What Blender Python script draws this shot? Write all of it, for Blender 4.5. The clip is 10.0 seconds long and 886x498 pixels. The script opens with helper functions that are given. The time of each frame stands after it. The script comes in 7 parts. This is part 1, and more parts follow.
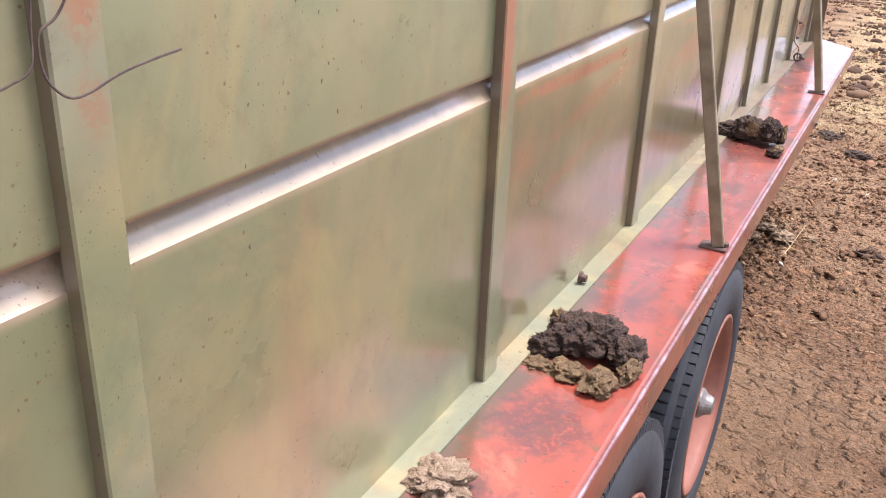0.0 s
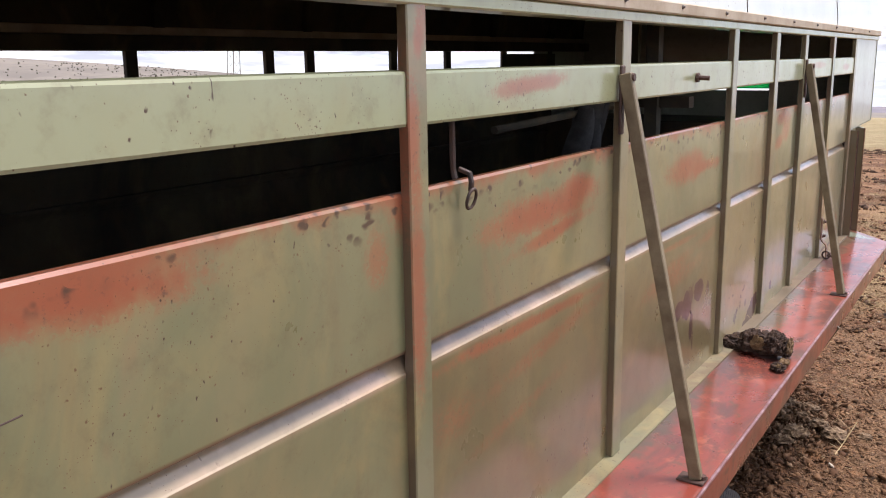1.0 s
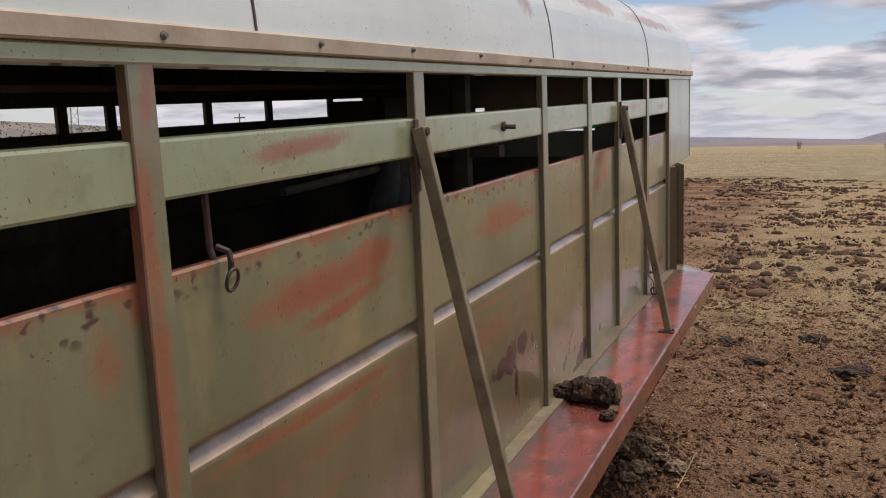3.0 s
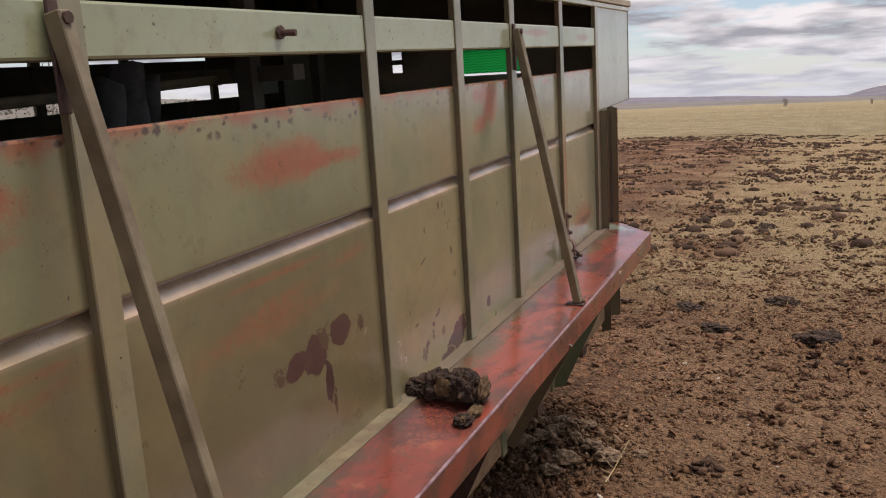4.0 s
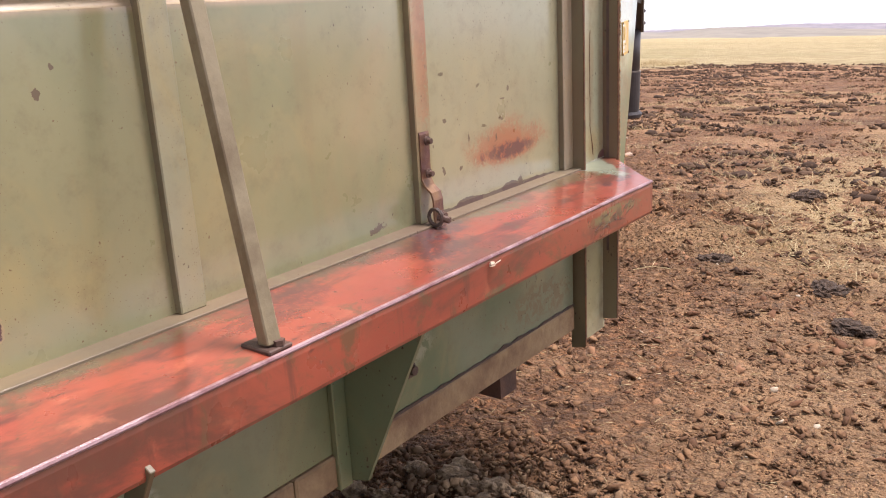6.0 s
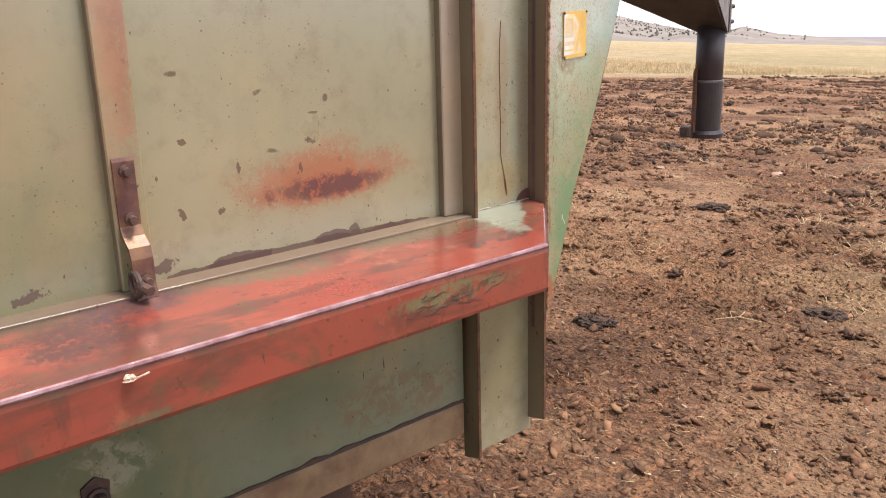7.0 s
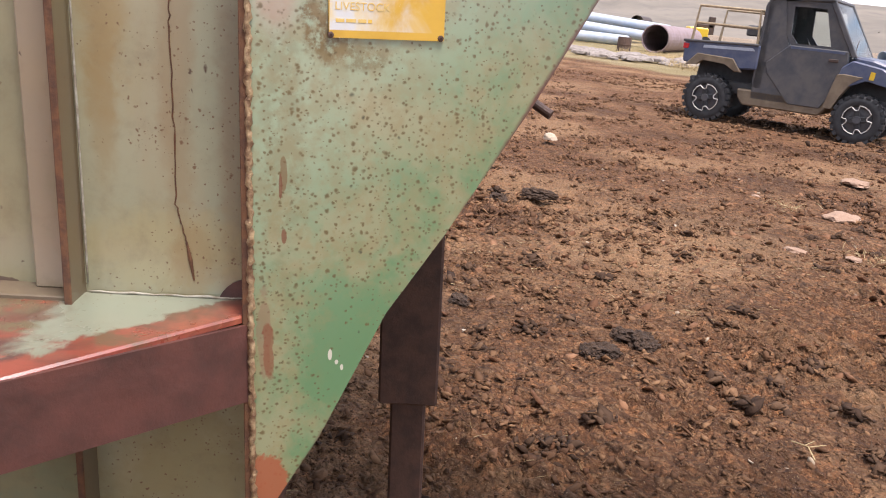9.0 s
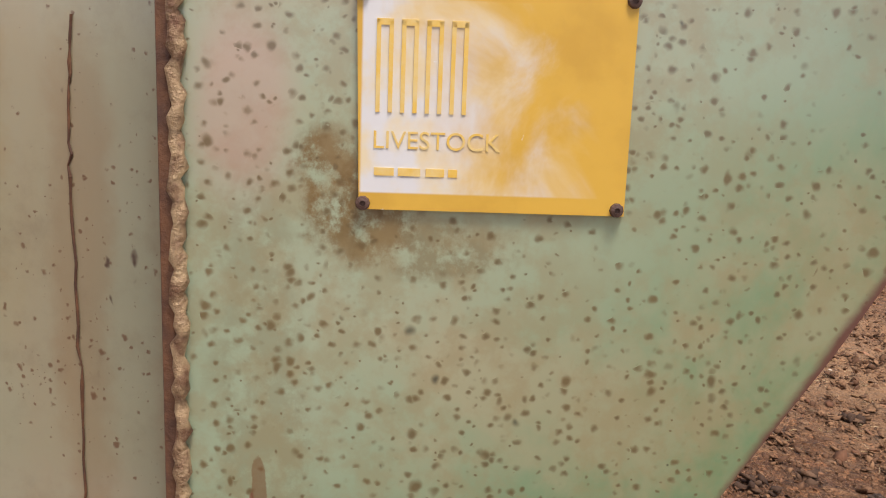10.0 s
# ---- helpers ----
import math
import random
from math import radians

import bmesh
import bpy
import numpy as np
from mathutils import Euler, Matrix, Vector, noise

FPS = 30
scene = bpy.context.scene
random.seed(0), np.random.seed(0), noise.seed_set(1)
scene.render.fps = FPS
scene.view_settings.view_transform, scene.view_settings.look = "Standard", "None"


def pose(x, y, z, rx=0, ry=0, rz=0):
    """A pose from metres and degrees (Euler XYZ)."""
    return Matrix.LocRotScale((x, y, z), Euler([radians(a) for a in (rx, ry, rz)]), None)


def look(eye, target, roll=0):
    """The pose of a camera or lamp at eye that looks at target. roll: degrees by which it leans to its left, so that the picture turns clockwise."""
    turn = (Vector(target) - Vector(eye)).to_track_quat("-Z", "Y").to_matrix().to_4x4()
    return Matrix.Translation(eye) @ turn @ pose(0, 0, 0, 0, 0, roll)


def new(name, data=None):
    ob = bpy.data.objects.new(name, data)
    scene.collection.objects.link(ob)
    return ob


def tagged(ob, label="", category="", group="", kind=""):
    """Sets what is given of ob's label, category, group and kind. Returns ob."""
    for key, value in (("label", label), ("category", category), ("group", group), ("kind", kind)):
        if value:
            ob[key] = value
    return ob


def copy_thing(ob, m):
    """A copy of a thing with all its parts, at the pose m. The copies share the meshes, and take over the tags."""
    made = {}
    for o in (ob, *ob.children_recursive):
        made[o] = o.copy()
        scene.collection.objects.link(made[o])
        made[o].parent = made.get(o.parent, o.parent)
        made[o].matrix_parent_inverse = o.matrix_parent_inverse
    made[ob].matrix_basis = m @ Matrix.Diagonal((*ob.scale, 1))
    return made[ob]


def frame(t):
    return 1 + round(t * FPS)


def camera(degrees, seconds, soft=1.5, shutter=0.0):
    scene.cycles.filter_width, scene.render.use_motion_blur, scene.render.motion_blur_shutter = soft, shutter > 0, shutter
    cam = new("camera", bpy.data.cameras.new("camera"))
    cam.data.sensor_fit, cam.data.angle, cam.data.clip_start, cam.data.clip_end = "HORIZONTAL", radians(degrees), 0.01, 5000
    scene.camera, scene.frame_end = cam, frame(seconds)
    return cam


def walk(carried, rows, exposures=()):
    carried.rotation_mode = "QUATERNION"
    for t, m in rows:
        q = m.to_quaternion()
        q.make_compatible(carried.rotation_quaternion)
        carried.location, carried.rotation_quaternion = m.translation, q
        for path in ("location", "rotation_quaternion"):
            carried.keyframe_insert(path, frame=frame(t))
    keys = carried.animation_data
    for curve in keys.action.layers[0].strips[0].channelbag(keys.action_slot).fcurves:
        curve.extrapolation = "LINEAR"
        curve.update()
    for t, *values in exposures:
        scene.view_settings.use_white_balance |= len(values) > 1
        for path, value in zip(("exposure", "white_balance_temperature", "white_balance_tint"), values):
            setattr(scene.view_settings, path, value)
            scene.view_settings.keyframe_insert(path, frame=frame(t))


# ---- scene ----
cam = camera(53.4, 10.0, soft=1.05)
PATH = [
    (0, (0.465, -3.251, 1.366), (-0.377, -1.573, 0.677), 3.84),
    (0.5, (0.634, -3.203, 1.458), (-0.348, -1.526, 0.985), 2.95),
    (1, (0.697, -3.189, 1.536), (-0.376, -1.532, 1.217), 1.06),
    (1.5, (0.714, -3.160, 1.574), (-0.342, -1.472, 1.381), 0.20),
    (2, (0.732, -3.125, 1.596), (-0.224, -1.373, 1.463), -0.26),
    (2.5, (0.741, -3.105, 1.600), (-0.139, -1.314, 1.476), -0.58),
    (3, (0.734, -2.998, 1.568), (-0.066, -1.178, 1.342), -0.92),
    (3.2, (0.716, -2.875, 1.530), (-0.044, -1.047, 1.252), -0.98),
    (4.3, (0.903, -1.983, 1.459), (0.123, -0.170, 1.136), -2.40),
    (4.5, (0.864, -1.743, 1.444), (0.081, 0.062, 1.085), -1.94),
    (5, (0.953, -1.312, 1.377), (0.029, 0.406, 0.935), -3.12),
    (5.5, (1.040, -0.885, 1.301), (-0.072, 0.715, 0.851), -2.57),
    (5.7, (1.020, -0.673, 1.268), (-0.097, 0.922, 0.812), -1.64),
    (6.8, (1.128, 0.339, 1.244), (-0.282, 1.676, 0.770), 0.55),
    (7, (1.120, 0.521, 1.245), (-0.338, 1.806, 0.773), 1.12),
    (7.5, (1.150, 0.975, 1.247), (-0.444, 2.091, 0.785), 2.19),
    (8, (1.123, 1.375, 1.261), (-0.622, 2.230, 0.788), 3.42),
    (8.5, (0.965, 1.663, 1.266), (-0.927, 2.091, 0.776), 4.73),
    (9, (0.808, 1.891, 1.246), (-1.119, 1.916, 0.709), 6.35),
    (9.5, (0.566, 1.924, 1.250), (-1.357, 1.654, 0.770), 5.88),
    (10, (0.339, 1.897, 1.263), (-1.562, 1.425, 0.860), 5.55),
]
# seconds, stops, white balance
EXPOSURES = [(t, stops, kelvin, 19) for t, stops, kelvin in (
    (0, 1.45, 6050), (0.5, 1.08, 6250), (1, 0.72, 6450), (1.5, 0.15, 6500), (2.0, -0.38, 6600), (2.5, -0.08, 6700), (3.2, -0.22, 6700), (4.5, 0.15, 6900), (5, 0.6, 6800),
    (5.5, 1.05, 6700), (7, 1.0, 6650), (7.5, 0.88, 6600), (8, 0.88, 6600), (8.5, 0.95, 6600), (9, 0.82, 6600), (9.5, 1.05, 6550), (10, 0.6, 6850))]
walk(cam, [(t, look(eye, target, roll)) for t, eye, target, roll in PATH], EXPOSURES)

# ---- world and light ----
world = bpy.data.worlds.new("World")
scene.world = world
world.use_nodes = True
SUN_EL, SUN_AZ = radians(72), radians(52)
wt = world.node_tree
wt.nodes.clear()


def wnode(kind, **values):
    n = wt.nodes.new(kind)
    for k, v in values.items():
        n.inputs[k].default_value = v
    return n


sky = wt.nodes.new("ShaderNodeTexSky")
sky.sky_type = "NISHITA"
sky.sun_disc = False
sky.sun_elevation, sky.sun_rotation = SUN_EL, SUN_AZ
sky.air_density, sky.dust_density, sky.ozone_density = 1.0, 0.3, 1.5
wco = wt.nodes.new("ShaderNodeTexCoord")
wsep = wt.nodes.new("ShaderNodeSeparateXYZ")
wt.links.new(wco.outputs["Generated"], wsep.inputs[0])


def wmath(op, a, b):
    n = wt.nodes.new("ShaderNodeMath")
    n.operation = op
    for i, v in enumerate((a, b)):
        if isinstance(v, bpy.types.NodeSocket):
            wt.links.new(v, n.inputs[i])
        else:
            n.inputs[i].default_value = v
    return n.outputs[0]


low = wmath("ADD", wmath("MAXIMUM", wsep.outputs["Z"], 0.0), 0.11)
wmap = wt.nodes.new("ShaderNodeCombineXYZ")
wt.links.new(wmath("DIVIDE", wsep.outputs["X"], low), wmap.inputs[0])
wt.links.new(wmath("DIVIDE", wsep.outputs["Y"], low), wmap.inputs[1])
cl1 = wnode("ShaderNodeTexNoise", Scale=1.25, Detail=10.0, Roughness=0.58, Distortion=0.15)
wt.links.new(wmap.outputs[0], cl1.inputs["Vector"])
cov = wt.nodes.new("ShaderNodeMapRange")
cov.interpolation_type = "SMOOTHSTEP"
cov.inputs["From Min"].default_value, cov.inputs["From Max"].default_value = 0.40, 0.53
wt.links.new(cl1.outputs["Fac"], cov.inputs["Value"])
cl2 = wnode("ShaderNodeTexNoise", Scale=1.7, Detail=8.0, Roughness=0.5, Distortion=0.2)
wt.links.new(wmap.outputs[0], cl2.inputs["Vector"])
clr = wt.nodes.new("ShaderNodeValToRGB")
clr.color_ramp.elements[0].position, clr.color_ramp.elements[0].color = 0.40, (7.4, 7.5, 7.7, 1)
clr.color_ramp.elements[1].position, clr.color_ramp.elements[1].color = 0.60, (2.9, 3.1, 3.5, 1)
wt.links.new(cl2.outputs["Fac"], clr.inputs["Fac"])
wmix = wt.nodes.new("ShaderNodeMix")
wmix.data_type = "RGBA"
wt.links.new(cov.outputs[0], wmix.inputs["Factor"])
wt.links.new(sky.outputs[0], wmix.inputs["A"])
wt.links.new(clr.outputs[0], wmix.inputs["B"])
haze = wt.nodes.new("ShaderNodeMapRange")
haze.interpolation_type = "SMOOTHSTEP"
haze.inputs["From Min"].default_value, haze.inputs["From Max"].default_value = 0.0, 0.09
haze.inputs["To Min"].default_value, haze.inputs["To Max"].default_value = 0.75, 0.0
wt.links.new(wsep.outputs["Z"], haze.inputs["Value"])
wmix2 = wt.nodes.new("ShaderNodeMix")
wmix2.data_type = "RGBA"
wmix2.inputs["B"].default_value = (5.2, 5.7, 6.4, 1)
wt.links.new(haze.outputs[0], wmix2.inputs["Factor"])
wt.links.new(wmix.outputs["Result"], wmix2.inputs["A"])
bg = wt.nodes.new("ShaderNodeBackground")
bg.inputs["Strength"].default_value = 0.125
wt.links.new(wmix2.outputs["Result"], bg.inputs["Color"])
wout = wt.nodes.new("ShaderNodeOutputWorld")
wt.links.new(bg.outputs[0], wout.inputs["Surface"])

sun = new("sun", bpy.data.lights.new("sun", "SUN"))
sun.data.energy, sun.data.angle, sun.data.color = 3.3, radians(20), (1.0, 0.96, 0.91)
sun_from = Vector((math.sin(SUN_AZ) * math.cos(SUN_EL), math.cos(SUN_AZ) * math.cos(SUN_EL), math.sin(SUN_EL)))
sun.matrix_world = look(sun_from * 30, (0, 0, 0))


# ---- material tools ----
class Shade:
    """A small writer of node trees."""

    def __init__(self, name, space="Object"):
        self.m = bpy.data.materials.new(name)
        self.m.use_nodes = True
        self.t = self.m.node_tree
        self.t.nodes.clear()
        self.out = self.t.nodes.new("ShaderNodeOutputMaterial")
        self.b = self.t.nodes.new("ShaderNodeBsdfPrincipled")
        self.t.links.new(self.b.outputs[0], self.out.inputs[0])
        self.co = self.t.nodes.new("ShaderNodeTexCoord").outputs[space]

    def put(self, socket, v):
        if isinstance(v, bpy.types.NodeSocket):
            self.t.links.new(v, socket)
        elif isinstance(v, (tuple, list)) and len(v) == 3 and socket.type == "RGBA":
            socket.default_value = (*v, 1)
        else:
            socket.default_value = v

    def set(self, **kw):
        for k, v in kw.items():
            self.put(self.b.inputs[k.replace("_", " ")], v)
        return self

    def math(self, op, a, b=0.0, clamp=False):
        n = self.t.nodes.new("ShaderNodeMath")
        n.operation, n.use_clamp = op, clamp
        self.put(n.inputs[0], a)
        self.put(n.inputs[1], b)
        return n.outputs[0]

    def scaled(self, sx=1.0, sy=1.0, sz=1.0, off=(0, 0, 0), co=None):
        n = self.t.nodes.new("ShaderNodeMapping")
        n.inputs["Scale"].default_value = (sx, sy, sz)
        n.inputs["Location"].default_value = off
        self.t.links.new(co or self.co, n.inputs["Vector"])
        return n.outputs[0]

    def noise(self, scale, detail=4.0, rough=0.55, dist=0.0, co=None):
        n = self.t.nodes.new("ShaderNodeTexNoise")
        n.inputs["Scale"].default_value, n.inputs["Detail"].default_value = scale, detail
        n.inputs["Roughness"].default_value, n.inputs["Distortion"].default_value = rough, dist
        self.t.links.new(co or self.co, n.inputs["Vector"])
        return n.outputs["Fac"]

    def dots(self, scale, size, share, shift=0.0, stretch=(1, 1, 1), wild=0.35, core=0.3):
        """Scattered roundish flecks: a fleck in a share of the cells, each of its own size, with a torn outline."""
        co = self.scaled(*stretch, (shift, shift * 0.7, shift * 1.3))
        warp = self.t.nodes.new("ShaderNodeTexNoise")
        warp.inputs["Scale"].default_value, warp.inputs["Detail"].default_value = scale * 1.3, 1.0
        self.t.links.new(co, warp.inputs["Vector"])
        v = self.t.nodes.new("ShaderNodeVectorMath")
        v.operation = "MULTIPLY_ADD"
        self.t.links.new(warp.outputs["Color"], v.inputs[0])
        v.inputs[1].default_value = (wild / scale,) * 3
        self.t.links.new(co, v.inputs[2])
        n = self.t.nodes.new("ShaderNodeTexVoronoi")
        n.inputs["Scale"].default_value = scale
        self.t.links.new(v.outputs[0], n.inputs["Vector"])
        sep = self.t.nodes.new("ShaderNodeSeparateColor")
        self.t.links.new(n.outputs["Color"], sep.inputs[0])
        r = self.math("MULTIPLY", self.math("ADD", 0.35, sep.outputs[0]), size)
        within = self.band(self.math("DIVIDE", n.outputs["Distance"], r), 1.0, core)
        return self.math("MULTIPLY", within, self.band(self.math("SUBTRACT", share, sep.outputs[1]), 0.0, 0.02))

    def band(self, v, lo, hi):
        """0 below lo, 1 above hi (or the other way round)."""
        n = self.t.nodes.new("ShaderNodeMapRange")
        n.interpolation_type = "SMOOTHSTEP"
        flip = lo > hi
        n.inputs["From Min"].default_value, n.inputs["From Max"].default_value = min(lo, hi), max(lo, hi)
        n.inputs["To Min"].default_value, n.inputs["To Max"].default_value = (1, 0) if flip else (0, 1)
        self.put(n.inputs["Value"], v)
        return n.outputs[0]

    def mix(self, fac, a, b):
        n = self.t.nodes.new("ShaderNodeMix")
        n.data_type = "RGBA"
        self.put(n.inputs["Factor"], fac)
        self.put(n.inputs["A"], a)
        self.put(n.inputs["B"], b)
        return n.outputs["Result"]

    def xyz(self, co=None):
        n = self.t.nodes.new("ShaderNodeSeparateXYZ")
        self.t.links.new(co or self.co, n.inputs[0])
        return n.outputs

    def spot(self, y, z, ry, rz, tilt=0.0, rag=0.5, raggy=None, axes=("Y", "Z")):
        """Distance from a blot, 1 at its ragged edge, in the y-z plane or another."""
        p = self.xyz()
        dy, dz = self.math("SUBTRACT", p[axes[0]], y), self.math("SUBTRACT", p[axes[1]], z)
        if tilt:
            c, s = math.cos(radians(tilt)), math.sin(radians(tilt))
            dy, dz = (self.math("ADD", self.math("MULTIPLY", dy, c), self.math("MULTIPLY", dz, s)),
                      self.math("SUBTRACT", self.math("MULTIPLY", dz, c), self.math("MULTIPLY", dy, s)))
        a, b = self.math("DIVIDE", dy, ry), self.math("DIVIDE", dz, rz)
        d = self.math("SQRT", self.math("ADD", self.math("MULTIPLY", a, a), self.math("MULTIPLY", b, b)))
        return self.math("ADD", d, self.math("MULTIPLY", self.math("SUBTRACT", raggy, 0.5), 2 * rag))

    def bump(self, height, strength=0.3, distance=0.01, under=None):
        n = self.t.nodes.new("ShaderNodeBump")
        n.inputs["Strength"].default_value, n.inputs["Distance"].default_value = strength, distance
        self.t.links.new(height, n.inputs["Height"])
        if under is not None:
            self.t.links.new(under, n.inputs["Normal"])
        self.t.links.new(n.outputs[0], self.b.inputs["Normal"])
        return n.outputs[0]

    def random(self):
        return self.t.nodes.new("ShaderNodeObjectInfo").outputs["Random"]

    def island(self):
        return self.t.nodes.new("ShaderNodeNewGeometry").outputs["Random Per Island"]


GREEN_PALE, GREEN_DIM = (0.240, 0.240, 0.130), (0.168, 0.178, 0.092)
PRIMER, PRIMER_DARK, RUST, CHIP = (0.330, 0.092, 0.042), (0.115, 0.036, 0.036), (0.13, 0.060, 0.026), (0.070, 0.038, 0.026)


def paint(name, pale=GREEN_PALE, dim=GREEN_DIM, blots=(), bare=(), primer=0.0, chips=0.5, specks=0.5, rough=0.34, tan=0.5, wobble=0.25, edge=None, smear=None, marks=(), film=None, gloss=0.8, tip=None, soft_marks=False, grime=0.35, flat=(), peel=()):
    """Old sprayed paint: cloudy colour, tan sun bleach, primer showing through, chips down to brown steel, fine rust specks."""
    s = Shade(name)
    broad, mid, fine = s.noise(1.7, 3), s.noise(7.0, 5, 0.6), s.noise(42, 5, 0.6)
    col = s.mix(s.band(broad, 0.35, 0.65), pale, dim)
    streak = s.noise(2.6, 5, 0.6, 0.5, s.scaled(1, 1.0, 0.6))
    col = s.mix(s.math("MULTIPLY", s.band(streak, 0.42, 0.70), 0.8 * tan), col, (0.34, 0.255, 0.125))
    if tan > 0.15:
        col = s.mix(s.math("MULTIPLY", s.band(s.noise(4.6, 5, 0.6, 0.8, s.scaled(1, 1, 0.8, (2, 5, 8))), 0.48, 0.70), 0.95 * tan), col, (0.36, 0.285, 0.120))
        col = s.mix(s.math("MULTIPLY", s.band(s.noise(3.1, 5, 0.6, 0.6, s.scaled(1, 1, 0.8, (6, 1, 3))), 0.56, 0.72), 0.55 * tan), col, (0.37, 0.195, 0.10))
        col = s.mix(s.math("MULTIPLY", s.band(s.noise(2.2, 4, 0.6, 0.6, s.scaled(1, 1, 0.8, (3, 9, 4))), 0.52, 0.66), 0.7 * tan), col, (0.150, 0.175, 0.085))
    drip = s.noise(9.0, 5, 0.6, 0.2, s.scaled(2.0, 2.0, 0.22, (4, 2, 0)))
    col = s.mix(s.math("MULTIPLY", s.band(drip, 0.52, 0.74), 0.35 * tan), col, (0.20, 0.115, 0.055))
    p = s.xyz()
    ragged, torn = s.noise(11, 6, 0.62, 0.4), s.noise(34, 6, 0.65, 0.6)
    both = s.math("ADD", s.math("MULTIPLY", ragged, 0.6), s.math("MULTIPLY", torn, 0.4))
    grit = s.noise(110, 5, 0.7, 0.3)
    chew = s.math("ADD", s.math("MULTIPLY", s.noise(85, 3, 0.6, 0.6), 0.7), s.math("MULTIPLY", torn, 0.3))
    if smear:
        lanes = s.noise(1.0, 6, 0.66, 0.5, s.scaled(*smear))
        col = s.mix(s.math("MULTIPLY", s.band(lanes, 0.45, 0.65), 0.9), col, (0.115, 0.042, 0.030))
        col = s.mix(s.math("MULTIPLY", s.band(s.noise(1.0, 6, 0.66, 0.5, s.scaled(smear[0] * 1.7, smear[1] * 2.6, smear[2], (7, 3, 1))), 0.57, 0.68), 0.75), col, (0.105, 0.070, 0.036))
        col = s.mix(s.math("MULTIPLY", s.band(s.noise(5.0, 6, 0.7, 0.4, s.scaled(1, 1, 1, (1, 8, 3))), 0.56, 0.66), 0.55), col, (0.46, 0.135, 0.075))
        flakes = s.math("MULTIPLY", s.math("MAXIMUM", s.dots(30, 0.36, 0.30, 2.2, (1, 0.6, 1), 1.3), s.dots(75, 0.42, 0.35, 5.1, (1, 0.7, 1), 1.3)), s.band(s.noise(4.0, 4, 0.6, 0.3, s.scaled(1, 1, 1, (3, 3, 9))), 0.50, 0.60))
        col = s.mix(s.math("MULTIPLY", flakes, 0.85), col, (0.085, 0.032, 0.028))
        inner = s.band(s.math("ADD", p["X"], s.math("MULTIPLY", s.math("SUBTRACT", both, 0.5), 0.16)), 0.085, 0.030)
        col = s.mix(s.math("MULTIPLY", inner, s.band(s.noise(5.5, 5, 0.65), 0.36, 0.54)), col, (0.098, 0.062, 0.038))
        runs = s.math("MULTIPLY", s.band(s.noise(26, 4, 0.6, 0.2, s.scaled(1, 1, 0.12, (5, 1, 2))), 0.58, 0.68), s.band(p["Z"], 0.838, 0.830))
        col = s.mix(s.math("MULTIPLY", runs, 0.6), col, (0.10, 0.035, 0.028))
    if film is not None:
        col = s.mix(s.math("MULTIPLY", s.band(s.math("ADD", p["Y"], s.math("MULTIPLY", s.math("SUBTRACT", streak, 0.5), 0.8)), 0.75, 1.25), 0.5), col, (0.335, 0.320, 0.215))
        m = s.math("MULTIPLY", s.band(s.math("ADD", p["Z"], s.math("MULTIPLY", s.math("SUBTRACT", streak, 0.5), 0.25)), film[0] + 0.05, film[0] - 0.05), s.math("ADD", 0.78, s.math("MULTIPLY", s.math("SUBTRACT", s.noise(6, 5, 0.62, 0.5), 0.5), 1.2)))
        along = s.math("MULTIPLY", s.band(p["Y"], -2.14, -2.02), s.band(p["Y"], 0.04, -0.08))
        m = s.math("MULTIPLY", m, s.math("ADD", 0.18, s.math("MULTIPLY", along, 0.82)))
        col = s.mix(s.math("MULTIPLY", m, film[1]), col, s.mix(s.band(p["Y"], -0.58, -0.50), (0.130, 0.082, 0.033), (0.36, 0.265, 0.125)))
        # groove's upward slope: worn pinkish paint, and its catch of light painted cream
        lit_ledge = s.math("MULTIPLY", s.band(p["Z"], 1.280, 1.293), s.band(p["Z"], 1.3150, 1.3135))
        col = s.mix(s.math("MULTIPLY", lit_ledge, s.math("ADD", 0.45, s.math("MULTIPLY", s.band(s.noise(5, 5, 0.65), 0.40, 0.62), 0.5))), col, (0.52, 0.36, 0.25))
        # shadow under the groove's upper lip, painted as a brown strip
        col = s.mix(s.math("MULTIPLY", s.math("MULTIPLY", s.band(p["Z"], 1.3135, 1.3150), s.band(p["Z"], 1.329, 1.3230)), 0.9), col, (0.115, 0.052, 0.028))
    if primer:
        col = s.mix(s.band(s.math("ADD", s.noise(3.3, 6, 0.62, 0.6), s.math("MULTIPLY", fine, 0.12)), 0.66 - 0.22 * primer, 0.74 - 0.20 * primer), col, PRIMER)
    for y, z, ry, rz, tilt, strength in blots:
        m = s.math("MULTIPLY", s.band(s.spot(y, z, ry, rz, tilt, 0.9, both), 1.25, 0.25), strength)
        haze_m = s.math("MULTIPLY", m, 0.45)
        col = s.mix(haze_m, col, (0.32, 0.145, 0.07))
        m = s.math("MULTIPLY", m, s.band(s.math("ADD", s.math("ADD", s.math("MULTIPLY", grit, 0.6), s.math("MULTIPLY", torn, 0.4)), s.math("MULTIPLY", m, 0.24)), 0.50, 0.61))
        col = s.mix(m, col, s.mix(s.band(s.math("ADD", s.noise(48, 6, 0.75), s.math("MULTIPLY", m, 0.12 if strength > 1 else 0.0)), 0.50 if strength > 1 else 0.56, 0.60 if strength > 1 else 0.72), PRIMER, PRIMER_DARK))
    for y, z, ry, rz, tilt, strength in bare:
        small = max(ry, rz) < 0.035
        m = s.band(s.spot(y, z, ry, rz, tilt, 2.2 if small else 0.95, chew if small else both), 0.92, 0.80 if small else 0.86)
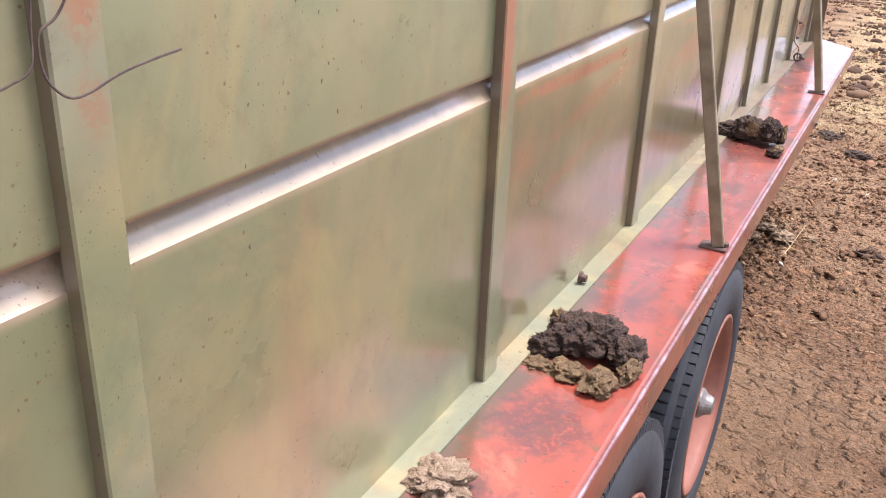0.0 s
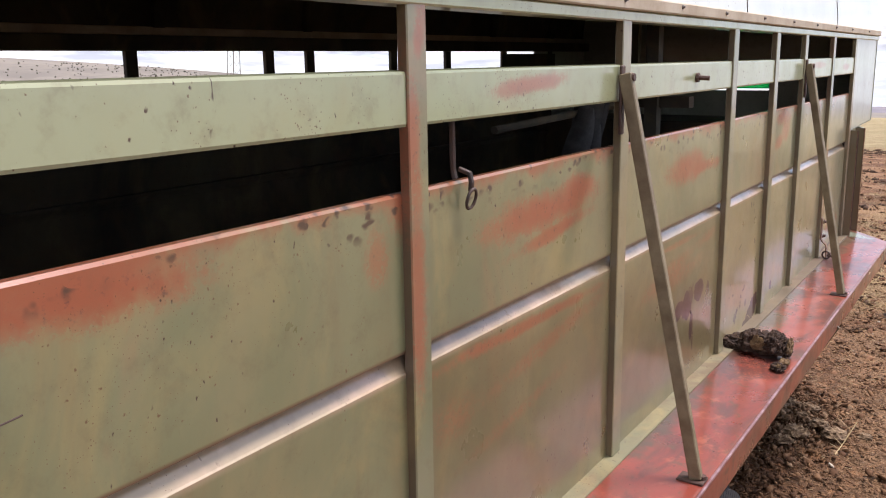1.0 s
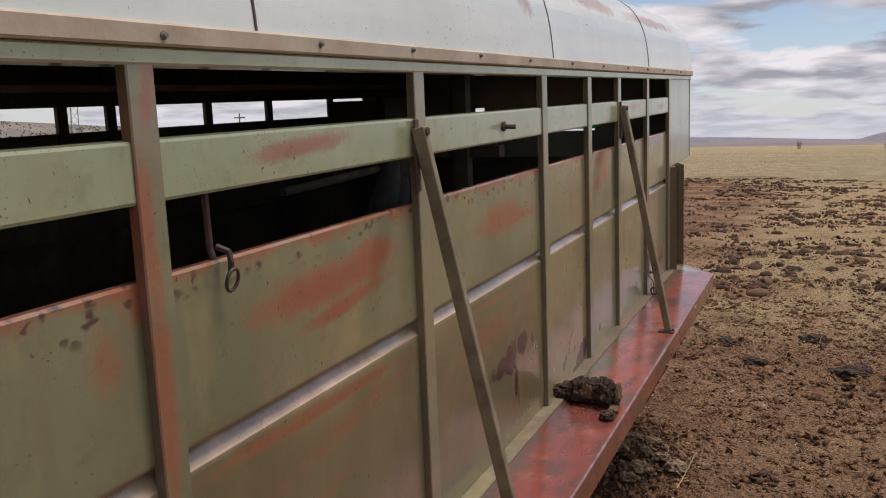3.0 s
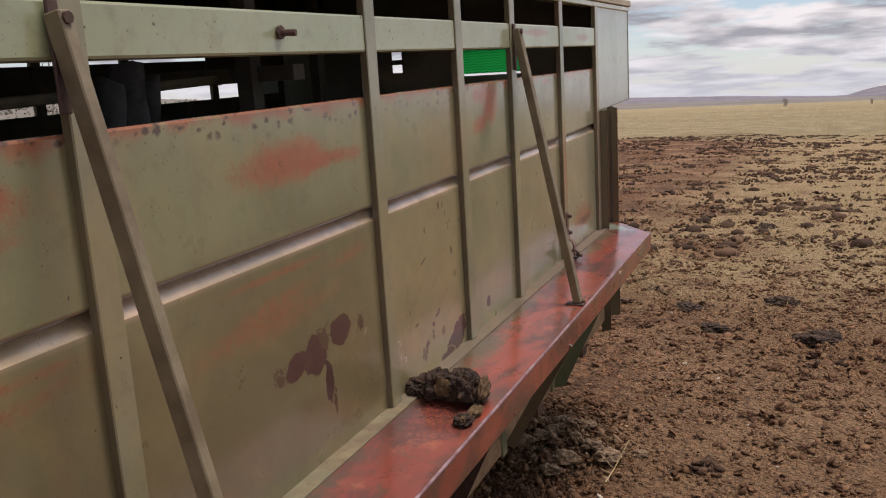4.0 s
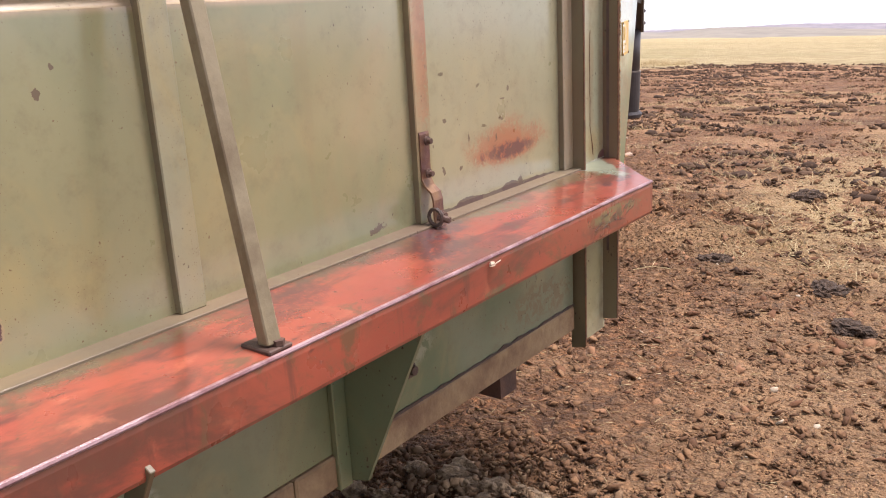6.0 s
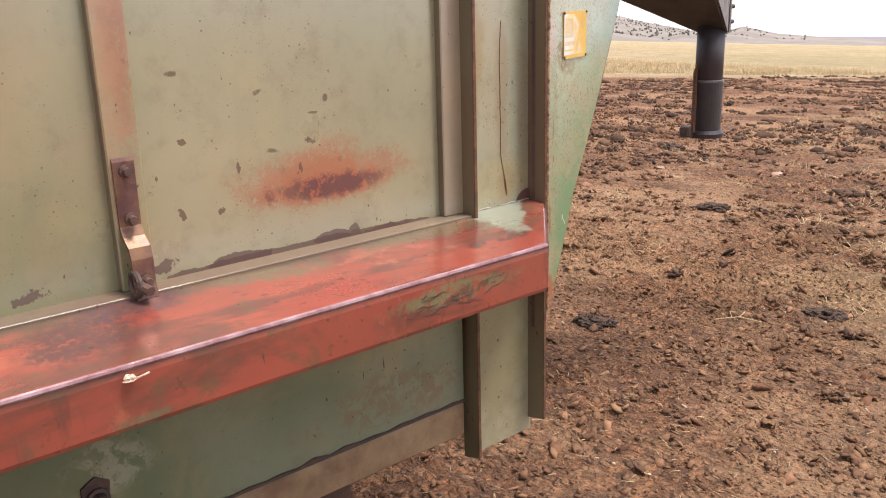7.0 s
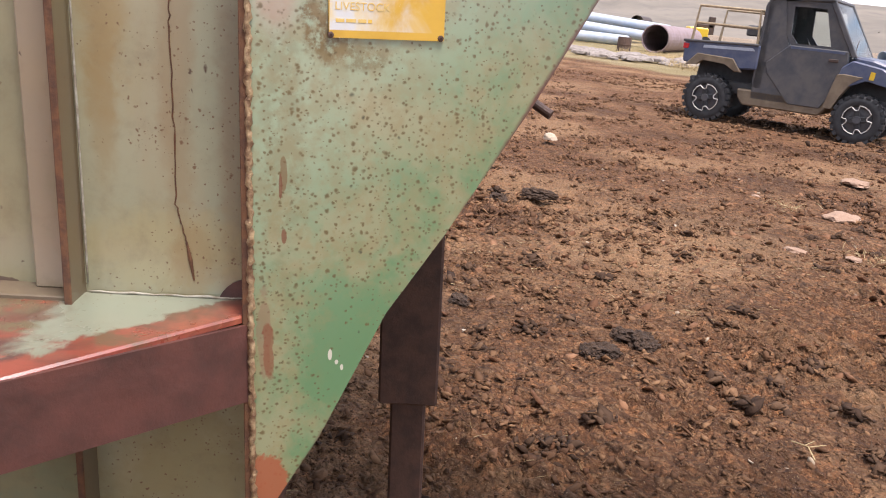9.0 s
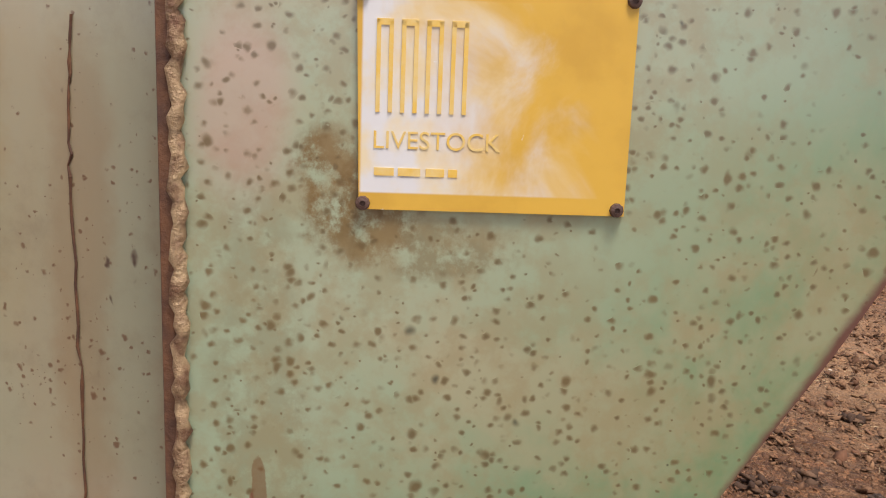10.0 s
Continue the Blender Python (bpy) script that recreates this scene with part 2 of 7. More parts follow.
        col = s.mix(s.math("MULTIPLY", m, strength), col, (0.095, 0.055, 0.034) if small else (0.070, 0.028, 0.026))
    for y, z, ry, rz, tilt, strength, tone in marks:
        m = s.math("MULTIPLY", s.band(s.spot(y, z, ry, rz, tilt, 1.4, both), 1.30 if soft_marks else 1.15, 0.45 if soft_marks else 0.65), 0.85 if soft_marks else s.band(torn, 0.43, 0.55))
        if tone[0] > 0.55:
            m = s.math("MULTIPLY", s.band(s.spot(y, z, ry, rz, tilt, 0.8, both), 1.1, 0.6), s.dots(150, 0.55, 0.6, 4.4, (1, 1.3, 0.7), 0.9))
        col = s.mix(s.math("MULTIPLY", m, strength), col, tone)
    for x, y, rx, ry, tilt, strength, tone in flat:
        m = s.math("MULTIPLY", s.band(s.spot(x, y, rx, ry, tilt, 1.3, both, ("X", "Y")), 1.15, 0.6), s.band(grit, 0.36, 0.52))
        col = s.mix(s.math("MULTIPLY", m, strength), col, tone)
    for y, z, ry, rz, tilt in peel:
        d = s.spot(y, z, ry, rz, tilt, 1.3, both)
        col = s.mix(s.math("MULTIPLY", s.band(d, 1.02, 0.96), 0.7), col, (0.36, 0.27, 0.15))
        col = s.mix(s.band(d, 0.90, 0.84), col, (0.070, 0.028, 0.026))
    if tip:
        rim = s.math("SUBTRACT", 1.804, s.math("ADD", p["X"], p["Y"]))
        m = s.math("MULTIPLY", s.band(s.math("ADD", rim, s.math("MULTIPLY", s.math("SUBTRACT", both, 0.5), 0.16)), 0.040, 0.056), s.band(s.math("ADD", p["Y"], s.math("MULTIPLY", s.math("SUBTRACT", both, 0.5), 0.14)), 1.588, 1.618))
        col = s.mix(s.math("MULTIPLY", m, 0.92), col, (0.235, 0.265, 0.195))
    if edge is not None:
        lo, hi, strength = edge
        m = s.band(s.math("ADD", p["Z"], s.math("MULTIPLY", s.math("SUBTRACT", ragged, 0.5), 0.09)), lo, hi)
        col = s.mix(s.math("MULTIPLY", m, strength), col, PRIMER)
        low = s.band(s.math("ADD", p["Z"], s.math("MULTIPLY", s.math("SUBTRACT", s.noise(3.0, 4), 0.5), 0.10)), lo - 0.020, lo + 0.012)
        rim = s.math("MULTIPLY", low, s.math("MAXIMUM", s.dots(62, 0.46, 0.42, 2.7, (1, 0.8, 1), 0.9), s.dots(34, 0.42, 0.34, 6.1, (1, 0.8, 1.2), 1.1)))
        col = s.mix(rim, col, CHIP)
    where = s.math("ADD", s.noise(3.6, 5, 0.62), s.math("MULTIPLY", torn, 0.25))
    lot = s.math("MULTIPLY", s.band(where, 0.56, 0.84), 0.75 * specks)
    sm = s.math("MAXIMUM", s.dots(330, 0.36, lot, 0, (1, 1, 1), 0.7), s.dots(170, 0.30, s.math("MULTIPLY", lot, 0.5), 3.3, (1, 1, 1), 0.8))
    col = s.mix(s.math("MULTIPLY", sm, 0.85), col, RUST)
    nicks = s.math("MULTIPLY", s.band(s.noise(2.2, 3), 0.42, 0.68), 0.30 * chips)
    cm = s.math("MAXIMUM", s.dots(60, 0.20, nicks, 7.1, (1, 1.3, 0.75), 0.9), s.math("MAXIMUM", s.dots(120, 0.28, nicks, 1.9, (1, 1.2, 0.8), 0.9), s.dots(34, 0.15, s.math("MULTIPLY", nicks, 0.4), 5.3, (1, 2.6, 0.5), 1.0)))
    col = s.mix(cm, col, CHIP)
    dirt = s.noise(23, 6, 0.7)
    col = s.mix(s.math("MULTIPLY", s.band(dirt, 0.46, 0.8), grime), col, (0.12, 0.080, 0.045))
    ro = s.math("ADD", rough, s.math("MULTIPLY", s.math("SUBTRACT", mid, 0.4), 0.5))
    s.set(Base_Color=col, Roughness=s.math("ADD", ro, s.math("MULTIPLY", cm, 0.3)), Coat_Weight=gloss, Coat_Roughness=0.14, Coat_IOR=1.65)
    big = s.bump(s.noise(3.1, 2, 0.4), wobble, 0.02)
    s.bump(s.math("SUBTRACT", s.math("MULTIPLY", fine, 0.25), s.math("ADD", cm, s.math("MULTIPLY", sm, -0.3))), 0.22, 0.0012, big)
    return s.m


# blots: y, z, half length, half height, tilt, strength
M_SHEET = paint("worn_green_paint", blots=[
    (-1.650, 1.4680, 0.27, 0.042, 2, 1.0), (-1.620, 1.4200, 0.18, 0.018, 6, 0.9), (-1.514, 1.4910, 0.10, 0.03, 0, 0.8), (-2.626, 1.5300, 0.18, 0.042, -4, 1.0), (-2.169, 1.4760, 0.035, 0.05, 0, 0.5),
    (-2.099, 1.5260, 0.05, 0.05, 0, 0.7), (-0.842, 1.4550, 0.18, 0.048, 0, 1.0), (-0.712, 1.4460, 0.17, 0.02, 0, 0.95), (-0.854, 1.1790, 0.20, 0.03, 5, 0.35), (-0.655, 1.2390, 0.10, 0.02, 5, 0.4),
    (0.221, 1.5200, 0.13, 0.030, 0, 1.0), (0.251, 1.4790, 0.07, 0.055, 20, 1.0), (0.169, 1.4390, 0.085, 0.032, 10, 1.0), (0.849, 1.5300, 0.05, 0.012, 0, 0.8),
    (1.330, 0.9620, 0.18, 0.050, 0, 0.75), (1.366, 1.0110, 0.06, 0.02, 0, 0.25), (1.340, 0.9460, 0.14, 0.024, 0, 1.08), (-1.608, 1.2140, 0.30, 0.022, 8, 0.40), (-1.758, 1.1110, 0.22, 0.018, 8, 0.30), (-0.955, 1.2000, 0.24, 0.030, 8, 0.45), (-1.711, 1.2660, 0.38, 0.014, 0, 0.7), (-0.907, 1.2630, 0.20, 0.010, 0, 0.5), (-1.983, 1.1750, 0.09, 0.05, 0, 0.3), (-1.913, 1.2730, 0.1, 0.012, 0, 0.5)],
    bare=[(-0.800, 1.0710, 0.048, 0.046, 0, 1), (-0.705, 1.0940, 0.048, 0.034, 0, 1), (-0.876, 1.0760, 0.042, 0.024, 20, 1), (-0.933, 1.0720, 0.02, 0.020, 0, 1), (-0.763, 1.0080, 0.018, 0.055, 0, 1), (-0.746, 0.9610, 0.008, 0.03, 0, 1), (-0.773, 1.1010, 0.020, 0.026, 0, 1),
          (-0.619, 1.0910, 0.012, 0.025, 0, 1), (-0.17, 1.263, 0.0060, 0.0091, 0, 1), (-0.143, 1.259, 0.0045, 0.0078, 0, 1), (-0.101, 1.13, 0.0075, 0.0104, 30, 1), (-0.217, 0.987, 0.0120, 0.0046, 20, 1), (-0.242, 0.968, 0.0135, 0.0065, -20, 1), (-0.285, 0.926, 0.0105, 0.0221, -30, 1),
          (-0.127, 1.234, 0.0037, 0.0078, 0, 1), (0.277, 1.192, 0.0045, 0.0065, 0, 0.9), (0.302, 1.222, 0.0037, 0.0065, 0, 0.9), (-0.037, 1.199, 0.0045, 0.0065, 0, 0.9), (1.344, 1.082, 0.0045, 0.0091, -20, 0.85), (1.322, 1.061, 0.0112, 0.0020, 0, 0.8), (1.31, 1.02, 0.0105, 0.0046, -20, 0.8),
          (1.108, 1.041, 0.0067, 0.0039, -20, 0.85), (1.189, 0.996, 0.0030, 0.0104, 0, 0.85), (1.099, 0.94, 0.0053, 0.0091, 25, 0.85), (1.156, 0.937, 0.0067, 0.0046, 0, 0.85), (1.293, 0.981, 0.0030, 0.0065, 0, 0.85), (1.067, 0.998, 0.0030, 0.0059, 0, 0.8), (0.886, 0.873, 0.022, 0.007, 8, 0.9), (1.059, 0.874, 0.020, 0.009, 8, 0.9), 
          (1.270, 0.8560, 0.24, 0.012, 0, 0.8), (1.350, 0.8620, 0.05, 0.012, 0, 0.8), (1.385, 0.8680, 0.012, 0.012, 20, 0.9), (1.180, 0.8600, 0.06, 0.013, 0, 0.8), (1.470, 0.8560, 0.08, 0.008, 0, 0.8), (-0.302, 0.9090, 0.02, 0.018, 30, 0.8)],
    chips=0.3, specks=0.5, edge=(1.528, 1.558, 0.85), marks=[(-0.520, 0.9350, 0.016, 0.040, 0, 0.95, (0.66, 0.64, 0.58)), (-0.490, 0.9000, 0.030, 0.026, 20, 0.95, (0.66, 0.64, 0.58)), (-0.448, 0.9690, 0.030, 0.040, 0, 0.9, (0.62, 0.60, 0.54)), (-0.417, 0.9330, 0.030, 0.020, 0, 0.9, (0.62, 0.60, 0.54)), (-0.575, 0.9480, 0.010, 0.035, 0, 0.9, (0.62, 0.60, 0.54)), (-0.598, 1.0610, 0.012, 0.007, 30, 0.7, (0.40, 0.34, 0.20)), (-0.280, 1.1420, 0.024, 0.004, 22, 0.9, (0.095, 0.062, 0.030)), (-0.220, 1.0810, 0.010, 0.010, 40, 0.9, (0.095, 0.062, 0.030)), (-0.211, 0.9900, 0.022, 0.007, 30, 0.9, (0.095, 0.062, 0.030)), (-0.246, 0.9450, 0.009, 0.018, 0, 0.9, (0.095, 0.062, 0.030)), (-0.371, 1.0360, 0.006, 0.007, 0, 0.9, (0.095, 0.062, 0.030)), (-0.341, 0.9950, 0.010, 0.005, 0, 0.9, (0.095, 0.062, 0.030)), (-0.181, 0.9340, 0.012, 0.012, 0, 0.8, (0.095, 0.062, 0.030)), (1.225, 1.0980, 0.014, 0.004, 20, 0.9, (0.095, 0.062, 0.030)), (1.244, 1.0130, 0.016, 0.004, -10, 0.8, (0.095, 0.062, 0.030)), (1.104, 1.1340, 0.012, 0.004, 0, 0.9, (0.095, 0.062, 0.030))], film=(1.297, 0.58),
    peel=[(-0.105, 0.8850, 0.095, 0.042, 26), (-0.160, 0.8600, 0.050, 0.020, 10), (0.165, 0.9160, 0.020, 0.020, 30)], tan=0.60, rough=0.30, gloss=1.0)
M_SLAT = paint("worn_green_slat", blots=[(-1.739, 1.6940, 0.16, 0.018, 4, 0.8), (0.714, 1.6970, 0.2, 0.015, 0, 0.7), (1.363, 1.6810, 0.12, 0.02, 0, 0.8)], chips=0.75, specks=0.7, tan=0.2, pale=(0.375, 0.405, 0.245), dim=(0.305, 0.345, 0.190))
M_SILL = paint("grimy_sill_paint", pale=(0.185, 0.195, 0.125), dim=(0.150, 0.145, 0.085), chips=0.8, specks=0.9, tan=0.6, rough=0.6, gloss=0.1, soft_marks=True, marks=[(0.20, 0.86, 1.05, 0.4, 0, 0.8, (0.125, 0.070, 0.042)), (1.2, 0.86, 0.60, 0.4, 0, 0.9, (0.115, 0.075, 0.050))])
# brown grime of the post flanks, darkened further by shade put into the colour
M_POSTEDGE = paint("grimy_shaded_post_flank_paint", pale=(0.135, 0.115, 0.066), dim=(0.115, 0.075, 0.045), chips=0.5, specks=0.8, tan=0.3, rough=0.45, blots=[(-2.099, 1.6080, 0.06, 0.16, 0, 0.5)])
M_POST = paint("worn_green_post", pale=(0.275, 0.265, 0.172), blots=[(-2.768, 1.5010, 0.022, 0.06, 0, 0.6), (-2.769, 1.4190, 0.02, 0.03, 0, 0.4), (-2.100, 1.6290, 0.022, 0.10, 0, 0.8), (-2.095, 1.4240, 0.026, 0.20, 0, 0.75), (-2.083, 1.7610, 0.014, 0.03, 0, 0.7), (-2.072, 1.8010, 0.02, 0.05, 0, 0.6), (1.024, 1.1940, 0.03, 0.2, 0, 0.6)], chips=0.7, specks=0.8, tan=0.75, rough=0.42, soft_marks=True, marks=[(1.566, 1.15, 0.05, 0.55, 0, 0.7, (0.36, 0.265, 0.195)), (1.000, 1.10, 0.03, 0.20, 0, 0.5, (0.40, 0.25, 0.13))])
M_RAIL = paint("worn_green_top_rail", chips=0.3, specks=0.6, tan=0.25, pale=(0.50, 0.545, 0.330), dim=(0.40, 0.455, 0.235))
M_ROOF = paint("chalky_roof_paint", pale=(0.76, 0.81, 0.745), dim=(0.67, 0.725, 0.655), chips=0.5, specks=0.15, tan=0.05, rough=0.36, wobble=0.3, soft_marks=True, grime=0.08,
               marks=[(-1.448, 2.0550, 0.13, 0.045, -20, 0.9, PRIMER), (-1.232, 2.1080, 0.20, 0.04, 0, 0.85, PRIMER), (-0.837, 2.0780, 0.30, 0.035, 4, 0.8, PRIMER), (-0.659, 2.0310, 0.09, 0.04, -30, 0.85, PRIMER), (0.235, 2.0600, 0.30, 0.028, 0, 0.8, PRIMER), (1.243, 2.0620, 0.55, 0.025, 0, 0.8, PRIMER), (-0.351, 2.1310, 0.7, 0.03, 0, 0.6, PRIMER)],
               bare=[(-2.234, 1.9720, 0.030, 0.0022, 8, 1), (-2.204, 1.9660, 0.014, 0.0018, 4, 1), (-2.179, 1.9520, 0.0035, 0.007, 0, 1), (-2.174, 1.9570, 0.009, 0.0018, 0, 1), (-2.229, 1.9330, 0.008, 0.002, 20, 1), (-1.991, 1.9870, 0.002, 0.008, 0, 1), (-1.991, 1.9620, 0.002, 0.006, 0, 1), (-2.033, 1.9220, 0.003, 0.003, 0, 1), (-1.924, 1.9910, 0.002, 0.008, 0, 1), (0.017, 1.9760, 0.006, 0.005, 0, 1)])
M_NOSE = paint("grey_green_nose_paint", pale=(0.46, 0.50, 0.43), dim=(0.39, 0.43, 0.35), chips=0.2, specks=0.2, tan=0.1, rough=0.4)
MAROON, OLIVE_GRIME = (0.088, 0.034, 0.032), (0.135, 0.105, 0.055)
M_BOARD = paint("worn_red_paint", pale=(0.340, 0.072, 0.042), dim=(0.250, 0.050, 0.032), chips=0.5, specks=0.4, tan=0.0, rough=0.27, wobble=0.12, smear=(13.0, 4.6, 10.0),
                tip=True, bare=[(1.42, 0.81, 0.012, 0.02, 30, 0.9), (1.46, 0.815, 0.03, 0.006, 20, 0.9), (1.38, 0.80, 0.03, 0.006, 10, 0.9)],
                marks=[(1.40, 0.812, 0.13, 0.016, 0, 0.9, (0.17, 0.155, 0.075)), (0.93, 0.770, 0.05, 0.012, 0, 0.9, OLIVE_GRIME)],
                flat=[(0.10, -2.15, 0.08, 0.10, 0, 0.7, MAROON), (0.08, -2.38, 0.07, 0.06, 0, 0.6, MAROON), (0.10, -1.72, 0.08, 0.06, 0, 0.5, MAROON), (0.10, -0.55, 0.10, 0.16, 0, 0.75, MAROON), (0.05, -0.12, 0.05, 0.22, 0, 0.8, OLIVE_GRIME),
                      (0.106, 0.919, 0.07, 0.09, 20, 0.9, MAROON), (0.04, 0.985, 0.05, 0.08, 0, 0.85, (0.085, 0.040, 0.045)), (0.055, 1.19, 0.03, 0.10, -14, 0.85, OLIVE_GRIME), (0.08, 0.55, 0.06, 0.10, 10, 0.6, MAROON), (0.03, 0.30, 0.03, 0.20, 0, 0.7, OLIVE_GRIME),
                      (0.136, 1.596, 0.022, 0.030, 30, 1.0, MAROON), (0.149, 1.560, 0.010, 0.014, 0, 1.0, MAROON), (0.142, 1.508, 0.012, 0.022, 20, 1.0, MAROON), (0.085, 1.60, 0.014, 0.030, 0, 0.9, OLIVE_GRIME), (0.035, 1.48, 0.04, 0.12, 0, 0.8, OLIVE_GRIME)])
# the large low mark is golden stain plus the board's shade, painted in
M_COLUMN = paint("column_paint", pale=(0.35, 0.345, 0.235), dim=(0.285, 0.305, 0.205), chips=0.35, specks=0.9, tan=0.3, rough=0.36, soft_marks=True, marks=[(1.642, 1.140, 0.026, 0.11, 0, 0.75, (0.30, 0.20, 0.075)), (1.640, 1.045, 0.014, 0.10, 0, 0.6, (0.27, 0.19, 0.08)), (1.762, 1.00, 0.018, 0.16, 0, 0.7, (0.23, 0.165, 0.10)), (1.690, 0.900, 0.09, 0.045, 0, 0.6, (0.37, 0.30, 0.14)), (1.708, 1.0480, 0.016, 0.17, 0, 0.45, (0.24, 0.14, 0.06)), (1.701, 0.5830, 0.09, 0.22, 0, 0.7, (0.22, 0.18, 0.075)), (1.718, 0.8860, 0.02, 0.04, 0, 0.5, (0.26, 0.17, 0.07))])
M_FLANGE = paint("rusty_flange_paint", pale=(0.125, 0.105, 0.055), dim=(0.12, 0.070, 0.038), primer=0.15, chips=0.6, specks=0.8, tan=0.1, rough=0.5)


def plate_paint():
    """Green paint, fresher along the slanted edge, bleached and thick with rust specks inward, with a rust run from the name plate."""
    s = Shade("speckled_green_plate_paint")
    p = s.xyz()
    inward = s.math("SUBTRACT", s.math("SUBTRACT", p["Y"], 1.784), s.math("ADD", 0.050, s.math("MULTIPLY", s.math("SUBTRACT", p["Z"], 0.70), 0.577)))
    soft, torn = s.noise(6, 6, 0.62, 0.3), s.noise(30, 6, 0.65, 0.4)
    wavy = s.math("MULTIPLY", s.math("SUBTRACT", soft, 0.5), 0.16)
    col = s.mix(s.band(s.noise(2.6, 4, 0.6), 0.38, 0.62), (0.35, 0.40, 0.275), (0.29, 0.37, 0.245))
    fresh = s.band(s.math("SUBTRACT", s.math("ADD", inward, wavy), s.math("MULTIPLY", s.math("SUBTRACT", p["Z"], 0.95), 0.28)), -0.27, 0.0)
    col = s.mix(s.math("MULTIPLY", fresh, 0.92), col, (0.095, 0.225, 0.100))
    col = s.mix(s.math("MULTIPLY", s.band(s.math("ADD", soft, s.math("MULTIPLY", torn, 0.3)), 0.58, 0.80), 0.55), col, (0.40, 0.33, 0.20))
    for y, z, ry, rz, strength in ((1.838, 1.117, 0.014, 0.026, 1.0), (1.850, 1.098, 0.020, 0.014, 0.9), (1.882, 1.090, 0.030, 0.012, 0.6), (1.8135, 1.0075, 0.02, 0.16, 0.3), (1.8297, 1.2297, 0.02, 0.03, 0.35)):
        col = s.mix(s.math("MULTIPLY", s.band(s.spot(y, z, ry, rz, 0, 1.5, s.math("ADD", s.math("MULTIPLY", soft, 0.4), s.math("MULTIPLY", torn, 0.6))), 1.15, 0.5), s.math("MULTIPLY", s.band(s.noise(70, 5, 0.7), 0.36, 0.56), strength)), col, (0.155, 0.098, 0.030))
    lot = s.math("MULTIPLY", s.band(s.math("SUBTRACT", s.math("ADD", soft, s.math("MULTIPLY", torn, 0.2)), s.math("MULTIPLY", inward, 0.9)), 0.44, 0.76), 0.95)
    col = s.mix(s.math("MULTIPLY", s.math("MULTIPLY", lot, s.band(s.noise(55, 5, 0.65), 0.42, 0.62)), 0.42), col, (0.27, 0.205, 0.095))
    sm = s.math("MAXIMUM", s.dots(200, 0.42, lot, 0, (1, 1, 1.1), 0.5, 0.2), s.dots(110, 0.29, s.math("MULTIPLY", lot, 0.7), 3.3, (1, 1.1, 1), 0.5, 0.3))
    col = s.mix(s.math("MULTIPLY", s.band(s.spot(1.806, 1.150, 0.022, 0.045, 0, 1.0, soft), 1.2, 0.4), 0.55), col, (0.48, 0.30, 0.245))
    col = s.mix(s.math("MULTIPLY", sm, 0.88), col, s.mix(s.noise(14, 3), (0.065, 0.050, 0.020), (0.165, 0.105, 0.034)))
    dk = s.dots(85, 0.20, 0.16, 8.2, (1, 1.1, 1), 0.5, 0.0)
    col = s.mix(s.math("MULTIPLY", dk, 0.9), col, (0.045, 0.045, 0.026))
    edge = s.band(s.math("ADD", inward, s.math("MULTIPLY", s.math("SUBTRACT", torn, 0.5), 0.010)), -0.003, 0.003)
    col = s.mix(edge, col, (0.115, 0.040, 0.030))
    for y, z, ry, rz, strength, tone in ((1.800, 0.665, 0.022, 0.045, 0.9, PRIMER), (1.813, 0.984, 0.003, 0.018, 0.7, (0.16, 0.085, 0.035)), (1.796, 0.83, 0.007, 0.05, 0.5, (0.24, 0.13, 0.085)), (1.8103, 0.9720, 0.0018, 0.014, 0.8, (0.16, 0.05, 0.025)), (1.8132, 0.9266, 0.003, 0.010, 0.8, (0.16, 0.05, 0.025)), (1.8552, 0.8064, 0.0022, 0.006, 0.9, (0.62, 0.60, 0.50)), (1.8613, 0.7985, 0.002, 0.003, 0.9, (0.62, 0.60, 0.50)), (1.8663, 0.7926, 0.002, 0.004, 0.9, (0.62, 0.60, 0.50)), (1.7995, 0.8148, 0.006, 0.03, 0.7, (0.20, 0.06, 0.03))):
        col = s.mix(s.math("MULTIPLY", s.band(s.spot(y, z, ry, rz, 0, 1.0, torn), 1.0, 0.8), strength), col, tone)
    s.set(Base_Color=col, Roughness=s.math("ADD", 0.36, s.math("MULTIPLY", s.math("SUBTRACT", soft, 0.4), 0.4)), Coat_Weight=0.9, Coat_Roughness=0.15, Coat_IOR=1.65)
    s.bump(s.noise(45, 5), 0.12, 0.0010, s.bump(s.noise(3.1, 2, 0.4), 0.2, 0.02))
    return s.m


M_PLATE = plate_paint()
M_SKIRT = paint("dull_green_skirt_paint", pale=(0.195, 0.220, 0.145), dim=(0.095, 0.140, 0.072), chips=0.6, specks=0.5, tan=0.30, rough=0.45, marks=[(1.20, 0.74, 0.05, 0.05, 20, 0.6, (0.42, 0.43, 0.36)), (1.26, 0.70, 0.03, 0.04, 60, 0.6, (0.42, 0.43, 0.36)), (0.30, 0.60, 0.05, 0.03, 10, 0.5, (0.42, 0.43, 0.36)), (0.95, 0.62, 0.06, 0.05, 0, 0.5, (0.36, 0.37, 0.28)), (1.45, 0.56, 0.20, 0.05, 0, 0.7, (0.17, 0.12, 0.06))])
# near-black inside colour, with the shade under the roof put into it
M_INNER = paint("shade_dark_inner_paint", pale=(0.055, 0.052, 0.040), dim=(0.035, 0.030, 0.024), chips=0.5, specks=0.5, tan=0.2, rough=0.85, gloss=0.0)
M_BLACKPAINT = paint("black_neck_paint", pale=(0.032, 0.032, 0.034), dim=(0.05, 0.045, 0.042), chips=0.3, specks=0.4, tan=0.05, rough=0.6, gloss=0.0)


